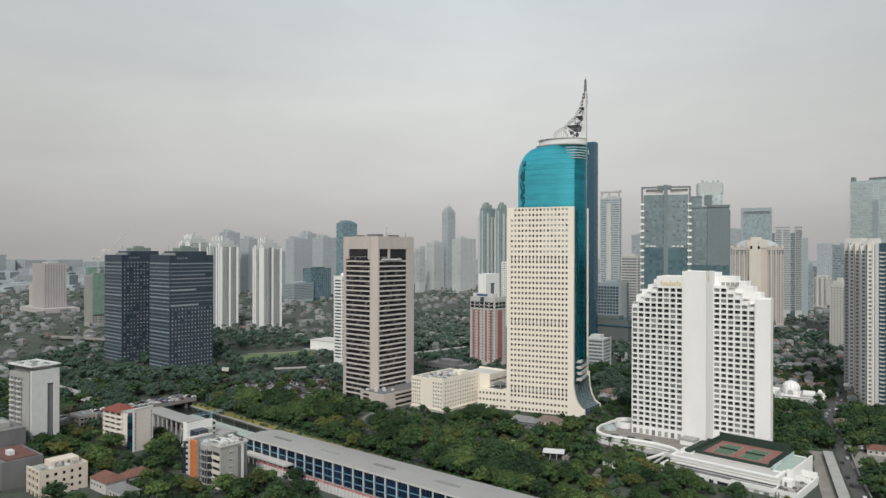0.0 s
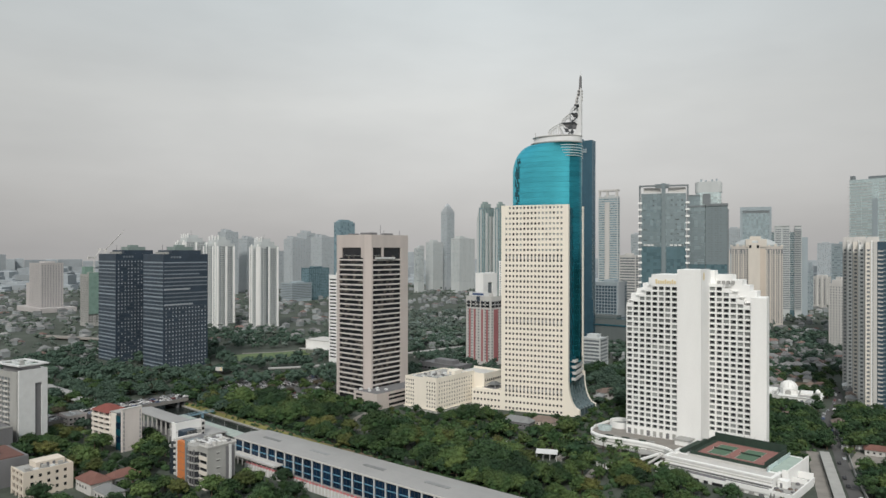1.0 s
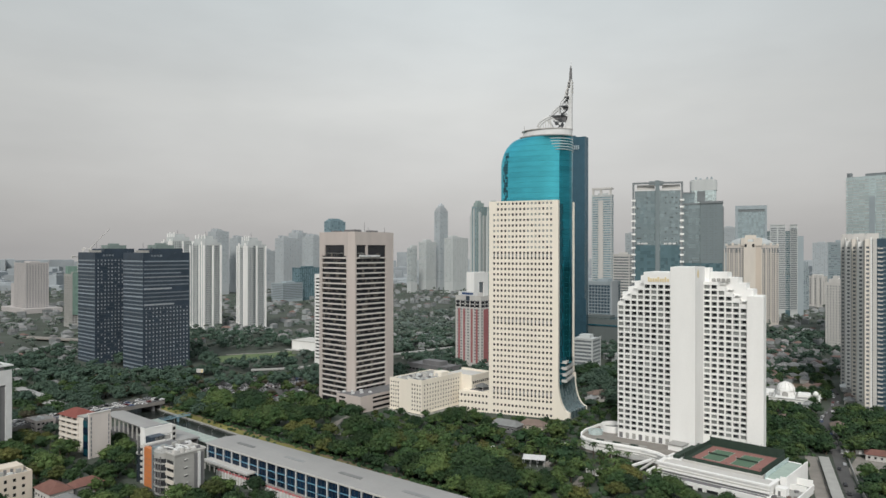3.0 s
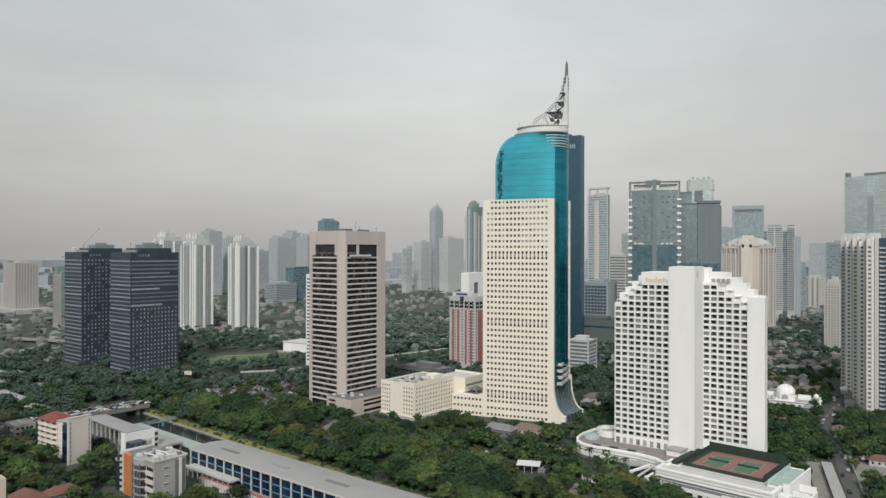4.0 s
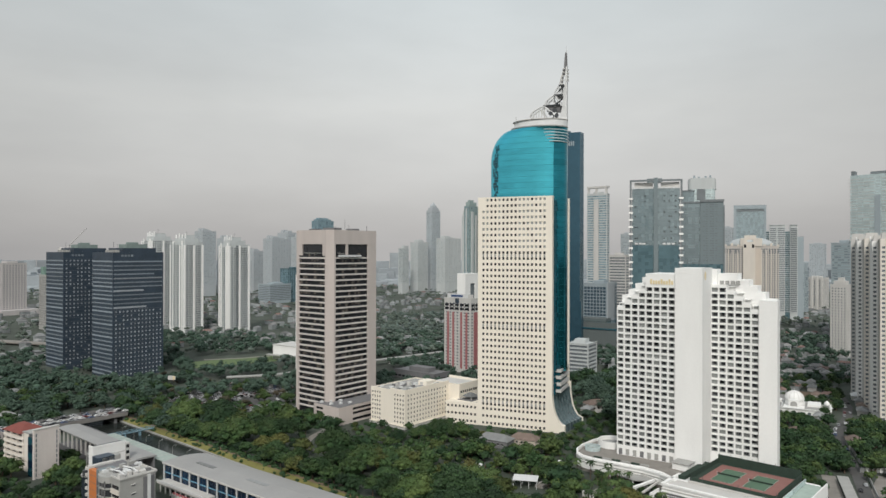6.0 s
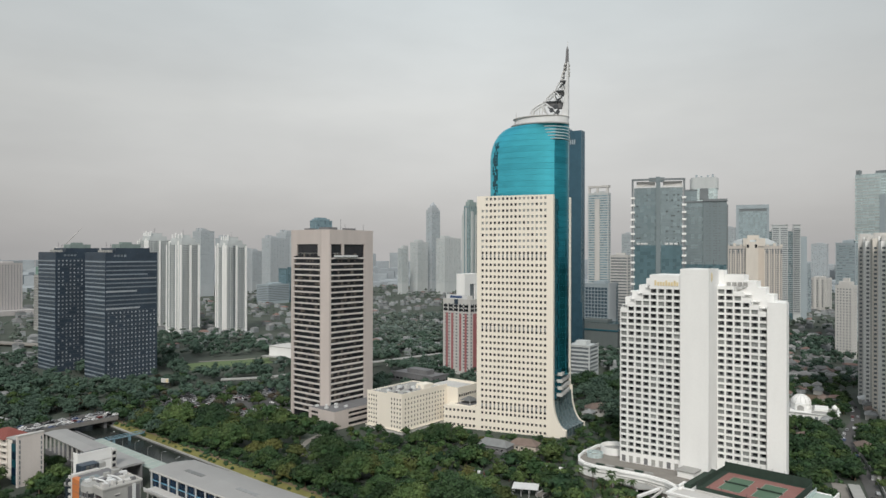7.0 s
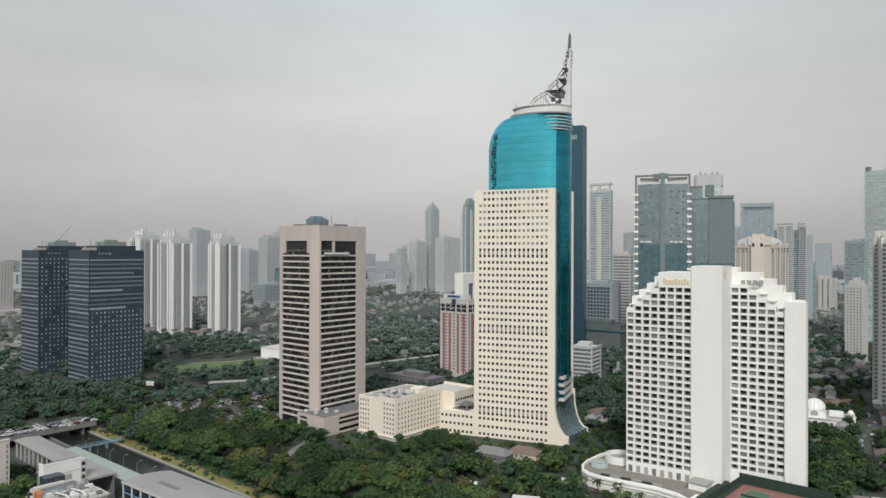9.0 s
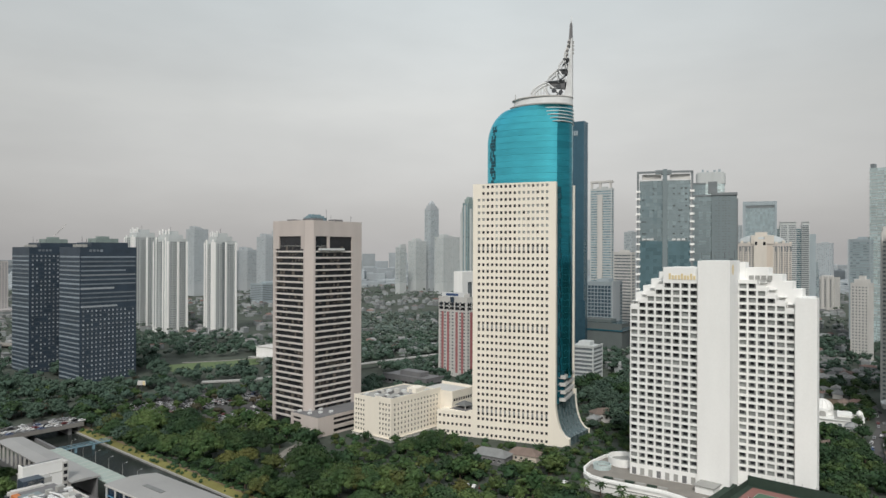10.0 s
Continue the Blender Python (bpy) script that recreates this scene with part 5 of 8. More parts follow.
def frame_tower():
    """Two glass facets that meet in a forward column, held in a dark frame with white ties."""
    t = thing("frame_tower", 277.9, 858, 0, -18, "grey glass tower held in a dark steel frame", "tower block")
    take(277.9, 858, -18, -34, 34, -6, 28)
    front = lambda x: -3.0 * (1 - abs(x) / 26.6)
    strip_ = lambda s_, x0, x1, e0, e1, z0, z1: s_.prism([(x0, front(x0) - e1), (x1, front(x1) - e1), (x1, front(x1) - e0), (x0, front(x0) - e0)], z0, z1)
    part("glass_body", Shape().prism([(-26.6, 0), (0, -3), (26.6, 0), (26.6, 24), (-26.6, 24)], -1, 196), GLASS_GREY, t)
    lines, gaps = Shape(), Shape()
    for k in range(46):
        for x0, x1 in ((-26.5, -2.6), (2.6, 26.5)):
            strip_(lines, x0, x1, 0.01, 0.12, 10 + 4.05 * k, 10.35 + 4.05 * k)
    for k in range(6):
        for x0 in (-26.4, 2.7):
            strip_(lines, x0 + 4.7 * k, x0 + 4.7 * k + 0.16, 0.02, 0.14, 10, 195)
    joined("glazing_grid", lines, GREY_DIM, t, "thin grey floor lines and mullions")
    rng_ = random.Random(77)
    for k in range(12):
        z = 120 + 6.1 * k + rng_.uniform(-1, 1)
        for x in (-24, -21.5, -13, 8.5, 14, 16.2, 21):
            if rng_.random() < 0.45:
                strip_(gaps, x, x + 1.9, 0.13, 0.2, z, z + 1.2)
    joined("window_dash", gaps, PANE, t, "short dark open windows")
    for x0, x1 in ((-26.9, -2.5), (2.5, 26.9)):
        part("roof_edge", strip_(Shape(), x0, x1, -1.2, 0.5, 196, 197.6), STEEL, t, "white roof edge")
        # the dark reflection of lower buildings is an overlay in darker glass
        part("lower_glazing", strip_(Shape(), x0 + 0.6, x1 - 0.2, 0.16, 0.4, 8, 130), GLASS_BLUE, t, "lower glazing coloured dark as a city reflection")
        part("penthouse", Shape().box(x0 + 3, x1 - 1, 1.5, 18, 196, 203.4), CONC_PALE, t)
    for x in (-23.5, -19, -15, 7.5, 12.5, 17.5):
        part("belt_panel", strip_(Shape(), x, x + 3.6, 0.4, 0.9, 131, 133), STEEL, t)
    part("centre_column", Shape().box(-2.4, 2.4, -4.6, -1.5, -1, 208.4), GREY_DIM, t)
    part("lift_head", Shape().box(-10, 7, 3, 12, 203.4, 208.2), GREY_DIM, t)
    for sx in (-1, 1):
        a, b = sorted((sx * 27.2, sx * 29.3))
        part("frame_column", Shape().box(a, b, -1.9, 0.3, -1, 206.4), FRAME_GREY, t)
        beam = [(sx * 29.3, -2.0), (sx * 2.4, -4.5), (sx * 2.4, -2.7), (sx * 29.3, -0.2)]
        part("frame_beam", Shape().prism(beam if sx < 0 else beam[::-1], 204.3, 206.5), FRAME_GREY, t)
        a, b = sorted((sx * 27.8, sx * 29.2))
        part("frame_beam", Shape().box(a, b, 0.35, 24, 204.4, 206.3), FRAME_GREY, t)
        tie = Shape().box(-2.4, 2.4, -2.7, -0.05, -1.15, 1.15).mesh("frame_tie", WHITE)
        for k in range(20):
            part("frame_tie", tie, None, t, m=pose(sx * 28.0, 0, 184.5 - 8.25 * k))


frame_tower()


def stepped_glass_tower():
    t = thing("stepped_glass_tower", 341, 880, 0, -20, "grey glass tower with a dark cornice and stepped top", "tower block")
    take(341, 880, -20, -26, 26, -4, 20)
    part("west_block", Shape().box(-23.5, -2.6, 0, 17, -1, 181), GLASS_GREY, t)
    part("east_block", Shape().box(-2.5, 23.5, -1.4, 17, -1, 182), GREY_DIM, t)
    part("cornice", Shape().box(-24, -2.6, -0.7, 10, 181, 183).box(-2.5, 24.2, -2.4, 12, 182.02, 185), FRAME_GREY, t, "dark cornice")
    part("corner_fin", Shape().box(23.6, 24.8, -2.0, 0.4, -1, 178), FRAME_GREY, t)
    part("upper_block", Shape().box(-23, -9, 4, 15, 183, 195.5), GLASS_GREY, t)
    part("roof_edge", Shape().box(-23.6, -8.6, 3.5, 15.4, 195.5, 197), FRAME_GREY, t)
    part("plant_room", Shape().box(-6, 3.5, 2, 12, 183, 196), FRAME_GREY, t).matrix_local = pose(0, 0, 2.02)
    dash = Shape()
    for k in range(24):
        z = 112 + 2.9 * k
        for x0, on in ((-20, k % 3 == 0), (1, k % 2 == 0), (4, True), (8.5, k % 4 != 1), (11, True), (14.5, k % 3 != 0)):
            if on:
                y = 0 if x0 < -2 else -1.4
                dash.box(x0, x0 + 1.9, y - 0.12, y - 0.01, z, z + 1.0)
    joined("window_dash", dash, WIN_GREY, t, "rows of short dark windows")
    lines = Shape()
    for k in range(40):
        lines.box(-23.4, -2.7, -0.14, -0.01, 14 + 4.1 * k, 14.4 + 4.1 * k).box(15, 23.4, -1.52, -1.41, 14 + 4.1 * k, 14.4 + 4.1 * k)
    joined("floor_line", lines, FRAME_GREY, t, "thin grey floor lines")
    # darker overlay: the reflected low city is put into its colour
    part("lower_glazing", Shape().box(-23.2, -3, -0.5, -0.16, 20, 108).box(-2.2, 23.2, -1.9, -1.55, 20, 108), GLASS_BLUE, t, "lower glazing coloured dark as a city reflection")


stepped_glass_tower()


def rounded_top_tower():
    t = thing("rounded_top_tower", 446, 1150, 0, -22, "pale glass tower with a notched rounded crown", "tower block")
    take(446, 1150, -22, -24, 24, -2, 34)
    def plan_(hw, r=7.0):
        pts = []
        for cx, cy, a0 in ((hw - r, 30 - r, 0), (-hw + r, 30 - r, 90), (-hw + r, r, 180), (hw - r, r, 270)):
            pts += [(cx + r * math.cos(radians(a0 + 22.5 * q)), cy + r * math.sin(radians(a0 + 22.5 * q))) for q in range(5)]
        return pts
    part("glass_body", Shape().prism(plan_(20.0), -1, 222), GLASS_SEA, t)
    part("crown", Shape().prism(plan_(21.2), 222, 238), COOL_WHITE, t, "pale notched crown")
    part("crown_rim", Shape().prism(plan_(19.5), 238, 240), COOL_WHITE, t)
    for x in (-13, -6, 4, 11):
        part("roof_fin", Shape().box(x, x + 3.2, 4, 9, 240, 242.5 + (x % 3)), GREY_BLUE, t)
    lines = Shape()
    for k in range(46):
        lines.prism(plan_(20.12), 20 + 4.3 * k, 20.6 + 4.3 * k)
    joined("floor_line", lines, COOL_WHITE, t, "pale floor lines")


rounded_top_tower()


def framed_glass_tower():
    t = thing("framed_glass_tower", 593, 1300, 0, -25, "grey-blue glass tower with a paler frame", "tower block")
    take(593, 1300, -25, -31, 31, -3, 24)
    part("glass_body", Shape().box(-23.5, 23.5, 0, 20, -1, 200), GLASS_PALE, t)
    part("side_frame", Shape().prism([(-27.5, -1.2), (-23, -1.2), (-23, 20), (-27.5, 20)], -1, 200), GREY_BLUE, t)
    part("side_frame", Shape().prism([(23, -1.2), (26.5, -1.2), (26.5, 20), (23, 20)], -1, 200), GREY_BLUE, t)
    part("roof_frame", Shape().box(-27.5, 26.5, -1.3, 20, 200.02, 207), GREY_BLUE, t)
    part("slot", Shape().box(-22.5, 22.5, -0.3, -0.02, 195.5, 199.5), FRAME_GREY, t, "dark slot under the roof frame")
    lines = Shape()
    for k in range(46):
        lines.box(-22.9, 22.9, -0.12, -0.01, 14 + 4.0 * k, 14.5 + 4.0 * k)
    joined("floor_line", lines, GREY_BLUE, t, "thin grey floor lines")


framed_glass_tower()
t = tower("distant_tower", grey, 647.3, 1500, -43, 29, 14, 172, 6, 3, 4, 2.8, 1.8, GREY_FAR, GLASS_PALE, "distant tower blocks", base=30)

t = tower("domed_apartment_tower", "warm beige apartment tower with a flat domed roof", 562, 1134, -25, 78, 33, 131, 21, 8, 3.3, 2.2, 1.8, DUN, WIN_GREY, deep=0.4)
for k in range(12):
    if k not in (4, 5, 6, 7):
        part("bay_pier", Shape().box(-81.5 + 7.0 * k, -80.2 + 7.0 * k, -0.9, -0.02, -1, 126), TAN, t)
part("stair_bay", Shape().box(-52, -34, -2.6, -0.1, -1, 138), TAN, t, "blank tan stair bay")
# no slot is cut; its shade is put into the strip's colour
part("bay_slot", Shape().box(-33.9, -25.5, -0.6, -0.02, -1, 128), BEIGE, t, "beige strip drawn as a shaded slot beside the bay")
for x, z in ((-50.5, 129), (-39, 129)):
    part("bay_window", Shape().box(x, x + 3.4, -2.9, -2.62, z, z + 5.2), PANE, t)
dome = [[(-41 + 35 * math.cos(k * 0.314) * math.cos(2 * math.pi * q / 28), 15 + 16 * math.cos(k * 0.314) * math.sin(2 * math.pi * q / 28), 131.2 + 15 * math.sin(k * 0.314)) for q in range(28)] for k in range(5)]
part("flat_dome", Shape().rings(dome), SKY_ROOF, t, "grey flat dome", smooth=True)
for x0, x1, z in ((-56, -46, 144), (-37, -24, 144), (-50, -33, 149)):
    part("dome_block", Shape().box(x0, x1, -1.5 if z < 146 else 4, 16, 131.2, z), TAN, t)
for k in range(9):
    part("dome_dormer", Shape().box(-80 + 9.6 * k, -76.4 + 9.6 * k, 0.6, 5, 131.2, 134.2 + (2 if k % 2 else 0)), TAN, t)
arch = Shape()
for k in range(20):
    x0 = -80 + 4.1 * k
    if not -58 < x0 < -26:
        arch.box(x0, x0 + 1.9, -0.35, -0.02, 120, 127.5)
joined("arcade", arch, WIN_GREY, t, "dark top-floor arcade openings")


def balcony_tower():
    """A cluster of white balcony stacks with bluish glass between them."""
    t = thing("balcony_tower", 640, 1300, 0, -25, "pale apartment tower with white balcony stacks", "tower block")
    take(640, 1300, -25, -50, 50, -4, 32)
    for x0, x1, top, mat in ((-47, -30, 172, COOL_WHITE), (-30, -11, 160, GLASS_BLUE), (-11, 15, 167, COOL_WHITE), (15, 23, 160, GLASS_BLUE), (23, 35, 167, COOL_WHITE), (35, 45, 150, GREY_BLUE)):
        part("tower_bay", Shape().box(x0 + 0.02, x1 - 0.02, 0 if mat is COOL_WHITE else 2.0, 30, -1, top), mat, t)
        if mat is COOL_WHITE:
            part("roof_frame", Shape().box(x0 + 1, x1 - 1, 0.5, 20, top, top + 3.5), mat, t)
            part("roof_slab", Shape().box(x0 - 0.4, x1 + 0.4, -0.8, 21, top + 3.5, top + 4.6), COOL_WHITE, t)
    bal, gl = Shape(), Shape()
    for k in range(44):
        z = 14 + 3.45 * k
        for x0, x1 in ((-46, -31), (-9.5, 0.5), (3, 14), (24, 34)):
            gl.box(x0, x1, -0.12, -0.01, z + 1.3, z + 2.9)
        for x0, x1 in ((-29.8, -11.2), (15.2, 22.8)):
            bal.box(x0, x1, 0.9, 1.98, z, z + 1.0)
        for x0, x1 in ((-46.6, -30.4), (23.4, 34.6)):
            bal.box(x0, x1, -1.2, -0.02, z, z + 1.0)
    joined("balcony_band", bal, COOL_WHITE, t, "white balcony bands")
    joined("window_band", gl, WIN_GREY, t, "grey window bands")


balcony_tower()
t = tower("grey_slab_building", "grey banded slab building", 774.7, 1450, -48, 24, 19, 84, 1, 1, 3.6, 2, 1.8, GREY_BLUE, GLASS_PALE)
top_blocks(t, GREY_BLUE, (-16, 0, 0, 14, 84, 100))
t = tower("white_finned_block", "pale apartment block with vertical fins", 842.1, 1500, -49, 38, 29, 67, 7, 6, 3.4, 2.6, 2.0, CONC_PALE, WIN_GREY)
for k in range(4):
    part("fin", Shape().box(-36 + 10 * k, -32.5 + 10 * k, -2, 0, -1, 70), CONC_PALE, t)
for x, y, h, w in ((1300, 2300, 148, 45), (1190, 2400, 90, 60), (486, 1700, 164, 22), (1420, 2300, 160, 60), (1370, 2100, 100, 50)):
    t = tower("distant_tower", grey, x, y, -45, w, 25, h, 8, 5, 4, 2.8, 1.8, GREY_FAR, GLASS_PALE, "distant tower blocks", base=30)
t = tower("rear_grey_tower", "grey banded tower behind the beige apartments", 563, 950, -51, 24, 30, 134, 1, 6, 3.6, 3, 1.8, GREY_BLUE, GLASS_PALE)
t = tower("slim_white_tower", "slim white apartment tower with a stepped crown", 497.5, 850, -50, 18, 16, 84, 5, 4, 3.3, 1.6, 1.6, CONC_PALE, WIN_GREY)
top_blocks(t, CONC_PALE, (-15, -2, 2, 12, 84, 89), (-11, -5, 4, 9, 89, 93))
t = tower("tall_glass_tower", "very tall pale green glass tower with dark roof plant", 611.0, 902, -54, 72, 46, 222, 10, 7, 4.2, 6.0, 3.0, GLASS_SEA, GLASS_SEA, deep=0.15)
top_blocks(t, FRAME_GREY, (-72, -68, 2, 10, 222, 229), (-50, -16, 5, 30, 222, 227))
lines = Shape()
for k in range(43):
    z = 41 + 4.2 * k
    lines.box(-74.6, -43.2, -0.35, -0.03, z, z + 0.6).box(-34.8, -0.6, -0.35, -0.03, z, z + 0.6)
joined("floor_band", lines, CONC_PALE, t, "pale floor bands")
part("recessed_bay", Shape().box(-43, -36, -0.6, -0.02, 40, 196), GREY_BLUE, t)
t = tower("grid_block", "grey gridded office block", 246.2, 960, -34, 32, 40, 80, 7, 9, 4.4, 3.6, 3.3, GREY_BLUE, DEEP_BLUE)
part("blank_wall", Shape().box(0.1, 1.2, 1, 28, -1, 82), GREY_FAR, t)
t = tower("banded_block", "white and grey banded low office block", 171.6, 735, -33, 24, 25, 31, 1, 1, 3.8, 2, 2.2, COOL_WHITE, WIN_GREY, base=4)
t = tower("small_striped_tower", "beige tower with dark strip windows", 296.9, 1050, -36, 26, 15, 117, 1, 1, 4.2, 2, 2.0, CONC_PALE, WIN_GREY)
t = tower("dark_glass_podium", "dark grey-green podium block", 242.7, 900, -35, 70, 40, 34, 1, 1, 34, 3, 0.6, PODIUM_GREY, FRAME_GREY)
part("glass_roof", Shape().rings([[(-71, -1, 26), (1, -1, 26), (1, 40, 26), (-71, 40, 26)], [(-69, 5, 34.6), (-1, 5, 34.6), (-1, 40, 34.6), (-69, 40, 34.6)]]), DEEP_TEAL, t, "dark sloping glazed roof edge")


def corner_apartments():
    """Pale apartment row along the road; it steps back in bays, each with its column of windows."""
    t = thing("beige_apartments", 337, 537, 0, -32.0, "pale beige stepped apartment tower with columns of small windows", "tower block")
    take(337, 537, -32, -30, 60, -4, 165)
    H = 131.0
    rows = [6 + 3.25 * k for k in range(38)]
    for k in range(5):
        y0, y1, x0, x1 = 26.0 * k, 26.0 * k + 30, -4.7 * k - 4.7, -4.7 * k
        h = H + (1.5, 0, 2.5, 1, 3, 1.5)[k]
        s = Shape()
        s.skin(lambda u, v, z: (x0 + u, y0 + v, z), 4.7, -1, h, [1.9], rows, 1.9, 1.6, 0.25)
        s.skin(lambda u, v, z: (x0 + v, y1 - u, z), y1 - y0, -1, h, [y1 - y0 - 5.5, y1 - y0 - 18], rows, 2.6, 1.5, 0.25)
        s.poly((x0, y0, h), (20, y0, h), (20, y1, h), (x0, y1, h)).poly((x0, y1, -1), (x0, y1, h), (20, y1, h), (20, y1, -1))
        part("wall", s, (PALE_BEIGE, WHITE, PALE_BEIGE, WHITE, CONC_PALE, PALE_BEIGE)[k], t)
        part("glazing", Shape().box(x0 + 0.25, x1 + 3, y0 + 0.25, y1 - 0.3, -0.8, h - 0.4), WIN_GREY, t)
        part("pier", Shape().box(x1 - 1.1, x1 - 0.05, y0 - 0.9, y0 - 0.01, -1, h + 1.5), CONC_PALE if k % 2 else WHITE, t)
        part("roof_room", Shape().box(x0 + 1, x0 + 9, y0 + 6, y1 - 8, h, h + 4.5), CONC_PALE, t)
        for q in range(4):
            part("pergola_post", Shape().box(x0 + 0.1 + 1.4 * q, x0 + 0.5 + 1.4 * q, y0 + 0.3, y0 + 0.7, h, h + 3.2), CONC_PALE, t)
        part("pergola_beam", Shape().box(x0, x1 + 0.2, y0 + 0.2, y0 + 0.8, h + 3.2, h + 3.7), CONC_PALE, t)
    s = Shape()
    s.skin(lambda u, v, z: (u + 0.2, v - 0.3, z), 52, -1, H + 2, spread(52, 13, 2), rows, 1.7, 1.0, 0.28)
    part("front_wall", s, DEEP_BLUE, t, "deep blue end wall")
    part("front_blind", Shape().box(0.3, 51.9, -0.018, -0.004, 0, H + 1), SHUTTER, t)
    part("front_body", Shape().box(0.1, 52, 0.02, 150, -1, H + 1), BEIGE, t)
    for k in range(4):
        part("front_pier", Shape().box(0.4 + 15 * k, 3.0 + 15 * k, -0.9, -0.32, -1, H + 2), CONC_PALE, t)
    rail = Shape().box(-1.7, 1.7, -0.8, 0, -0.5, 0.5).mesh("balcony", CONC_PALE)
    for r in rows[::1]:
        part("balcony", rail, None, t, m=pose(5.2, -0.32, r - 0.6))
    pod = thing("apartment_podium", 337, 537, 0, -32.0, "beige car-park podium beneath the apartments", "podium")
    part("wall", Shape().box(-9, -4.75, 5, 25, -1, 5), CONC_PALE, pod)
    part("canopy", Shape().box(-10, -4.75, 4, 26, 5.02, 5.4), CONC, pod)


corner_apartments()


# ---- near buildings west of the canal ----
def left_hotel():
    t = thing("grey_tiled_tower", -261, 436, 0, -32, "grey tiled tower with a white end frame and dark recess", "tower block")
    take(-261, 436, -32, -34, 3, -3, 20)
    H = 50.0
    s = Shape().skin(lambda u, v, z: (u - 27, v, z), 27, -1, H - 2, spread(27, 6, 1), [4 + 3.3 * k for k in range(13)], 3.4, 1.9, 0.5)
    s.box(-27, -0.4, 0.52, 17, -1, H - 2)
    part("wall", s, CONC, t)
    for k in range(13):
        for q in range(2):
            part("balcony", Shape().box(-26 + 8.6 * q, -20.4 + 8.6 * q, -0.9, -0.02, 2.3 + 3.3 * k, 3.2 + 3.3 * k), CONC_PALE, t)
    part("glazing", Shape().box(-26.5, -0.6, 0.48, 0.51, 1, H - 4), WIN_GREY, t)
    part("stair_bay", Shape().box(-8.6, -0.45, -1.0, -0.05, -1, H - 1), CONC, t, "blank grey stair bay")
    part("end_frame", Shape().box(-0.38, 1.0, -0.3, 9.6, 4, H).box(-0.38, 1.0, 13.6, 17.3, 4, H).box(-0.38, 1.0, 9.6, 13.6, 41, H), STEEL, t, "white end frame")
    part("recess", Shape().box(-0.36, 0.3, 9.6, 13.6, 4, 41), CONC_DARK, t, "strip coloured dark along the recess")
    part("base", Shape().box(-26, 0.2, 0.6, 16, -1, 4), CONC, t)
    for x0, x1, y0, y1 in ((-27.6, 1.6, -0.8, 1.0), (-27.6, 1.6, 16.0, 17.9), (-27.6, -25.6, 1.02, 15.98), (-0.4, 1.6, 1.02, 15.98), (-14, -12.6, 1.02, 15.98)):
        part("roof_frame", Shape().box(x0, x1, y0, y1, H + 2.4, H + 3.3), STEEL, t, "white open roof frame")
    part("roof_room", Shape().box(-24, -2, 2, 14, H - 2, H + 2.2), CONC_DARK, t)
    part("roof_deck", Shape().box(-24.2, -1.8, 1.8, 14.2, H + 2.2, H + 2.35), CANOPY, t)
    for k in range(5):
        part("roof_unit", Shape().box(-22 + 4 * k, -20 + 4 * k, 3 + 2 * (k % 4), 5.4 + 2 * (k % 4), H + 2.35, H + 3.4 + 0.4 * (k % 3)), STEEL if k % 2 else CONC, t)


left_hotel()


def red_roof_block():
    t = thing("red_roofed_block", -194.2, 432.2, -2.5, -34, "beige block with curved balconies, blank wall and red roof", "building")
    t.scale = (1.02, 1.02, 1.02)
    take(-194.2, 432.2, -34, -48, 2, -2, 21)
    H = 22.5
    part("blank_wall", Shape().box(-1.4, 0, 0, 13, -1, 28.3), PALE_PINK, t, "blank pale pinkish wall")
    part("wall_cap", Shape().box(-1.6, 0.2, -0.2, 13.2, 28.3, 28.9), CONC_PALE, t)
    for y in (1.2, 11.8):
        slit = Shape().box(0.0, 0.08, y - 0.3, y + 0.3, -0.9, 0.9).mesh("slit_window", WIN_GREY)
        for k in range(10):
            part("slit_window", slit, None, t, m=pose(0, 0, 2.2 + 2.6 * k))
    for k in range(6):
        part("glazed_strip", Shape().box(-9.6, -1.45, 1.6, 12.5, -1 + 4.1 * k, 2.9 + 4.1 * k), DEEP_TEAL if k % 2 else BLUE_GLASS, t, "dark green glazed strip")
    part("stair_core", Shape().box(-9.4, -1.5, 2.0, 12.4, -1, H + 2.4), DARK_STEEL, t)
    part("stair_wall", Shape().box(-19.8, -9.65, 4.6, 15, -1, H + 1), PALE_BEIGE, t)
    part("body", Shape().box(-43.8, -19.85, 6.4, 18, -1, H), PALE_BEIGE, t)
    for k in range(7):
        z = 0.2 + 3.2 * k
        arc = [(-20.0, 6.35)] + [(-31.9 + 11.8 * math.cos(a), 6.3 - 3.4 * math.sin(a) - 0.5 * math.sin(3 * a)) for a in [math.pi * q / 16 for q in range(17)]] + [(-43.8, 6.35)]
        b = part("balcony", Shape().prism(arc[::-1], z, z + 1.15), PALE_BEIGE, t, "curved balcony")
        part("balcony_glazing", Shape().box(-43.2, -20.6, 5.7, 6.3, z + 1.15, z + 3.2), PANE, t)
        for q in range(4):
            part("balcony_pier", Shape().box(-42 + 6.6 * q, -41.2 + 6.6 * q, 4.6, 5.6, z + 1.15, z + 3.2), PALE_BEIGE, b)
    part("red_roof", Shape().rings([[(-43, 3.5, H), (-22.5, 3.5, H), (-22.5, 18.5, H), (-43, 18.5, H)], [(-36.5, 9.5, H + 3.4), (-29, 9.5, H + 3.4), (-29, 12.5, H + 3.4), (-36.5, 12.5, H + 3.4)]]), CLAY_RED, t, "red hipped roof")
    part("roof_deck", Shape().box(-21.4, -9.6, 4.4, 17, H + 1.01, H + 1.6), CONC, t)


red_roof_block()


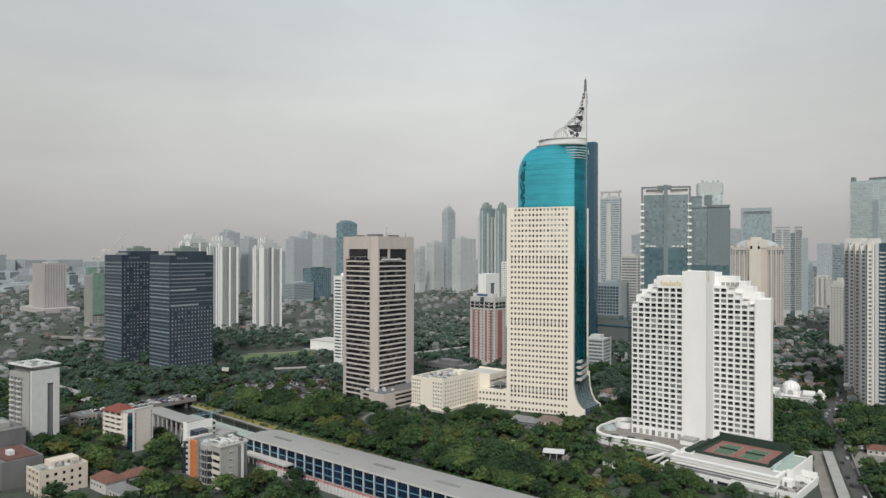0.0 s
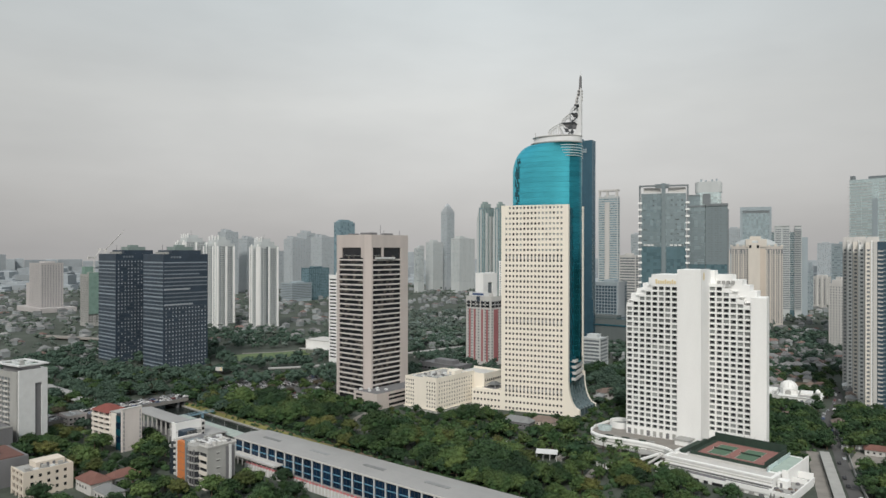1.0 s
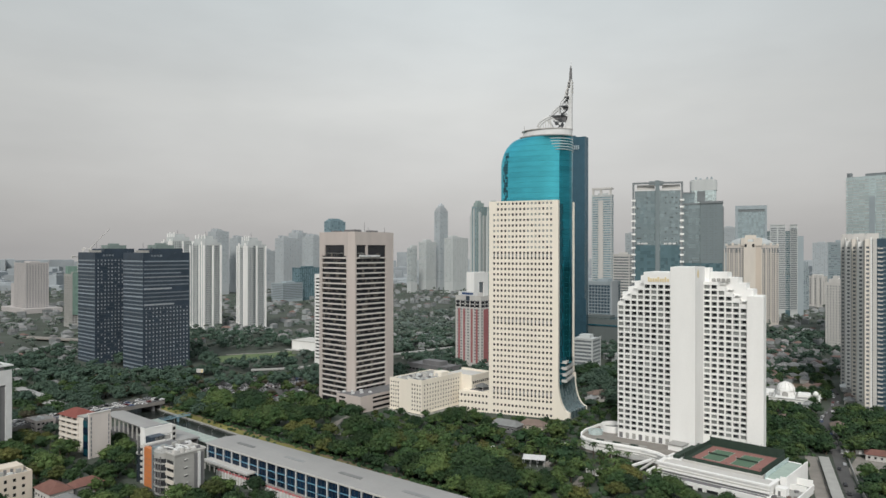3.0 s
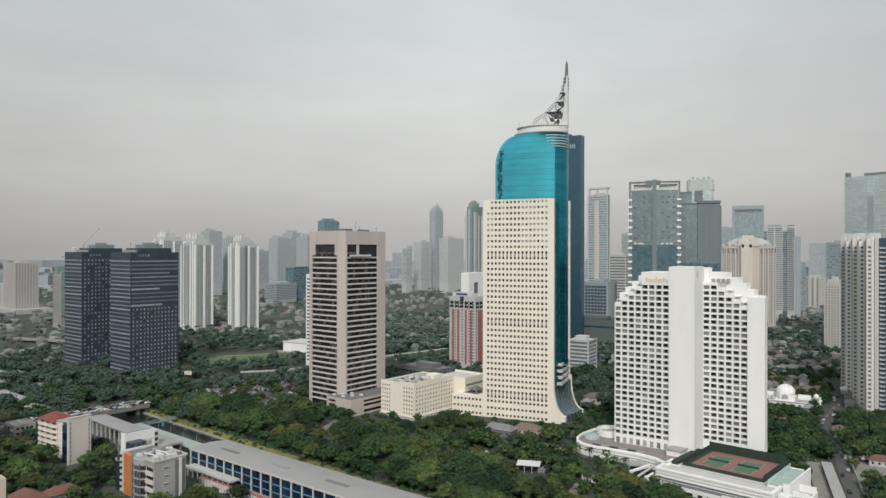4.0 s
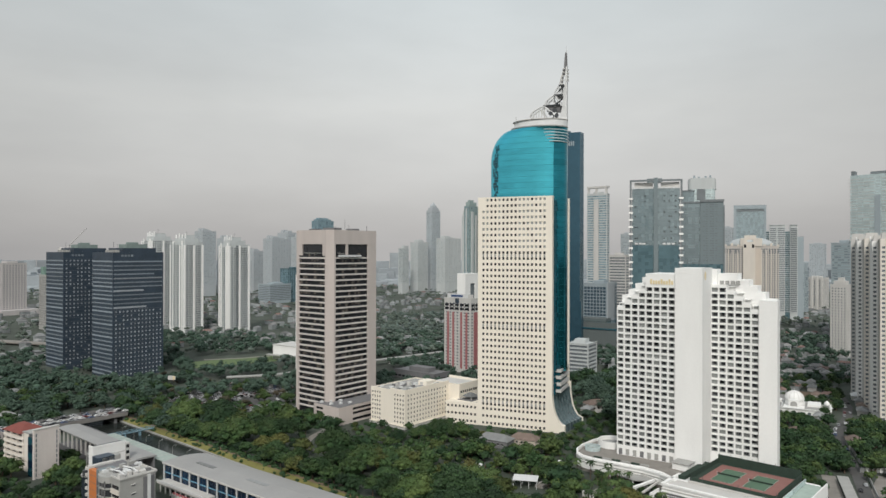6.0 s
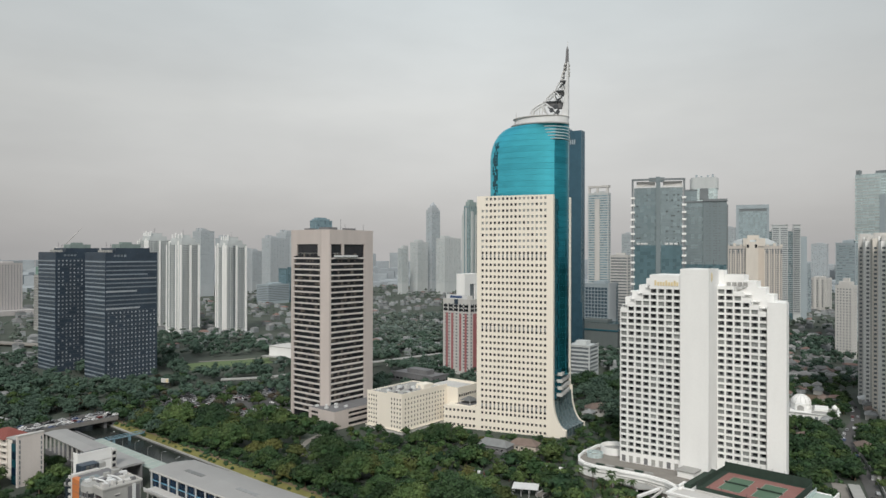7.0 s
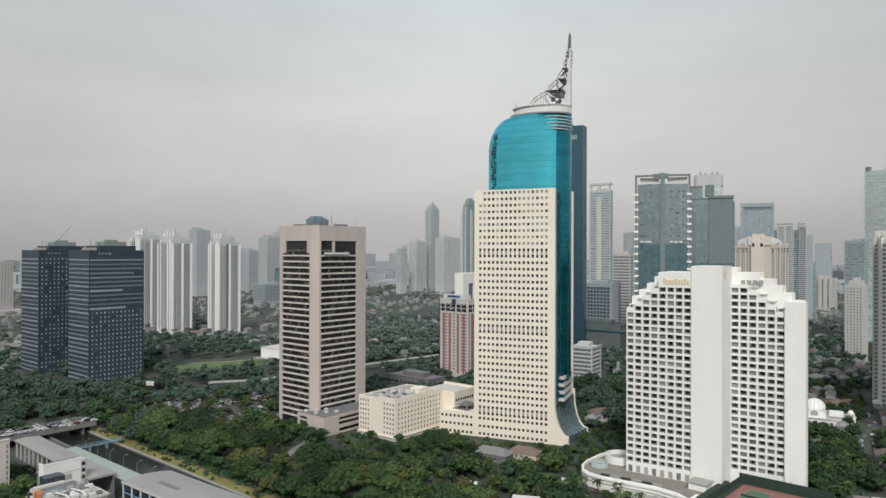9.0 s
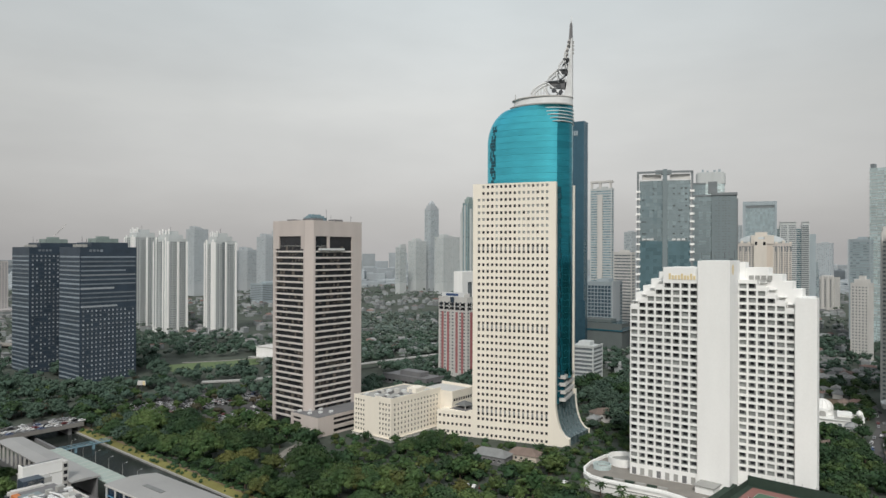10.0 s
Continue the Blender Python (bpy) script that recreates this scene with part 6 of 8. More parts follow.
def orange_block():
    t = thing("grey_orange_block", -117.9, 365, 0, -39.5, "grey rendered block with an orange strip and rounded window corner", "building")
    take(-117.9, 365, -39.5, -48, 4, -5, 22)
    H = 21.8
    part("wall", Shape().box(-8.0, 0, 0, 16.4, -1, H), CONC, t)
    part("rear_body", Shape().box(-34, -8.02, 4.0, 18, -1, H - 1.2), CONC_DARK, t)
    # east side: small louvred windows, two dark strips and a white fin
    for k in range(5):
        z = 2.2 + 3.9 * k
        part("small_window", Shape().box(0.0, 0.08, 5.2, 6.9, z + 0.3, z + 1.1), CONC_DARK, t)
        part("window_hood", Shape().box(0.0, 0.5, 5.0, 7.1, z + 1.15, z + 1.3), CONC_PALE, t)
    part("dark_strip", Shape().box(-0.1, 0.3, 10.6, 12.4, -1, H - 0.8), CONC_DARK, t)
    part("fin", Shape().box(-0.2, 1.0, 12.45, 13.7, -1, H), STEEL, t, "white vertical fin")
    part("dark_strip", Shape().box(-0.1, 0.3, 13.75, 15.8, -1, H - 0.8), CONC_DARK, t)
    # rounded front: storeys of dark glass between grey sills, beige bands on the corner
    def bow(r, x0=-18.4, x1=-7.9):
        cx, hw = (x0 + x1) / 2, (x1 - x0) / 2
        return [(x1, 4.2)] + [(cx + hw * math.cos(a), 0.6 - r * math.sin(a)) for a in [math.pi * q / 14 for q in range(15)]] + [(x0, 4.2)]
    part("bow_core", Shape().prism(bow(2.6)[::-1], -1, H - 1.0), PANE, t, "dark curved glazing")
    part("bow_cap", Shape().prism(bow(3.3)[::-1], H - 2.6, H + 0.2), CONC, t)
    for k in range(5):
        z = 1.4 + 3.9 * k
        sill = part("sill", Shape().prism(bow(3.1)[::-1], z - 0.7, z + 0.1), CONC, t)
        for q in range(4):
            part("mullion", Shape().box(-16.6 + 2.3 * q, -16.4 + 2.3 * q, -2.6, -1.9, z + 0.1, z + 3.2), CONC_DARK, sill)
        part("window", Shape().box(-7.0, -1.2, -0.08, 0.2, z + 0.5, z + 2.1), PANE, t)
        part("window_band", Shape().box(-7.6, -0.4, -0.7, -0.09, z - 1.6, z + 0.3), TAN, t, "beige window band")
    part("grey_pier", Shape().box(-23.6, -18.5, 0.6, 8, -1, H + 0.4), GREY_DIM, t, "grey blank pier")
    for k in range(6):
        part("ledge", Shape().box(-19.4, -18.3, -0.3, 0.58, 0.6 + 3.4 * k, 2.2 + 3.4 * k), CONC_PALE, t)
    part("orange_wall", Shape().box(-32.8, -23.7, 1.4, 12, -1, H - 1.5), ORANGE, t, "orange panelled wall")
    seam = Shape()
    for k in range(6):
        seam.box(-32.7, -23.8, 1.33, 1.39, 1.5 + 3.3 * k, 1.62 + 3.3 * k)
    part("panel_seam", seam, BROWN_TILE, t)
    part("pale_pier", Shape().box(-35.6, -32.9, 2.0, 14, -1, H - 0.5), CONC_PALE, t)
    for k in range(7):
        part("ledge", Shape().box(-37.0, -35.2, 1.4, 2.2, 0.6 + 3.1 * k, 1.9 + 3.1 * k), CONC_PALE, t)
    part("rear_wing", Shape().box(-43, -35.62, 6.5, 15, -1, H - 4.5), CONC_DARK, t, "dark grey rear wing")
    part("glass_turret", Shape().tube([(-41, 6, -1), (-41, 6, H - 7)], 4.2, 20), DEEP_GLASS, t, "dark round glazed turret")
    part("turret_rim", Shape().tube([(-41, 6, H - 7), (-41, 6, H - 6.2)], 4.4, 20), CONC, t)
    part("rear_top", Shape().box(-42, -36, 7, 15, H - 4.5, H + 1.5), BLACK, t)
    # roofs: parapet, tanks, ducts and the white plant house
    part("roof_slab", Shape().box(-19, 0.3, -0.3, 16.7, H + 0.01, H + 0.5), CONC, t)
    for x0, x1, y0, y1 in ((-8.0, 0.3, -0.3, 0.1), (-0.1, 0.3, 0.12, 16.7), (-19, 0.3, 16.72, 17.1)):
        part("roof_parapet", Shape().box(x0, x1, y0, y1, H + 0.5, H + 1.2), CONC_PALE, t)
    part("lean_to", Shape().box(-41, -36.0, 9, 18, H - 1, H + 1.2), CONC, t)
    rng_ = random.Random(15)
    for k in range(24):
        x, y = rng_.uniform(-17.5, -1.6), rng_.uniform(1.0, 15.4)
        w, d, h = rng_.uniform(0.5, 1.5), rng_.uniform(0.5, 1.6), rng_.uniform(0.6, 2.0)
        part("roof_unit", Shape().box(x - w, x + w, y - d, y + d, H + 0.5, H + 0.5 + h), (CONC_PALE, CONC, STEEL, CONC_DARK)[k % 4], t)
    for y in (3.0, 9.0):
        part("duct", Shape().tube([(-16, y, H + 1.4), (-9, y + 1.2, H + 1.6), (-3, y + 0.6, H + 1.4)], 0.4, 8), STEEL, t)
    for x, y in ((-40, 4.6), (-39, 2.4)):
        part("tank", Shape().tube([(x, y, H - 6.2), (x, y, H - 3.4)], 1.2, 12), DARK_STEEL, t)


orange_block()
t = thing("white_building", -153.7, 414.0, 0, -39.5, "white rendered narrow building with a dark flat roof", "building")
take(-153.7, 414.0, -39.5, -8, 2, -2, 20)
part("wall", Shape().box(-5.0, 0, 0, 16.5, -1, 22.0), WHITE, t)
part("parapet", Shape().box(-5.0, 0.1, -0.1, 0.3, 22.0, 22.9).box(-0.3, 0.1, 0.32, 16.6, 22.0, 22.9), WHITE, t)
part("roof_deck", Shape().box(-5.0, -0.32, 0.32, 16.5, 22.0, 22.1), CONC_DARK, t, "dark flat roof")
part("string_course", Shape().box(0.0, 0.15, 0.0, 16.5, 17.2, 17.6), CONC_PALE, t)
part("end_bay", Shape().box(-4.0, 0.3, 16.52, 19.0, -1, 21.4), CONC_PALE, t)
for k in range(4):
    part("window", Shape().box(0.31, 0.4, 16.9, 18.5, 9.5 + 3.1 * k, 11.2 + 3.1 * k), PANE, t)
part("canopy", Shape().box(-13.0, -5.02, 2.0, 12.0, 16.6, 17.0), CONC, t, "grey flat canopy")
for x, y in ((-12.5, 2.4), (-12.5, 11.6)):
    part("canopy_post", Shape().box(x - 0.15, x + 0.15, y - 0.15, y + 0.15, -1, 16.6), CONC, t)

t = thing("cream_block", -206, 351, -1.6, -39.5, "cream low block with rows of small dark windows", "building")
take(-206, 351, -39.5, -30, 3, -3, 27)
s = Shape().skin(lambda u, v, z: (-v, u, z), 24, -1, 15, spread(24, 5, 2), [1.2, 4.9, 8.6, 12.3], 1.5, 1.7, 0.3)
s.skin(lambda u, v, z: (u - 17, v, z), 17, -1, 15, spread(17, 3, 1), [2.5 + 3.8 * k for k in range(4)], 3.8, 2.6, 0.9)
s.box(-17, -0.32, 0.92, 24, -1, 14.4).box(-17, 0, 0, 24, -3, -1.01)
part("wall", s, YELLOW_CREAM, t)
part("glazing", Shape().box(-0.31, -0.28, 0.5, 23.5, 0, 14).box(-16.5, -0.5, 0.88, 0.91, 0, 14), PANE, t)
part("roof_parapet", Shape().box(-17, 0, 0.1, 0.5, 14.4, 15.4).box(-0.5, 0.02, 0.1, 24, 14.4, 15.4).box(-17, 0, 23.6, 24, 14.4, 15.4), YELLOW_CREAM, t)
part("roof_deck", Shape().box(-16.4, -0.6, 0.6, 23.5, 14.42, 14.5), CONC, t, "grey stained roof deck")
part("roof_house", Shape().box(-15, -6, 8, 22, 14.5, 17.4), YELLOW_CREAM, t)
for k in range(3):
    part("roof_house_door", Shape().box(-5.98, -5.9, 10 + 3 * k, 11.4 + 3 * k, 14.5, 16.6), CONC_DARK, t)
for k in range(5):
    part("roof_unit", Shape().box(-4.6, -2.6 - 0.2 * k, 2 + 4 * k, 4.2 + 4 * k, 14.5, 16.4 - (k % 2)), STEEL if k % 2 else CONC, t)
t = thing("dark_grey_block", -272, 412, 0, -39.5, "dark grey rendered block with roof clutter", "building")
take(-272, 412, -39.5, -42, 2, -2, 22)
part("wall", Shape().box(-40, 0, 0, 20, -1, 17), CONC_DARK, t)
part("roof_edge", Shape().box(-40.3, 0.3, -0.3, 0.4, 17, 18).box(-0.4, 0.3, 0.4, 20.3, 17, 18), CONC, t)
part("roof_room", Shape().box(-20, -8, 4, 14, 17, 20), CONC, t)
t = thing("dark_grey_block", -232, 362, 0, -39.5, "dark grey rendered block with a red roof deck", "building")
take(-232, 362, -39.5, -32, 2, -2, 22)
part("wall", Shape().box(-30, 0, 0, 20, -1, 15), CONC_DARK, t)
part("roof_deck", Shape().box(-29, -1, 2, 18, 15, 15.6), RED_TILE, t)
part("roof_unit", Shape().box(-14, -9, 6, 9, 15.6, 18), STEEL, t)


# ---- railway station along the canal ----
def station():
    t = thing("railway_station", -121.2, 422, 0, -38.6, "long railway station with a pale metal roof and blue glazing", "station")
    take(-121.2, 422, -38.6, -2, 260, -12, 24)
    L, RD = 250.0, 22.0
    prof = [(-0.4, 12.3), (-0.4, 12.9), (5, 13.7), (11, 14.1), (17, 13.7), (22.6, 12.9), (22.6, 12.3), (11, 13.4)]
    roof = Shape().rings([[(x + (0.15 * y if x < 1 else 0), y, z) for y, z in prof] for x in (-0.2, 60, 120, 180, L)])
    part("roof", roof, ROOF_METAL, t, "pale curved metal roof")
    seams = Shape()
    for k in range(2, int(L / 3)):
        x = 0.5 + 3 * k
        for (y0, z0), (y1, z1) in zip(prof[1:5], prof[2:6]):
            seams.poly((x, y0, z0 + 0.02), (x + 0.14, y0, z0 + 0.02), (x + 0.14, y1, z1 + 0.06), (x, y1, z1 + 0.06))
    joined("roof_seams", seams, ROOF_METAL, t)
    for x in (18, 60, 102, 144, 186):
        part("roof_vent", Shape().box(x, x + 15, 7.4, 9.8, 13.8, 14.12), TIN, t, "grey ridge vent")
    part("roof_gutter", Shape().box(-0.2, L, -0.7, -0.42, 12.2, 13.0), CONC_PALE, t)
    part("floor", Shape().box(0, L, 1.0, RD, -1, 5.2), CONC, t)
    part("plinth", Shape().box(0, L, -0.1, 0.9, -1, 0.9), CONC, t)
    for k in range(int(L / 7.8)):
        x = 1.0 + 7.8 * k
        part("mullion", Shape().box(x - 0.26, x + 0.26, -0.5, 0.15, 0.9, 12.4), STEEL, t)
        g = part("glazing", Shape().box(x + 0.28, x + 7.52, 0.6, 0.7, 1.0, 12.2), BLUE_GLASS, t)
        for u in (2.7, 5.1):
            part("glazing_bar", Shape().box(x + u - 0.06, x + u + 0.06, 0.5, 0.59, 1.0, 12.2), DARK_STEEL, g)
    part("transom", Shape().box(0, L, -0.25, -0.02, 7.9, 8.4), BLUE_BAR, t, "blue transom")
    part("lower_rail", Shape().box(0, L, -0.3, -0.02, 4.0, 4.4), BLUE_BAR, t)
    part("balcony", Shape().box(4, 46, -6, 0.18, 4.4, 5.2), CONC_PALE, t, "pale access deck")
    part("balcony_rail", Shape().box(4, 46, -6.1, -5.9, 5.2, 6.3), STEEL, t)
    for k in range(9):
        part("column", Shape().tube([(6 + 4.6 * k, -5, -1), (6 + 4.6 * k, -5, 4.4)], 0.4, 8), CONC_PALE, t)
    part("yard_wall", Shape().box(24, L, -9.4, -9.0, -1, 4.0), CONC_PALE, t)
    for k in range(40):
        x = 24 + 2.6 * k
        part("wall_pier", Shape().box(x, x + 0.7, -9.7, -8.9, -1, 4.2), STEEL, t)
        part("fence_panel", Shape().box(x + 0.72, x + 2.58, -9.3, -9.1, 4.01, 5.1), PINK, t, "faded red fence panel")
    # narrower roof toward the bridge
    w = thing("platform_shelter", -121.6, 422, 0, -41.5, "pale platform roof on dark columns", "shelter")
    part("roof", Shape().rings([[(x, y, z) for y, z in ((-9, 12.2), (-9, 12.8), (-3, 13.4), (4, 12.8), (4, 12.2))] for x in (-116, -56, -14)]), ROOF_METAL, w)
    part("floor", Shape().box(-116, -14, -8, 3, -1, 3.0), CONC_DARK, w)
    for k in range(16):
        part("column", Shape().box(-115.8 + 6.4 * k, -115.0 + 6.4 * k, -8, -7.2, 3, 12.2), CONC_PALE, w)
    part("rear_wall", Shape().box(-104, -14, 2.4, 2.8, 3, 12.2), CONC_DARK, w)
    take(-121.6, 422, -41.5, -108, 0, -14, 20)
    b = thing("glass_canopy", -121.6, 422, 0, -40.5, "pale grey-green sheet canopy", "canopy")
    part("canopy_roof", Shape().box(-84, 0, 4.4, 14, 10.2, 10.6), CANOPY, b)
    for k in range(14):
        part("canopy_rib", Shape().box(-84 + 6 * k, -83.8 + 6 * k, 4.4, 14, 10.6, 10.72), CONC_PALE, b)
    part("post", Shape().box(-78, -77.6, 13, 13.4, -1, 10.2), STEEL, b)
    part("post", Shape().box(-6, -5.6, 13, 13.4, -1, 10.2), STEEL, b)


station()


# ---- ground, canal, roads ----
ground = Shape()
N = 48
rings_ = [0, 150, 400, 800, 1400, 2200, 3200, 4900]
for a, b in zip(rings_[:-1], rings_[1:]):
    for q in range(N):
        p0, p1 = 2 * math.pi * q / N, 2 * math.pi * (q + 1) / N
        pts = [(a * math.cos(p0), a * math.sin(p0), 0), (b * math.cos(p0), b * math.sin(p0), 0), (b * math.cos(p1), b * math.sin(p1), 0), (a * math.cos(p1), a * math.sin(p1), 0)]
        ground.poly(*(pts if a else pts[:3]))
GROUND = surface("city_ground", (0.058, 0.070, 0.056), 0.95, 0.45, 45, 4.0, bump=0.2)
tagged(part("ground", ground, GROUND), "mixed earth, grass and paving of the city", "ground", kind="structure")

CANAL = (-121.6, 422, -41.5)
take(*CANAL, -200, 300, 19, 51)


def strip(name, mat, y0, y1, z0, z1, x0=-190, x1=270, label=""):
    ob = part(name, Shape().box(x0, x1, y0, y1, z0, z1), mat, m=pose(CANAL[0], CANAL[1], 0, 0, 0, CANAL[2]))
    return tagged(ob, label, name.replace("_", " "), kind="structure")


strip("canal_water", WATER, 23.0, 46.0, 0.02, 0.2, label="dark still canal water")
strip("canal_wall", CONC_DARK, 21.6, 23.0, 0, 2.0, label="dark grey concrete canal wall")
strip("canal_wall", CONC, 46.0, 46.8, 0, 1.1, label="grey concrete canal wall")
bank = part("canal_bank", Shape().rings([[(x, 46.8, 0), (x, 46.8, 1.0), (x, 50.5, 1.9), (x, 52.0, 1.9), (x, 53.0, 0)] for x in (-190, -60, 80, 270)]), LAWN, m=pose(CANAL[0], CANAL[1], 0, 0, 0, CANAL[2]))
tagged(bank, "yellow-green grass canal bank", "bank", kind="structure")
strip("bank_path", EARTH, 52.0, 55.0, 0.01, 1.8, label="worn brown path along the bank")
PIPE_BLUE = surface("faded_blue_pipe", (0.16, 0.27, 0.33), 0.6, 0.15, 3, 0.5)
pipe_shape = Shape().tube([(-106, 18, 3.2), (-106, 48, 3.2)], 0.45, 8).tube([(-107.8, 18, 4.6), (-107.8, 48, 4.6)], 0.16, 6).tube([(-104.4, 18, 4.6), (-104.4, 48, 4.6)], 0.16, 6)
for k in range(8):
    pipe_shape.tube([(-107.8, 19 + 3.6 * k, 4.6), (-106, 20.8 + 3.6 * k, 3.2), (-107.8, 22.6 + 3.6 * k, 4.6)], 0.1, 4)
for y in (28, 38):
    pipe_shape.box(-107.2, -104.8, y, y + 0.8, 0, 2.8)
pipe = part("pipe_bridge", pipe_shape, PIPE_BLUE, m=pose(CANAL[0], CANAL[1], 0, 0, 0, CANAL[2]))
tagged(pipe, "blue painted pipe bridge across the canal", "pipe bridge")

BRIDGE = (-222.0, 548.0, 50.0)


def road_bridge():
    t = thing("road_bridge", *BRIDGE[:2], 0, BRIDGE[2], "concrete road bridge over the canal", "bridge", kind="structure")
    part("deck", Shape().box(-150, 22, -9.98, 9.98, 5.2, 6.6), ASPHALT, t)
    for y in (-10.4, 10.0):
        part("parapet", Shape().box(-150, 22, y, y + 0.4, 4.6, 7.2), BRIDGE_GREY, t)
        part("guard_rail", Shape().box(-150, 22, y + 0.12, y + 0.28, 7.5, 7.7), CONC_DARK, t)
    part("median", Shape().box(-150, 22, -0.4, 0.4, 6.6, 7.3), CONC_PALE, t)
    for x in (-120, -80, -36, -14, 14, 20):
        part("pier", Shape().box(x - 1, x + 1, -9, 9, -1, 4.8), CONC_DARK, t)
    for k in range(6):
        part("line", Shape().box(-100 + 18 * k, -94 + 18 * k, 4.6, 4.85, 6.605, 6.615), CONC_PALE, t)
        part("line", Shape().box(-100 + 18 * k, -94 + 18 * k, -4.85, -4.6, 6.605, 6.615), CONC_PALE, t)


road_bridge()
take(*BRIDGE, -150, 22, -12, 12)


def ribbon(name, pts, width, mat, z, label, thick=0.15, keep=True, grow=1.0):
    s = Shape()
    loops = []
    for k, p in enumerate(pts):
        a, b = Vector(pts[max(k - 1, 0)]), Vector(pts[min(k + 1, len(pts) - 1)])
        d = (b - a).normalized()
        n = Vector((-d.y, d.x)) * width / 2
        p = Vector(p)
        loops.append([(p.x + n.x, p.y + n.y, z - thick), (p.x - n.x, p.y - n.y, z - thick), (p.x - n.x, p.y - n.y, z), (p.x + n.x, p.y + n.y, z)])
    s.rings(loops)
    for a, b in zip(pts[:-1], pts[1:]) if keep else ():
        d = Vector(b) - Vector(a)
        take(a[0], a[1], math.degrees(math.atan2(d.y, d.x)), 0, d.length, -width / 2 - grow, width / 2 + grow)
    return tagged(part(name, s, mat), label, name.split("_")[-1], kind="structure")


RIGHT_ROAD = [(198, 315), (215.2, 354), (234.6, 398), (252.6, 435), (267, 468), (281, 500), (296, 528), (325, 565), (348, 602), (374, 660), (391, 707)]
ribbon("road", RIGHT_ROAD, 6.6, ASPHALT, 0.16, "grey asphalt street between garden walls", grow=1.0)
take(198, 333, 65.4, 0, 106, -5, 4)
ribbon("driveway", [(190, 335), (199, 353), (237, 437)], 7.0, PAVING, 0.14, "brown-grey paved service drive beside the podium")
t = thing("covered_walkway", 0, 0, 0, 0, "long pale flat-roofed walkway between drive and street", "walkway")
part("roof", Shape().prism([(194, 334), (199, 332), (241.5, 426), (236.5, 428)], 2.6, 3.0), CONC, t)
for k in range(12):
    part("post", Shape().box(-0.2, 0.2, -0.2, 0.2, 0, 2.6), CONC, t, m=pose(196.8 + 3.6 * k, 335 + 7.9 * k, 0))
t = thing("street_wall", 0, 0, 0, 0, "grey garden wall along the street", "wall")
for (ax, ay), (bx_, by_) in zip(RIGHT_ROAD[:6], RIGHT_ROAD[1:7]):
    d = Vector((bx_ - ax, by_ - ay)).normalized()
    nn = Vector((d.y, -d.x))
    p, q = Vector((ax, ay)) + nn * 4.4 + d * 0.4, Vector((bx_, by_)) + nn * 4.4 - d * 0.4
    part("wall_run", Shape().prism([tuple(p), tuple(p + nn * 0.35), tuple(q + nn * 0.35), tuple(q)], -0.2, 2.2), CONC, t)
t = thing("garden_wall", 258, 442, 0, -4, "white garden wall with open panels", "wall")
for k in range(11):
    part("panel", Shape().box(2.6 * k, 2.6 * k + 2.2, -0.2, 0.2, 0, 2.6), WHITE, t)
    part("pier", Shape().box(2.6 * k + 2.2, 2.6 * k + 2.6, -0.3, 0.3, 0, 3.0), CONC, t)
ribbon("forecourt", [(82, 378), (92, 398), (108, 417), (124, 412)], 6.0, PAVING, 0.15, "grey paved forecourt drive before the hotel")
ribbon("yard", [(246, 398), (272, 430)], 20, PAVING, 0.13, "sandy paved yard beside the street")
ribbon("sandy_yard", [(322, 618), (346, 662)], 22, EARTH, 0.13, "bare sandy yard beside the street")
ribbon("garden_path", [(-53, 539), (-60, 520), (-62, 503), (-58, 489), (-45, 482)], 4.2, PAVING, 0.16, "pale paved garden path under the trees", grow=2.5)
ribbon("parking_bay", [(38, 454), (50, 450)], 6, ASPHALT, 0.15, "small asphalt parking bay among the trees", grow=0.0)
ribbon("parking_bay", [(80, 468), (98, 456)], 9, ASPHALT, 0.15, "small asphalt parking bay among the trees", grow=1.5)
ribbon("parking_lot", [(-138, 580), (-108, 640), (-116, 705)], 52, ASPHALT, 0.12, "paved car park under trees", keep=False)
ribbon("car_park", [(-186, 585), (-168, 690)], 44, ASPHALT, 0.14, "asphalt car park", keep=False)
ribbon("elevated_road", [(-172, 700), (-150, 706), (-130.5, 713), (-112, 728), (-100, 745), (-29, 810), (30, 860)], 6.5, CONC, 6.4, "pale elevated ring road", 1.0, grow=11)
for k, (x, y) in enumerate(((-168, 701), (-150, 706), (-131, 713), (-112, 728), (-100, 745), (-76, 767), (-52, 789), (-29, 810))):
    tagged(part("road_pier", Shape().box(-0.7, 0.7, -1.6, 1.6, 0, 5.4), CONC, m=pose(x, y, 0, 0, 0, 30 if k > 3 else 70)), "concrete pier under the elevated road", "pier", kind="structure")
ribbon("sports_field", [(-240, 800), (-160, 852)], 44, FIELD, 0.2, "mown green sports field", grow=22)
ribbon("track", [(-238, 836), (-196, 850), (-150, 880)], 5, PAVING, 0.24, "pale track beside the field")
ribbon("far_road", [(-560, 975), (-500, 955), (-440, 935), (-370, 912)], 16, PAVING, 4.0, "sandy elevated road", 1.5)

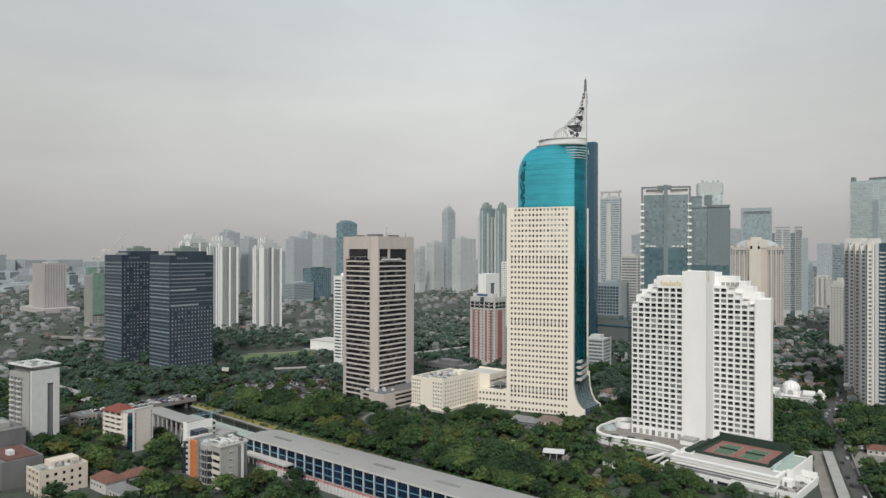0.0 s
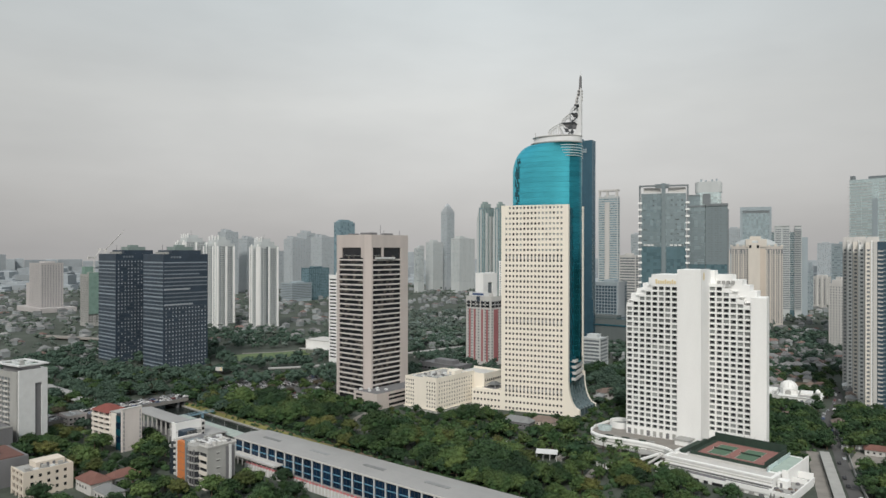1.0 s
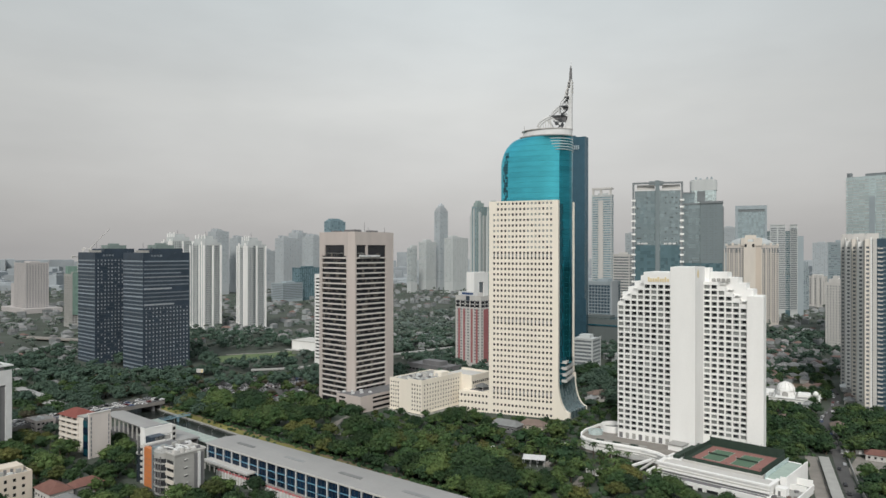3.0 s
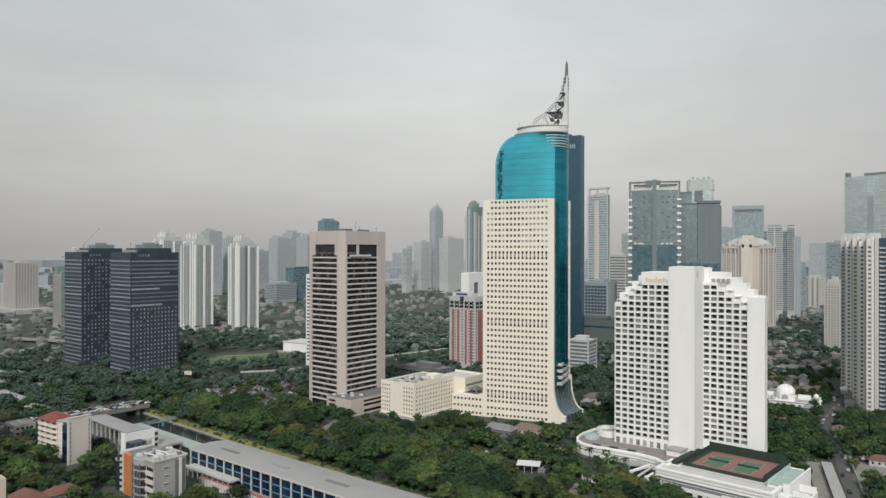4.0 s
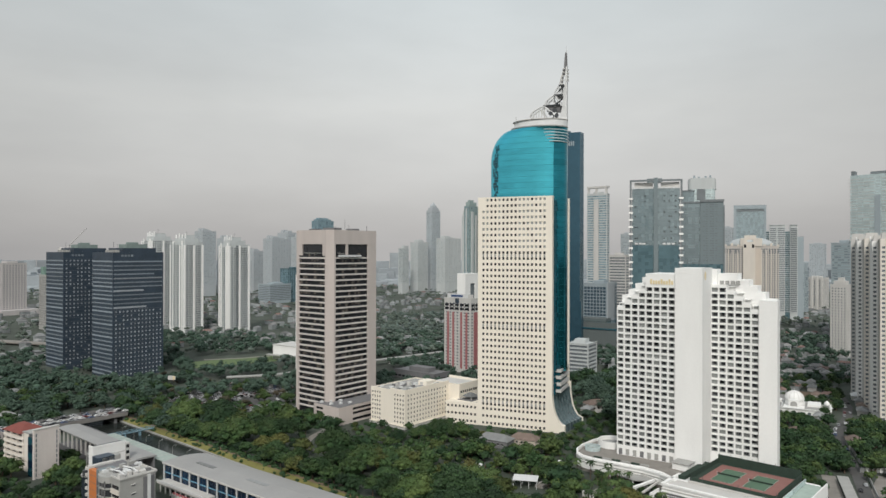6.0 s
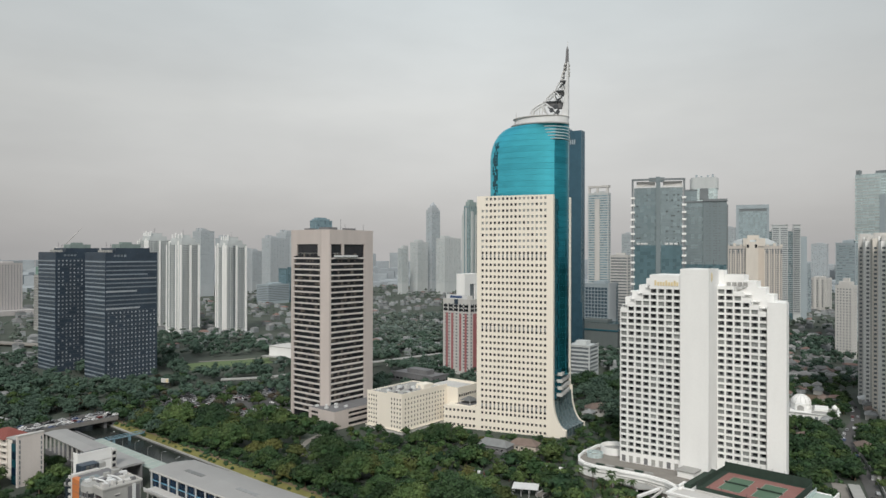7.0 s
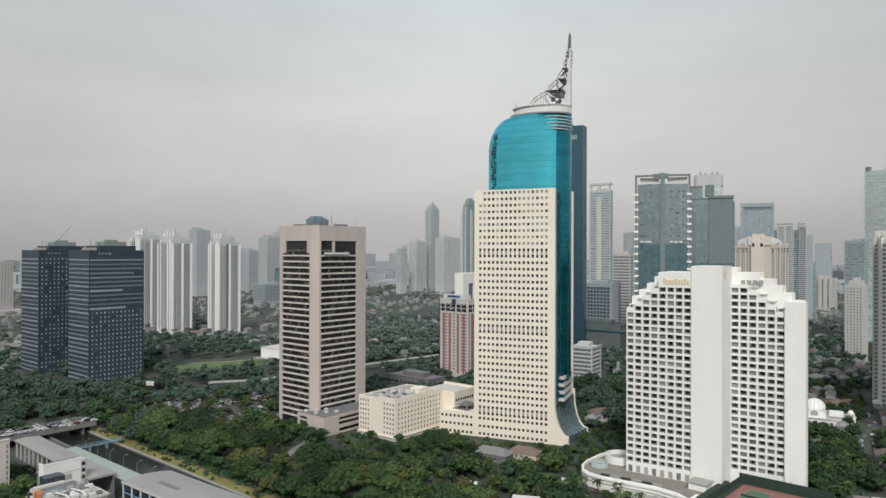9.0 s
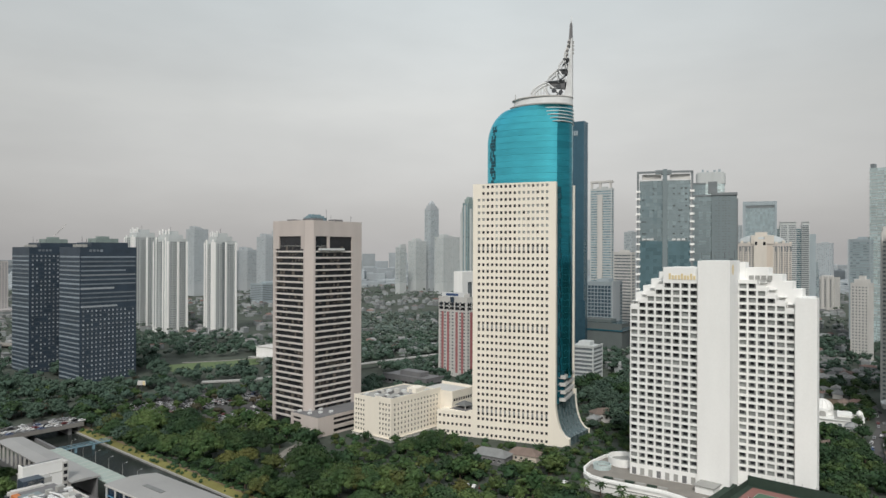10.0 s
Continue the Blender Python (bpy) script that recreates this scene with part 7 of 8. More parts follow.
# the far city at the horizon: a closed low skyline in every direction
def skyline():
    rng = random.Random(9)
    s = Shape()
    a = 0.0
    while a < 2 * math.pi:
        w = rng.uniform(0.008, 0.03)
        r = rng.uniform(4350, 4700)
        h = rng.uniform(45, 70) if rng.random() < 0.85 else rng.uniform(80, 118)
        c0, s0, c1, s1 = math.cos(a), math.sin(a), math.cos(a + w * 0.98), math.sin(a + w * 0.98)
        s.prism([(r * c0, r * s0), (r * 1.03 * c0, r * 1.03 * s0), (r * 1.03 * c1, r * 1.03 * s1), (r * c1, r * s1)], 0, h)
        a += w
    for _ in range(2200):
        r, a = rng.uniform(2400, 4350), rng.uniform(0.9, 2.25)
        w, d, h = rng.uniform(12, 45), rng.uniform(12, 45), rng.uniform(5, 16) if rng.random() < 0.9 else rng.uniform(18, 50)
        x, y = r * math.cos(a), r * math.sin(a)
        s.prism([(x - w, y - d), (x + w, y - d), (x + w, y + d), (x - w, y + d)], 0, h)
    # distance haze is put into the blue-grey base colour
    tagged(part("far_skyline", s, surface("haze_blue_grey", (0.29, 0.32, 0.34), 0.9, 0.15, 60, 8, bump=0, island=0.2)), "low skyline at the horizon, coloured as distance haze", "skyline", kind="stuff")


skyline()


# ---- low houses ----
def house(x, y, ang, w, d, h, wall, roof, label):
    t = thing("house", x, y, 0, ang, label, "house")
    part("wall", Shape().box(-w / 2, w / 2, -d / 2, d / 2, -0.5, h), wall, t)
    e, r = 0.7, min(w, d) * 0.32
    part("roof", Shape().rings([[(-w / 2 - e, -d / 2 - e, h), (w / 2 + e, -d / 2 - e, h), (w / 2 + e, d / 2 + e, h), (-w / 2 - e, d / 2 + e, h)],
                                [(-w / 2 + d * 0.4, -0.15, h + r), (w / 2 - d * 0.4, -0.15, h + r), (w / 2 - d * 0.4, 0.15, h + r), (-w / 2 + d * 0.4, 0.15, h + r)]]), roof, t)
    win = Shape().box(-0.6, 0.6, -0.06, 0, -0.6, 0.6).mesh("window", PANE)
    sill = Shape().box(-0.75, 0.75, -0.25, 0.0, -0.75, -0.62).mesh("sill", CONC_PALE)
    hood = Shape().box(-0.8, 0.8, -0.45, 0.0, 0.65, 0.75).mesh("hood", CONC)
    for k in range(max(2, int(w / 3.5))):
        o = part("window", win, None, t, m=pose(-w / 2 + 1.8 + 3.2 * k, -d / 2 - 0.01, h * 0.55))
        part("sill", sill, None, o)
        part("hood", hood, None, o)
    take(x, y, ang, -w / 2 - 1, w / 2 + 1, -d / 2 - 1, d / 2 + 1)


def flat_block(x, y, ang, w, d, h, wall, label, roof=None):
    """A small flat-roofed block with a parapet, window rows and roof gear."""
    t = thing("low_block", x, y, 0, ang, label, "building")
    part("wall", Shape().box(-w / 2, w / 2, -d / 2, d / 2, -0.5, h), wall, t)
    part("roof_deck", Shape().box(-w / 2 + 0.3, w / 2 - 0.3, -d / 2 + 0.3, d / 2 - 0.3, h + 0.01, h + 0.12), roof or CONC, t)
    for x0, x1, y0, y1 in ((-w / 2 - 0.1, w / 2 + 0.1, -d / 2 - 0.1, -d / 2 + 0.25), (-w / 2 - 0.1, w / 2 + 0.1, d / 2 - 0.25, d / 2 + 0.1), (-w / 2 - 0.1, -w / 2 + 0.25, -d / 2 + 0.26, d / 2 - 0.26), (w / 2 - 0.25, w / 2 + 0.1, -d / 2 + 0.26, d / 2 - 0.26)):
        part("parapet", Shape().box(x0, x1, y0, y1, h + 0.005, h + 0.7), wall, t)
    win = Shape().box(-0.8, 0.8, -0.06, 0, -0.6, 0.6).mesh("window", PANE)
    sill = Shape().box(-0.95, 0.95, -0.25, 0.0, -0.75, -0.62).mesh("sill", CONC_PALE)
    for r in range(max(1, int(h / 3.3))):
        for k in range(int(w / 2.8)):
            o = part("window", win, None, t, m=pose(-w / 2 + 1.6 + 2.7 * k, -d / 2 - 0.01, 1.8 + 3.2 * r))
            part("sill", sill, None, o)
        for k in range(int(d / 2.8)):
            o = part("window", win, None, t, m=pose(w / 2 + 0.01, -d / 2 + 1.6 + 2.7 * k, 1.8 + 3.2 * r, 0, 0, 90))
            part("sill", sill, None, o)
    if not roof:
        for k in range(3):
            part("roof_tank", Shape().box(-w * 0.3 + 3 * k, -w * 0.3 + 1.8 + 3 * k, -1, 0.6, h + 0.12, h + 1.2), STEEL, t)
    take(x, y, ang, -w / 2 - 1, w / 2 + 1, -d / 2 - 1, d / 2 + 1)


house(-178, 366, -38, 17, 11, 6, CONC_PALE, RED_TILE, "pale house with a red clay tile roof")
house(-163, 352, -38, 14, 9, 5, CONC_PALE, TIN, "pale house with a grey tin roof")
house(-168, 377, 52, 14, 9, 5, CONC, RED_TILE, "grey house with a faded red tile roof")
house(146, 590, 12, 19, 10, 6, CONC_PALE, BROWN_TILE, "pale villa with a weathered brown tile roof")
house(137, 583, 55, 11, 7, 4.2, CONC, TIN, "grey annex with a tin roof beside the villa")
house(286, 492, 66, 16, 9, 4, CONC, BROWN_TILE, "low grey house with brown roof tiles beside the street")
house(276, 428, -30, 20, 8, 3.6, CONC_PALE, RED_TILE, "low pale pavilion with red tile roof")
house(78, 501, -25, 17, 10, 3.6, BEIGE, BROWN_TILE, "low pavilion with a brown tiled roof")
house(59, 497, -32, 21, 10, 4.6, CONC_DARK, TIN, "low pavilion with a grey canopy roof")
t = thing("open_pavilion", 68, 421, 0, -14, "white flat-roofed open pavilion on thin posts", "pavilion")
part("roof", Shape().rings([[(-6.5, -3.8, 4.0), (6.5, -3.8, 4.0), (6.5, 3.8, 4.6), (-6.5, 3.8, 4.6)], [(-6.5, -3.8, 4.3), (6.5, -3.8, 4.3), (6.5, 3.8, 4.9), (-6.5, 3.8, 4.9)]]), STEEL, t)
for x in (-6, -2, 2, 6):
    for y in (-3.4, 3.4):
        part("post", Shape().tube([(x, y, -0.3), (x, y, 4.1 + 0.08 * (y + 3.4))], 0.14, 6), STEEL, t)
take(68, 421, -14, -8, 8, -6, 6)
t = thing("garden_ramp", 80, 425, 0, 51, "pale paved garden ramp with low kerbs", "ramp")
part("deck", Shape().box(-9, 9, -1.8, 1.8, -0.2, 0.9), PAVING, t)
for y in (-2.1, 1.8):
    part("kerb", Shape().box(-9, 9, y, y + 0.3, -0.2, 1.5), CONC_PALE, t)
take(80, 425, 51, -10, 10, -3, 3)
t = thing("terrace_wall", 95, 407, 0, -46, "low white garden wall before the hotel drive", "wall")
for k in range(6):
    part("panel", Shape().box(3.1 * k, 3.1 * k + 2.7, -0.25, 0.25, -0.3, 2.6), WHITE, t)
    part("pier", Shape().box(3.1 * k + 2.7, 3.1 * k + 3.1, -0.35, 0.35, -0.3, 3.0), CONC_PALE, t)
take(95, 407, -46, -1, 20, -4, 1)
flat_block(-256, 490, -40, 16, 12, 10, GRANITE, "pinkish grey flat-roofed block with strip windows")
flat_block(-236, 496, -40, 20, 12, 8, CONC, "grey flat-roofed low block with roof tanks")

for k, (x, y, w) in enumerate(((-334, 602, 30), (-312, 584, 34), (-279, 552, 26))):
    t = thing("platform_roof", x, y, 0, -41 + 3 * k, "pale curved platform roof on posts beside trees", "shelter")
    arc = [(-5.5, 5.6), (-5.5, 5.9), (-3, 7.0), (0, 7.5), (3, 7.0), (5.5, 5.9), (5.5, 5.6), (0, 7.1)]
    part("roof", Shape().rings([[(u, v_, z) for v_, z in arc] for u in (-w / 2, 0, w / 2)]), ROOF_METAL, t)
    for q in range(5):
        part("post", Shape().box(-w / 2 + 2 + (w - 4) / 4 * q - 0.2, -w / 2 + 2 + (w - 4) / 4 * q + 0.2, -0.2, 0.2, -0.5, 7.0), CONC, t)
    take(x, y, -41 + 3 * k, -w / 2 - 1, w / 2 + 1, -10, 6.5)
for k, (x, y, a, w, roof, label) in enumerate(((293, 545, 52, 12, TIN, "roadside stall with a grey tin roof"), (303, 562, 52, 10, TIN, "roadside stall with a weathered tin roof"), (318, 580, 55, 14, STEEL, "roadside shop with a white metal roof"),
                                              (332, 605, 58, 12, BROWN_TILE, "roadside house with brown tiles"), (262, 520, 20, 11, BROWN_TILE, "small house with brown tiles near the mosque"), (356, 668, 60, 14, TIN, "long shed with a grey tin roof by the yard"))):
    house(x, y, a, w, 7, 3.6, CONC_PALE if k % 2 else CONC, roof, label)
for x, y, a, w, roof, label in ((344, 577, 58, 11, TIN, "low roadside house with a grey tin roof"), (353, 592, 58, 10, BROWN_TILE, "low roadside house with brown roof tiles"), (363, 610, 60, 12, TIN, "roadside workshop with a weathered tin roof"),
                                (372, 630, 62, 11, STEEL, "roadside shop with a white metal roof"), (341, 634, 60, 12, BROWN_TILE, "small brown-roofed house beside the sandy yard"), (352, 684, 30, 13, TIN, "grey tin-roofed shed behind the yard")):
    house(x, y, a, w, 7, 3.8, CONC if roof is TIN else CONC_PALE, roof, label)
t = thing("billboard", -217, 686, 0, -12, "white and yellow billboard on a steel post", "billboard")
part("panel", Shape().box(-3.6, 3.6, -0.4, 0.4, 6, 9.6), STEEL, t)
part("poster", Shape().box(-3.4, 1.2, -0.46, -0.41, 6.2, 9.4), CONC_PALE, t)
part("yellow_field", Shape().box(1.3, 3.4, -0.46, -0.41, 6.2, 9.4), GOLD, t, "yellow poster field")
part("post", Shape().tube([(0, 0.2, -0.5), (0, 0.2, 6)], 0.4, 8), DARK_STEEL, t)
take(-217, 686, 0, -9, 9, -20, 3)
lamp = thing("street_lamp", -112, 440, 0, 0, "slim grey street lamp beside the canal", "street lamp", "canal lamps")
part("pole", Shape().tube([(0, 0, 0), (0, 0, 7.5)], [0.11, 0.06], 6), CONC, lamp)
part("arm", Shape().tube([(0, 0, 7.4), (1.0, 0, 7.9), (1.9, 0, 8.0)], 0.05, 5), CONC, lamp)
part("lantern", Shape().box(1.5, 2.4, -0.16, 0.16, 7.86, 8.02), STEEL, lamp)
cc, cs = math.cos(radians(CANAL[2])), math.sin(radians(CANAL[2]))
lamp.matrix_world = pose(CANAL[0] - 96 * cc - 22.3 * cs, CANAL[1] - 96 * cs + 22.3 * cc, 2.6, 0, 0, CANAL[2] + 90)
for k in range(1, 8):
    copy_thing(lamp, pose(CANAL[0] + (16 * k - 96) * cc - 22.3 * cs, CANAL[1] + (16 * k - 96) * cs + 22.3 * cc, 2.6, 0, 0, CANAL[2] + 90))
take(-180, 410, -34, -20, 8, -9, 9)
take(-206, 351, -39.5, -32, 10, -24, -3)
take(-168, 356, -39.5, -18, 12, -18, 4)


def low_city():
    """The sea of low roofs between the towers, too many to count."""
    rng = random.Random(51)
    for name, roof, wall, count, tone in (("far_tile_roofs", PALE_ROOFS, PALE_WALLS, 1050, "haze-greyed tiled"), ("far_red_roofs", DULL_RED, PALE_WALLS, 220, "haze-dulled red tiled"), ("far_tin_roofs", TIN, PALE_WALLS, 700, "grey tin")):
        rs, ws = Shape(), Shape()
        made = 0
        while made < count:
            y = 600 + 1900 * rng.random() ** 1.2
            x = rng.uniform(-0.7, 0.7) * y
            if not free(x, y, 5):
                continue
            if (y < 780 and -330 < x < 240) or (y < 930 and -330 < x < -120):
                continue
            made += 1
            w, d, h, a = rng.uniform(7, 16), rng.uniform(6, 10), rng.uniform(3.5, 7.5), radians(rng.choice((-40, 50, -30, 20, 65)) + rng.uniform(-6, 6))
            c, s = math.cos(a), math.sin(a)
            at = lambda u, v_, z: (x + u * c - v_ * s, y + u * s + v_ * c, z)
            p = [(-w / 2, -d / 2), (w / 2, -d / 2), (w / 2, d / 2), (-w / 2, d / 2)]
            ws.rings([[at(u, v_, 0) for u, v_ in p], [at(u, v_, h) for u, v_ in p]], cap=False)
            flat = rng.random() < 0.3
            k = 0.96 if flat else 0.02
            rs.rings([[at(u * 1.08, v_ * 1.08, h) for u, v_ in p], [at(u * (0.96 if flat else 0.55), v_ * k, h + (0.5 if flat else d * 0.3)) for u, v_ in p]])
        if name != "far_tin_roofs":
            made = 0
            while made < 125:
                x, y = rng.uniform(225, 420), rng.uniform(610, 860)
                if x > 0.645 * y or not free(x, y, 3):
                    made += 0.1
                    continue
                made += 1
                w, d, h, a = rng.uniform(7, 13), rng.uniform(6, 9), rng.uniform(3.5, 6.5), radians(rng.choice((-30, 60)) + rng.uniform(-8, 8))
                c, s = math.cos(a), math.sin(a)
                p = [(-w / 2, -d / 2), (w / 2, -d / 2), (w / 2, d / 2), (-w / 2, d / 2)]
                ws.rings([[(x + u * c - v_ * s, y + u * s + v_ * c, 0) for u, v_ in p], [(x + u * c - v_ * s, y + u * s + v_ * c, h) for u, v_ in p]], cap=False)
                rs.rings([[(x + u * 1.08 * c - v_ * 1.08 * s, y + u * 1.08 * s + v_ * 1.08 * c, h) for u, v_ in p], [(x + u * 0.55 * c - v_ * 0.02 * s, y + u * 0.55 * s + v_ * 0.02 * c, h + d * 0.3) for u, v_ in p]])
        tagged(part(name, rs, roof), "many low %s roofs of the city quarters" % tone, "roofs", kind="stuff")
        tagged(part(name.replace("roofs", "house_walls"), ws, wall), "walls of the low houses", "house walls", kind="stuff")


low_city()


def mosque():
    t = thing("mosque", 298, 588, -3.0, -30, "white mosque with a large dome and a small turret", "mosque")
    part("prayer_hall", Shape().box(-22, 24, -14, 14, -0.5, 8), WHITE, t)
    part("eave", Shape().box(-23, 25, -15, 15, 8, 8.5), WHITE, t)
    part("roof", Shape().box(-22, -7.2, -14, 14, 8.5, 8.9).box(7.2, 19.5, -14, 14, 8.5, 8.9), CONC, t, "grey stained roof")
    for k in range(5):
        part("roof_beam", Shape().box(-20 + 2.9 * k, -19.4 + 2.9 * k, -14.5, 14.5, 8.9, 9.3), STEEL, t)
    part("drum", Shape().rings([[(6.9 * math.cos(2 * math.pi * q / 24), 6.9 * math.sin(2 * math.pi * q / 24), z) for q in range(24)] for z in (8.7, 11.5)]), WHITE, t)
    dm = [[(6.6 * r * math.cos(2 * math.pi * q / 24), 6.6 * r * math.sin(2 * math.pi * q / 24), z) for q in range(24)] for r, z in ((1, 11.5), (1.03, 13.3), (0.97, 15.2), (0.82, 16.8), (0.58, 18.1), (0.3, 18.9), (0.03, 19.2))]
    part("dome", Shape().rings(dm), WHITE, t, "white rounded dome", smooth=True)
    for q in range(12):
        c_, s_ = math.cos(2 * math.pi * q / 12), math.sin(2 * math.pi * q / 12)
        part("dome_rib", Shape().tube([(6.68 * r * c_, 6.68 * r * s_, z) for r, z in ((1, 11.5), (1.03, 13.3), (0.97, 15.2), (0.82, 16.8), (0.58, 18.1), (0.3, 18.95))], 0.16, 4), CONC_PALE, t, "grey dome seam")
    part("portal", Shape().box(-3.6, 3.6, -10.5, -7.0, 8.55, 13.6), WHITE, t, "white raised portal")
    # no recess is cut; the arch's shade is its grey colour
    part("portal_arch", Shape().rings([[(x, y, z) for x, z in [(-2.3, 9.0), (2.3, 9.0)] + [(2.3 * math.cos(math.pi * q / 8), 11.0 + 1.7 * math.sin(math.pi * q / 8)) for q in range(9)]] for y in (-10.62, -10.51)]), CONC, t, "grey arch shape drawn as a shaded recess")
    for x0, x1, y0, y1, z1 in ((-21, -12, -13, -4, 10.6), (-20, -9, 2, 12, 10.2), (9, 18, -6, 8, 10.4)):
        part("roof_block", Shape().box(x0, x1, y0, y1, 8.9, z1), WHITE, t)
    part("finial", Shape().tube([(0, 0, 19), (0, 0, 21)], [0.25, 0.05], 5), STEEL, t)
    part("turret", Shape().rings([[(22 + 2.0 * r * math.cos(2 * math.pi * q / 12), -12 + 2.0 * r * math.sin(2 * math.pi * q / 12), z) for q in range(12)] for r, z in ((0.8, 8.7), (0.8, 12), (1, 12.2), (1, 13.6), (0.6, 15), (0.02, 15.8))]), WHITE, t, smooth=True)
    for k in range(9):
        part("window", Shape().box(-20.6 + 5 * k, -18.4 + 5 * k, -14.1, -13.95, 2, 6), WIN_GREY, t)


mosque()
take(298, 588, -30, -28, 30, -34, 16)


# ---- trees ----
def leaf_cards(v, f, rng, centre, radius, count, size, squash=0.8):
    for _ in range(count):
        while True:
            d = Vector((rng.gauss(0, 1), rng.gauss(0, 1), rng.gauss(0.25, 1)))
            if d.length > 0.1:
                break
        d.normalize()
        p = Vector(centre) + Vector((d.x, d.y, d.z * squash)) * radius * rng.uniform(0.72, 1.18)
        nrm = (d + Vector((rng.uniform(-1, 1), rng.uniform(-1, 1), rng.uniform(-0.3, 1.2))) * 0.5).normalized()
        a = nrm.orthogonal().normalized()
        b = nrm.cross(a)
        tw = rng.uniform(0, math.pi)
        a, b = a * math.cos(tw) + b * math.sin(tw), b * math.cos(tw) - a * math.sin(tw)
        s = size * rng.uniform(0.6, 1.25)
        i = len(v)
        v += [tuple(p - a * s - b * s * 0.5), tuple(p + a * s * 0.2 - b * s * 0.8), tuple(p + a * s + b * s * 0.3), tuple(p - a * s * 0.3 + b * s * 0.8)]
        f.append((i, i + 1, i + 2, i + 3))


ICO = bmesh.new()
bmesh.ops.create_icosphere(ICO, subdivisions=1, radius=1.0)
ICO_V = [tuple(q.co) for q in ICO.verts]
ICO_F = [tuple(q.index for q in fc.verts) for fc in ICO.faces]
ICO.free()


def lump(v, f, rng, centre, radius, squash=0.8):
    i = len(v)
    for x, y, z in ICO_V:
        k = radius * rng.uniform(0.85, 1.08)
        v.append((centre[0] + x * k, centre[1] + y * k, centre[2] + z * k * squash))
    f += [tuple(i + q for q in fc) for fc in ICO_F]


def tree_kind(seed, R, H, mat, lobes=16, cards=52, leaf=0.5):
    """A broad tree: tapered trunk with limbs, and a crown of many loose leafy pads with gaps."""
    rng = random.Random(seed)
    trunk, crown_v, crown_f = Shape(), [], []
    trunk.tube([(0, 0, -1), (0.1, 0, H * 0.25), (0.2, 0.1, H * 0.5)], [0.5, 0.4, 0.28], 7)
    lump(crown_v, crown_f, rng, (0, 0, H * 0.55), R * 0.62, 0.5 * H / R)
    for k in range(lobes):
        a = 2.39996 * k + rng.uniform(-0.35, 0.35)
        rr = R * 0.9 * math.sqrt((k + 0.3) / lobes) * rng.uniform(0.85, 1.1)
        z = H * (0.9 - 0.48 * (rr / R) ** 2) + rng.uniform(-1.0, 0.7)
        c = (rr * math.cos(a), rr * math.sin(a), z - 0.8)
        lr = R * rng.uniform(0.16, 0.40)
        lump(crown_v, crown_f, rng, (c[0], c[1], c[2] - 0.15 * lr), lr * 0.66, 0.6)
        leaf_cards(crown_v, crown_f, rng, c, lr, cards, leaf, 0.62)
        if k % (3 if lobes > 15 else 6) == 0:
            trunk.tube([(0.1, 0, H * rng.uniform(0.25, 0.4)), (c[0] * 0.5, c[1] * 0.5, z * 0.68), (c[0] * 0.9, c[1] * 0.9, z - 1.5)], [0.24, 0.17, 0.09], 5)
    me = bpy.data.meshes.new("crown")
    me.from_pydata(crown_v, [], crown_f)
    me.materials.append(mat)
    me.update()
    return trunk.mesh("trunk", BARK), me


def palm_kind(seed):
    rng = random.Random(seed)
    trunk = Shape().tube([(0, 0, -0.5), (0.15, 0, 4), (0.3, 0.1, 8.5)], [0.28, 0.2, 0.17], 6)
    s = Shape()
    for k in range(14):
        a, droop = 2 * math.pi * k / 14 + rng.uniform(-0.2, 0.2), rng.uniform(0.4, 1.5)
        last = None
        for q in range(5):
            r, z = 0.75 * q, 8.5 + 0.55 * q - droop * 0.16 * q * q
            w = 0.5 * math.sin(math.pi * (q + 0.6) / 5.2)
            c, sn = math.cos(a), math.sin(a)
            row = [(0.3 + r * c - w * sn, 0.1 + r * sn + w * c, z - 0.15), (0.3 + r * c, 0.1 + r * sn, z + 0.1), (0.3 + r * c + w * sn, 0.1 + r * sn - w * c, z - 0.15)]
            if last:
                s.poly(last[0], last[1], row[1], row[0]).poly(last[1], last[2], row[2], row[1])
            last = row
    return trunk.mesh("trunk", BARK), s.mesh("crown", FOLIAGE[0])


TREES = [tree_kind(11, 7.2, 12.5, FOLIAGE[0], 26, 44, 0.42), tree_kind(12, 6.0, 11.0, FOLIAGE[1], 22, 44, 0.4), tree_kind(13, 8.2, 13.0, FOLIAGE[1], 30, 46, 0.45), tree_kind(14, 5.4, 10.0, FOLIAGE[0], 20, 42, 0.4),
         tree_kind(15, 6.4, 10.5, FOLIAGE[2], 24, 44, 0.4), tree_kind(16, 4.2, 8.0, FOLIAGE[0], 16, 40, 0.35), tree_kind(17, 7.4, 12.0, FOLIAGE[0], 26, 44, 0.42), palm_kind(18),
         tree_kind(61, 10.5, 13.5, FOLIAGE[0], 50, 56, 0.46), tree_kind(62, 11.5, 14.5, FOLIAGE[1], 56, 56, 0.46), tree_kind(63, 9.5, 12.5, FOLIAGE[2], 44, 56, 0.46)]
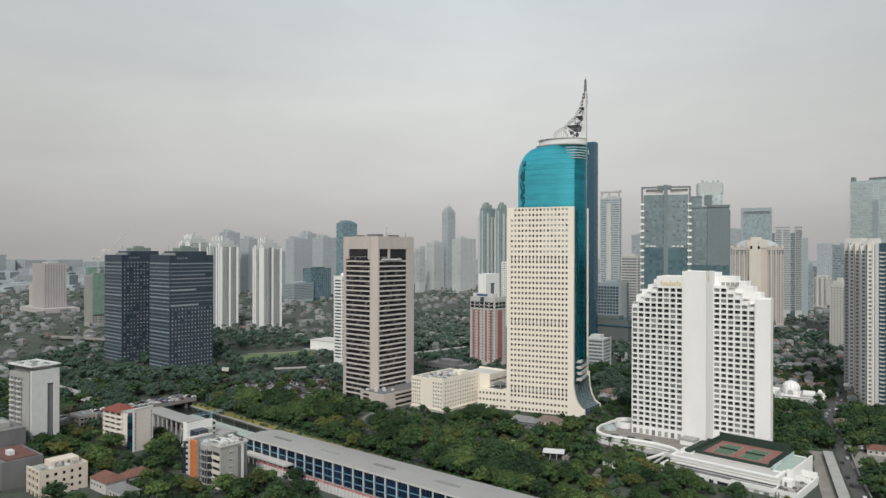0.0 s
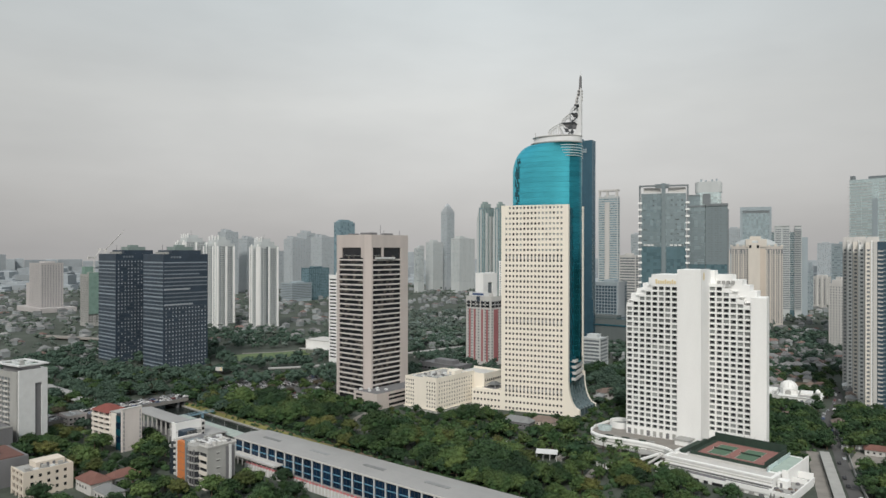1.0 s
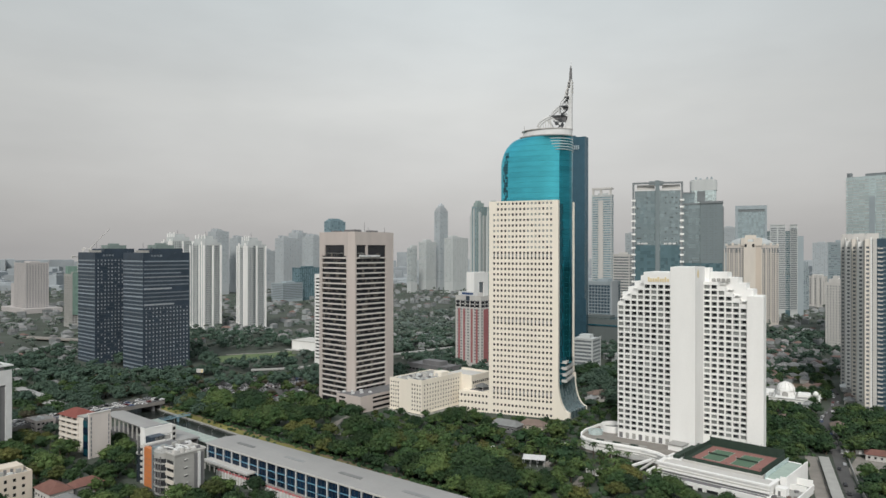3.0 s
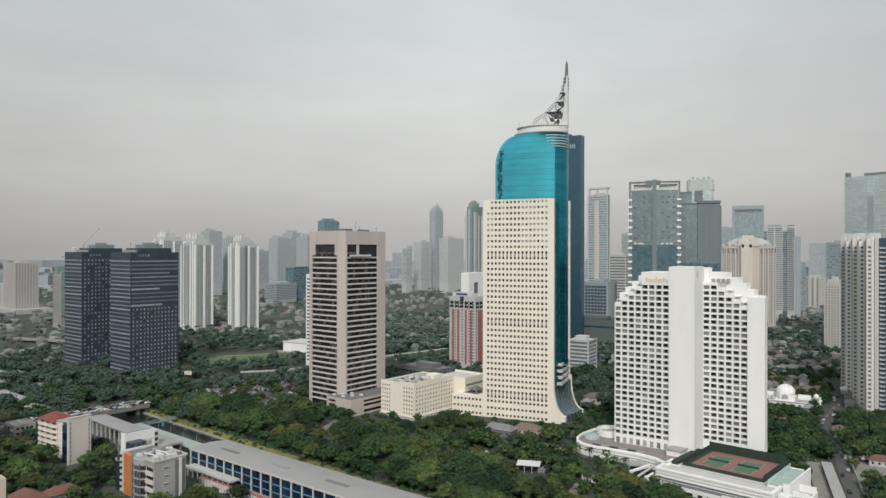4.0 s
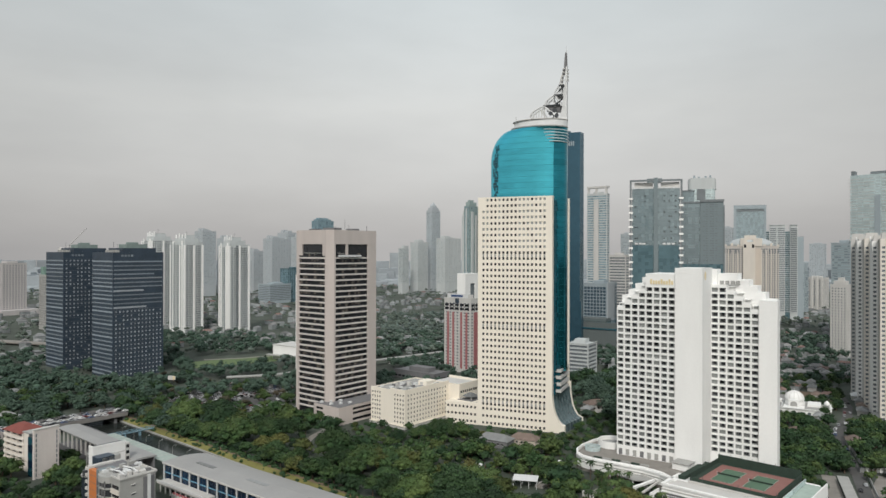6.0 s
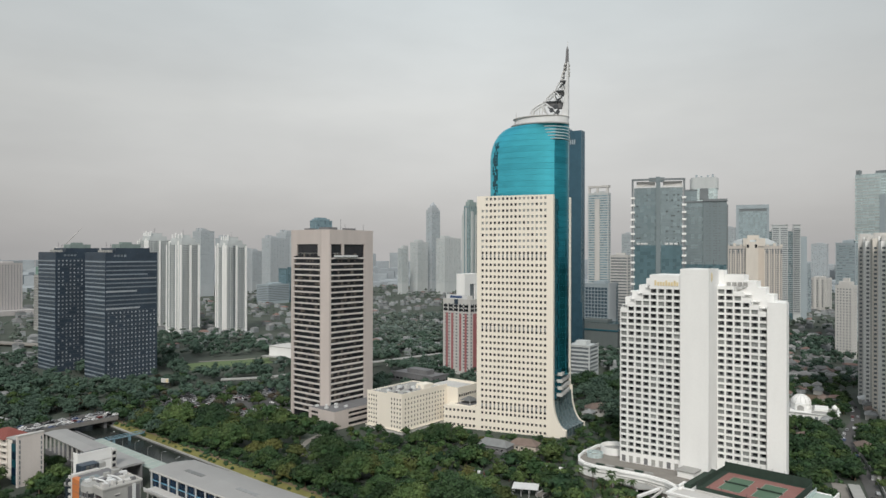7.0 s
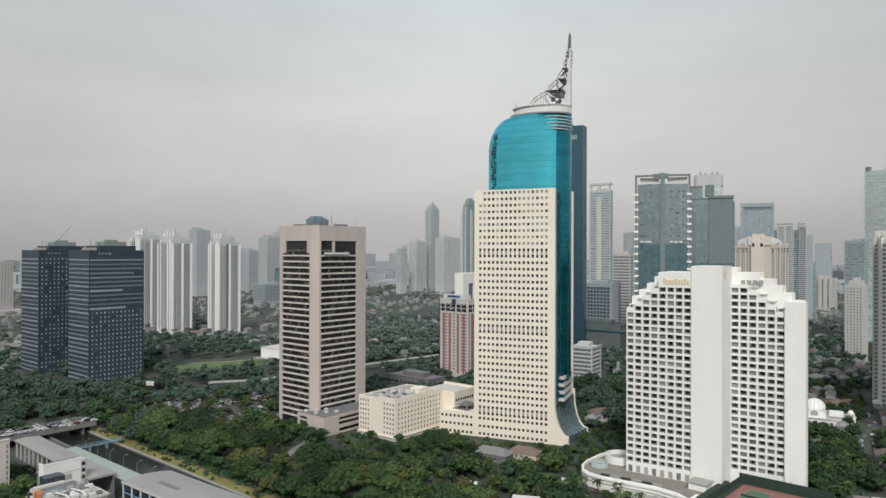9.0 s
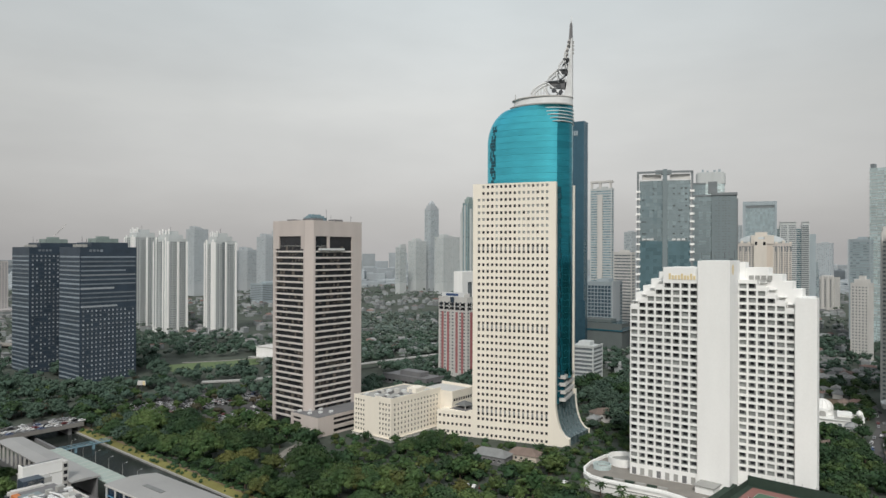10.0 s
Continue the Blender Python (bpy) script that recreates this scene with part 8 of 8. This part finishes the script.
WOODS = [tree_kind(51, 7.4, 12.5, FOLIAGE[0], 14, 20, 0.72), tree_kind(52, 6.4, 11.0, FOLIAGE[1], 13, 20, 0.72), tree_kind(53, 8.0, 13.0, FOLIAGE[1], 15, 20, 0.72), tree_kind(54, 5.4, 10.0, FOLIAGE[0], 11, 20, 0.68),
         tree_kind(55, 6.4, 10.5, FOLIAGE[2], 13, 20, 0.72), tree_kind(56, 4.2, 8.0, FOLIAGE[0], 10, 20, 0.59), tree_kind(57, 7.4, 12.0, FOLIAGE[0], 14, 20, 0.72),
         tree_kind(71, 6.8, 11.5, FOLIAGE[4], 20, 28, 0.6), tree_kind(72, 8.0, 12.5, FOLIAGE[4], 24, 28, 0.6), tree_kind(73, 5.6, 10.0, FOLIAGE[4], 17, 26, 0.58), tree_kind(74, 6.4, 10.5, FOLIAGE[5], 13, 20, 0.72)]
LABELS = ["broad spreading tree with mid-green crown", "dense dark green rounded tree", "large dark green spreading tree", "small mid-green tree with dense crown", "yellow-green broadleaf tree with loose crown", "small young green tree with light crown", "wide mid-green tree with uneven crown", "tall palm with drooping fronds", "very broad rain tree with domed green crown", "huge dark green domed shade tree", "broad yellow-green domed shade tree"]
tree_count = 0


def plant(x, y, k, scale, turn):
    global tree_count
    trunk, crown = TREES[k]
    t = thing("palm_tree" if k == 7 else "tree", x, y, 0, turn, LABELS[k], "palm" if k == 7 else "tree")
    t.scale = (scale, scale, scale * (0.95 + 0.3 * ((tree_count * 37) % 10) / 10))
    part("trunk", trunk, None, t)
    part("crown", crown, None, t)
    tree_count += 1


WOOD_V, WOOD_F, WOOD_N = {}, {}, {}


def plant_joined(x, y, k, scale, turn):
    """Add a tree's crown and trunk to one of the joined woods."""
    for which, me in zip(("trunks", "crowns"), WOODS[k]):
        key = which if which == "trunks" else me.materials[0].name
        vs, fs = WOOD_V.setdefault(key, []), WOOD_F.setdefault(key, [])
        base = WOOD_N.get(key, 0)
        co = np.empty(len(me.vertices) * 3)
        me.vertices.foreach_get("co", co)
        co = co.reshape(-1, 3) * scale
        c, s_ = math.cos(radians(turn)), math.sin(radians(turn))
        vs.append(np.stack((x + co[:, 0] * c - co[:, 1] * s_, y + co[:, 0] * s_ + co[:, 1] * c, co[:, 2]), 1))
        fs += [tuple(base + q for q in p.vertices) for p in me.polygons]
        WOOD_N[key] = base + len(co)


def cap(x, y):
    """How far the gardens and forecourts keep their trees low."""
    if 95 < x < 150 and y > 390:
        return 0.5
    if -45 < x < 12 and y > 496:
        return 0.5
    if -10 < x < 92 and y > 487:
        return 0.6
    if x < -230 and y > 620:
        return 0.55
    return 0.8 if y > 630 and x < 100 else 1.0


def grove(seed, x0, x1, y0, y1, gap, inside, kinds=(0, 0, 1, 1, 2, 2, 3, 4, 6, 6), low=0.8, high=1.15, margin=1.5, single=True):
    rng = random.Random(seed)
    y = y0
    while y < y1:
        x = x0
        while x < x1:
            px_, py_ = x + rng.uniform(-0.45, 0.45) * gap, y + rng.uniform(-0.45, 0.45) * gap
            if inside(px_, py_) and free(px_, py_, margin):
                (plant if single else plant_joined)(px_, py_, rng.choice(kinds), rng.uniform(low, high) * cap(px_, py_), rng.uniform(0, 360))
            x += gap
        y += gap * 0.9


def canal_side(x, y):
    """Distance behind the station's front, across the canal."""
    c, s = math.cos(radians(CANAL[2])), math.sin(radians(CANAL[2]))
    return -(x - CANAL[0]) * s + (y - CANAL[1]) * c


take(67, 497, -25, -24, 26, -22, 12)
take(68, 408, 0, -9, 10, -12, 10)
# belt between the canal and the towers
grove(21, -190, 150, 380, 575, 16.5, lambda x, y: 55 < canal_side(x, y) < 100 and abs(x) < y * 0.6 and y < 560, kinds=(8, 8, 9, 9, 10, 0, 2, 4), low=0.62, high=1.2)
grove(27, -190, 150, 400, 575, 11.0, lambda x, y: 100 <= canal_side(x, y) < 190 and abs(x) < y * 0.62 and y < 578 - 0.1 * x, single=False, low=0.55, high=1.12)
# a closed row of trees along the bank path
rng = random.Random(36)
for k in range(38):
    u, w_ = -96 + 8.2 * k + rng.uniform(-2, 2), 59 + rng.uniform(-1.5, 4.5)
    x = CANAL[0] + u * math.cos(radians(CANAL[2])) - w_ * math.sin(radians(CANAL[2]))
    y = CANAL[1] + u * math.sin(radians(CANAL[2])) + w_ * math.cos(radians(CANAL[2]))
    if free(x, y, 0.5):
        plant(x, y, rng.choice((0, 1, 3, 6, 1)), rng.uniform(0.72, 0.98), rng.uniform(0, 360))
# small garden trees before the tall tower
grove(31, 40, 100, 470, 520, 8, lambda x, y: True, kinds=(5, 5, 3), low=0.5, high=0.75, margin=-9, single=False)
# before the hotel, down to the station
grove(22, 40, 215, 312, 420, 15.0, lambda x, y: canal_side(x, y) > 55 and x < 0.62 * y, kinds=(0, 1, 2, 4, 6, 8, 10), low=0.6, high=0.9)
grove(32, 78, 140, 385, 440, 7.0, lambda x, y: True, kinds=(5, 3, 5, 7), low=0.8, high=1.15, margin=0.3)
# west bank, among the low buildings
grove(23, -290, -60, 318, 470, 11.8, lambda x, y: canal_side(x, y) < -8, kinds=(0, 0, 1, 1, 3, 4, 5, 7), low=0.75, high=1.05)
# by the bridge and below the black towers
grove(24, -450, -130, 480, 735, 11.5, lambda x, y: (canal_side(x, y) > 57 or x < -245) and x > -0.66 * y and not (-208 < x < -70 and y > 575), kinds=(7, 8, 9, 7, 8, 2, 0, 1, 1, 10), single=False)
# trees of the car park
grove(28, -205, -72, 580, 705, 15.5, lambda x, y: True, kinds=(0, 1, 3, 3, 5, 10), low=0.6, high=0.9, single=False)
# beside the street and around the mosque
grove(25, 215, 335, 330, 455, 8.5, lambda x, y: x < 0.7 * y, kinds=(1, 1, 2, 2, 3, 0), low=0.6, high=0.95, margin=0.4, single=False)
grove(29, 205, 420, 450, 600, 8.8, lambda x, y: x < 0.66 * y, single=False, kinds=(1, 1, 2, 1, 3, 6), low=0.65, high=1.0, margin=0.2)
grove(34, 305, 450, 592, 740, 9.5, lambda x, y: x < 0.66 * y, single=False, kinds=(0, 1, 1, 3, 5, 7), low=0.5, high=0.8, margin=0.2)
# between the tall tower and the hotel
grove(30, 92, 215, 478, 575, 9.5, lambda x, y: True, kinds=(0, 1, 1, 2, 3, 6), low=0.7, high=1.0, single=False)
# behind the tall tower
grove(26, 100, 290, 565, 720, 11, lambda x, y: True, kinds=(7, 8, 9, 7, 1, 2), single=False)
for key, vs in WOOD_V.items():
    me = bpy.data.meshes.new("wood")
    me.from_pydata(np.concatenate(vs).tolist(), [], WOOD_F[key])
    me.materials.append(BARK if key == "trunks" else bpy.data.materials[key])
    me.update()
    tagged(new("tree_trunks" if key == "trunks" else "tree_crowns", me), "brown trunks of the denser woods" if key == "trunks" else "joined crowns of the dense park woods", "trees", kind="stuff")
# dark trees between the mosque and the street
for x, y, k, sc in ((321, 588, 1, 0.8), (329, 601, 1, 0.7), (316, 577, 3, 0.8), (335, 615, 1, 0.65), (309, 566, 1, 0.75), (326, 612, 3, 0.7), (345, 612, 5, 0.9), (356, 626, 3, 0.7), (366, 646, 5, 0.9)):
    plant(x, y, k, sc, 31.0 * k + y)
# dark trees in the court of the red-roofed block
for x, y, k, sc in ((-198, 411, 1, 0.7), (-185, 404, 3, 0.75), (-176, 397, 1, 0.7), (-164, 388, 0, 0.6), (-232, 448, 1, 0.8), (-243, 457, 2, 0.7)):
    plant(x, y, k, sc, 31.0 * k + y)
# broad garden trees before the annex
for x, y, k, sc in ((24, 509, 8, 0.92), (10, 513, 8, 0.58), (39, 514, 0, 0.68), (52, 512, 4, 0.5), (57, 514, 4, 0.42), (46, 500, 6, 0.7), (-4, 505, 9, 0.5), (-18, 518, 0, 0.45), (66, 518, 5, 0.5), (73, 521, 5, 0.45)):
    plant(x, y, k, sc, 47.0 * k + x)
# palms in the hotel garden
rng = random.Random(33)
for k in range(58):
    x, y = rng.uniform(82, 134), rng.uniform(382, 444)
    if free(x, y, 0.5):
        plant(x, y, 7, rng.uniform(0.8, 1.05), rng.uniform(0, 360))


def undergrowth():
    """Low bushes that fill the ground between the trunks."""
    rng = random.Random(44)
    v, f = [], []
    n = 0
    while n < 1700:
        y = rng.uniform(330, 620)
        x = rng.uniform(-0.62, 0.6) * y
        side = canal_side(x, y)
        if not free(x, y, 0.5) or not (side > 54 or (side < -10 and x > -300)):
            continue
        n += 1
        R = rng.uniform(1.2, 3.0)
        lump(v, f, rng, (x, y, R * 0.35), R, 0.7)
        leaf_cards(v, f, rng, (x, y, R * 0.4), R, 12, 0.55)
    for _ in range(420):
        u, w = rng.uniform(-150, 220), 53.5 + abs(rng.gauss(0, 1.6))
        if rng.random() < 0.3:
            w = rng.uniform(47.5, 53)
        c, s = math.cos(radians(CANAL[2])), math.sin(radians(CANAL[2]))
        x, y = CANAL[0] + u * c - w * s, CANAL[1] + u * s + w * c
        R = rng.uniform(0.3, 1.9)
        lump(v, f, rng, (x, y, 1.6 + R * 0.3), R, 0.7)
        leaf_cards(v, f, rng, (x, y, 1.6 + R * 0.35), R, 14, 0.45)
    me = bpy.data.meshes.new("undergrowth")
    me.from_pydata(v, [], f)
    me.materials.append(FOLIAGE[1])
    me.update()
    tagged(new("undergrowth", me), "dark green bushes and undergrowth below the trees", "bushes", kind="stuff")


undergrowth()


def far_woods():
    """Woods and street trees too far off to tell apart."""
    rng = random.Random(40)
    for name, count, zone in (("park_trees", 1500, (-460, 640, 640, 1050)), ("street_trees", 2700, (-1300, 1700, 800, 2500)), ("avenue_trees", 1100, (-160, 170, 770, 1350))):
        v, f = [], []
        made = 0
        while made < count:
            x, y = rng.uniform(zone[0], zone[1]), rng.uniform(zone[2], zone[3])
            if abs(x) > 0.68 * y or not free(x, y, 3):
                continue
            if 225 < x < 470 and 600 < y < 1000 and rng.random() < 0.55:
                continue
            dense = noise.noise(Vector((x / 130.0, y / 130.0, 3.1)))
            if dense < (-0.25 if name != "street_trees" else (-0.15 if y < 1250 else 0.0)):
                continue
            made += 1
            R, H = rng.uniform(4, 8), rng.uniform(8, 13)
            for q in range(4 if name == "park_trees" else 3):
                c = (x + rng.uniform(-0.6, 0.6) * R, y + rng.uniform(-0.6, 0.6) * R, H * rng.uniform(0.45, 0.85))
                lump(v, f, rng, c, R * rng.uniform(0.34, 0.5), 0.7)
                leaf_cards(v, f, rng, c, R * 0.55, 15 if name == "park_trees" else 5, 1.0)
        me = bpy.data.meshes.new(name)
        me.from_pydata(v, [], f)
        # both leaf colours already carry the distance haze
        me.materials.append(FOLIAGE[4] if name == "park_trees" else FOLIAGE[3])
        me.update()
        tagged(new(name, me), "dense dark green trees of the parks and streets", "trees", kind="stuff")


far_woods()


# ---- cars ----
def car_kind(paint, body_label):
    t = thing("car", 0, -400, 0, 0, body_label, "car", "parked and queuing cars")
    prof = [(-2.1, 0.35), (2.1, 0.35), (2.15, 0.75), (1.3, 0.9), (0.75, 1.42), (-1.0, 1.45), (-1.75, 0.98), (-2.15, 0.9)]
    part("body", Shape().slab(prof, -0.85, 0.85), paint, t)
    part("windscreen", Shape().poly((1.26, -0.72, 0.95), (1.26, 0.72, 0.95), (0.8, 0.66, 1.41), (0.8, -0.66, 1.41)), PANE, t)
    part("side_glass", Shape().box(-1.3, 0.7, -0.87, 0.87, 0.98, 1.32), PANE, t)
    for x in (-1.35, 1.35):
        for y in (-0.8, 0.62):
            part("wheel", Shape().rings([[(x + 0.33 * math.cos(2 * math.pi * q / 10), yy, 0.33 + 0.33 * math.sin(2 * math.pi * q / 10)) for q in range(10)] for yy in (y, y + 0.18)]), TYRE, t)
    return t


CARS = [car_kind(p, lab) for p, lab in zip(CAR_PAINT, ("white hatchback car on the asphalt", "silver hatchback car on the asphalt", "black hatchback car on the asphalt", "dark red hatchback car on asphalt", "dark blue hatchback car on asphalt"))]
rng = random.Random(61)
SPOTS = []
bx, by, ba = BRIDGE
cb, sb = math.cos(radians(ba)), math.sin(radians(ba))
for lane, way in ((-8.2, 0), (-5.0, 0), (-2.2, 0), (2.4, 180), (5.4, 180), (8.3, 180)):
    u = -120.0
    while u < 14:
        u += rng.uniform(5.6, 11)
        SPOTS.append((bx + u * cb - lane * sb, by + u * sb + lane * cb, 6.62, ba + way + rng.uniform(-2, 2)))
for row in range(7):
    for k in range(12):
        if rng.random() < 0.9:
            SPOTS.append((-176 + 5.6 * row + 1.9 * k, 596 + 8.5 * row + 2.3 * k, 0.14, -38 + 180 * (k % 2) + rng.uniform(-4, 4)))
for k in range(6):
    for q in range(9):
        if rng.random() < 0.85:
            SPOTS.append((-122 + 8 * k, 640 + 7 * q + 3 * k, 0.14, 52 + rng.uniform(-5, 5)))
for k in range(58):
    SPOTS.append((rng.uniform(-200, -88), rng.uniform(584, 700), 0.14, rng.choice((-38, 52, 142)) + rng.uniform(-6, 6)))
for (ax, ay), (ex, ey) in zip(RIGHT_ROAD[:-1], RIGHT_ROAD[1:]):
    d = Vector((ex - ax, ey - ay))
    way = math.degrees(math.atan2(d.y, d.x))
    for k in range(max(1, int(d.length / (20 if ay < 480 else 9)))):
        u, side = rng.random(), rng.choice((-1, 1))
        SPOTS.append((ax + d.x * u + 1.7 * side * d.y / d.length, ay + d.y * u - 1.7 * side * d.x / d.length, 0.17, way + (0 if side > 0 else 180)))
for k in range(6):
    SPOTS.append((36.5 + 3.4 * k, 457.5 - 1.1 * k, 0.17, 72 + rng.uniform(-4, 4)))
for k in range(4):
    SPOTS.append((83.5 + 3.2 * k, 466.5 - 2.1 * k, 0.17, 57 + rng.uniform(-4, 4)))
for k in range(8):
    SPOTS.append((rng.uniform(318, 344), rng.uniform(612, 660), 0.15, rng.uniform(0, 360)))
for x, y, z, a in SPOTS:
    copy_thing(CARS[rng.choice((0, 0, 0, 0, 1, 1, 1, 2, 2, 2, 3, 4))], pose(x, y, z, 0, 0, a))


def parked_cars():
    """The crowded car parks, too many to tell apart."""
    rng_ = random.Random(88)
    m = surface("mixed_car_paint", (0.27, 0.27, 0.275), 0.35, 0.03, 3, 1, bump=0, island=0.95)
    body, glass = Shape(), Shape()
    prof = [(-2.1, 0.3), (2.1, 0.3), (2.15, 0.75), (1.3, 0.92), (0.75, 1.45), (-1.0, 1.48), (-1.8, 1.0), (-2.15, 0.9)]
    for (ox, oy), ang, rows_, cols in (((-186, 612), 50, 5, 16), ((-150, 622), 50, 6, 14), ((-128, 596), -38, 5, 12), ((-110, 650), 50, 4, 14)):
        c, s_ = math.cos(radians(ang)), math.sin(radians(ang))
        for r in range(rows_):
            for q in range(cols):
                if rng_.random() < 0.18:
                    continue
                u, v_ = 2.75 * q + rng_.uniform(-0.2, 0.2), (5.2 if r % 2 else 5.0) * r + 3.6 * (r // 2)
                x, y = ox + u * c - v_ * s_, oy + u * s_ + v_ * c
                if not (-212 < x < -74 and 580 < y < 705):
                    continue
                a = radians(ang + 90 + rng_.uniform(-4, 4))
                ca, sa = math.cos(a), math.sin(a)
                at = lambda p, w, z: (x + p * ca - w * sa, y + p * sa + w * ca, z + 0.14)
                i0 = len(body.v)
                body.v += [at(p, -0.86, z) for p, z in prof] + [at(p, 0.86, z) for p, z in prof]
                k = len(prof)
                body.f += [tuple(range(i0, i0 + k)), tuple(range(i0 + 2 * k - 1, i0 + k - 1, -1))]
                body.f += [(i0 + j, i0 + k + j, i0 + k + (j + 1) % k, i0 + (j + 1) % k) for j in range(k)]
                glass.poly(at(1.28, -0.7, 0.96), at(1.28, 0.7, 0.96), at(0.8, 0.66, 1.44), at(0.8, -0.66, 1.44))
                glass.poly(at(-1.05, -0.66, 1.46), at(-1.05, 0.66, 1.46), at(-1.75, 0.7, 1.04), at(-1.75, -0.7, 1.04))
                for w in (-0.875, 0.875):
                    glass.poly(at(-1.4, w, 1.0), at(0.95, w, 1.0), at(0.6, w, 1.38), at(-0.95, w, 1.38))
    lot = thing("parked_cars", 0, 0, 0, 0, "crowded rows of parked cars of many colours", "cars", kind="stuff")
    joined("car_bodies", body, m, lot)
    joined("car_glass", glass, PANE, lot)


parked_cars()
for k, c in enumerate(CARS):
    c.matrix_world = pose(-150 + 6 * k, 640 + 3 * k, 0.13, 0, 0, 52)
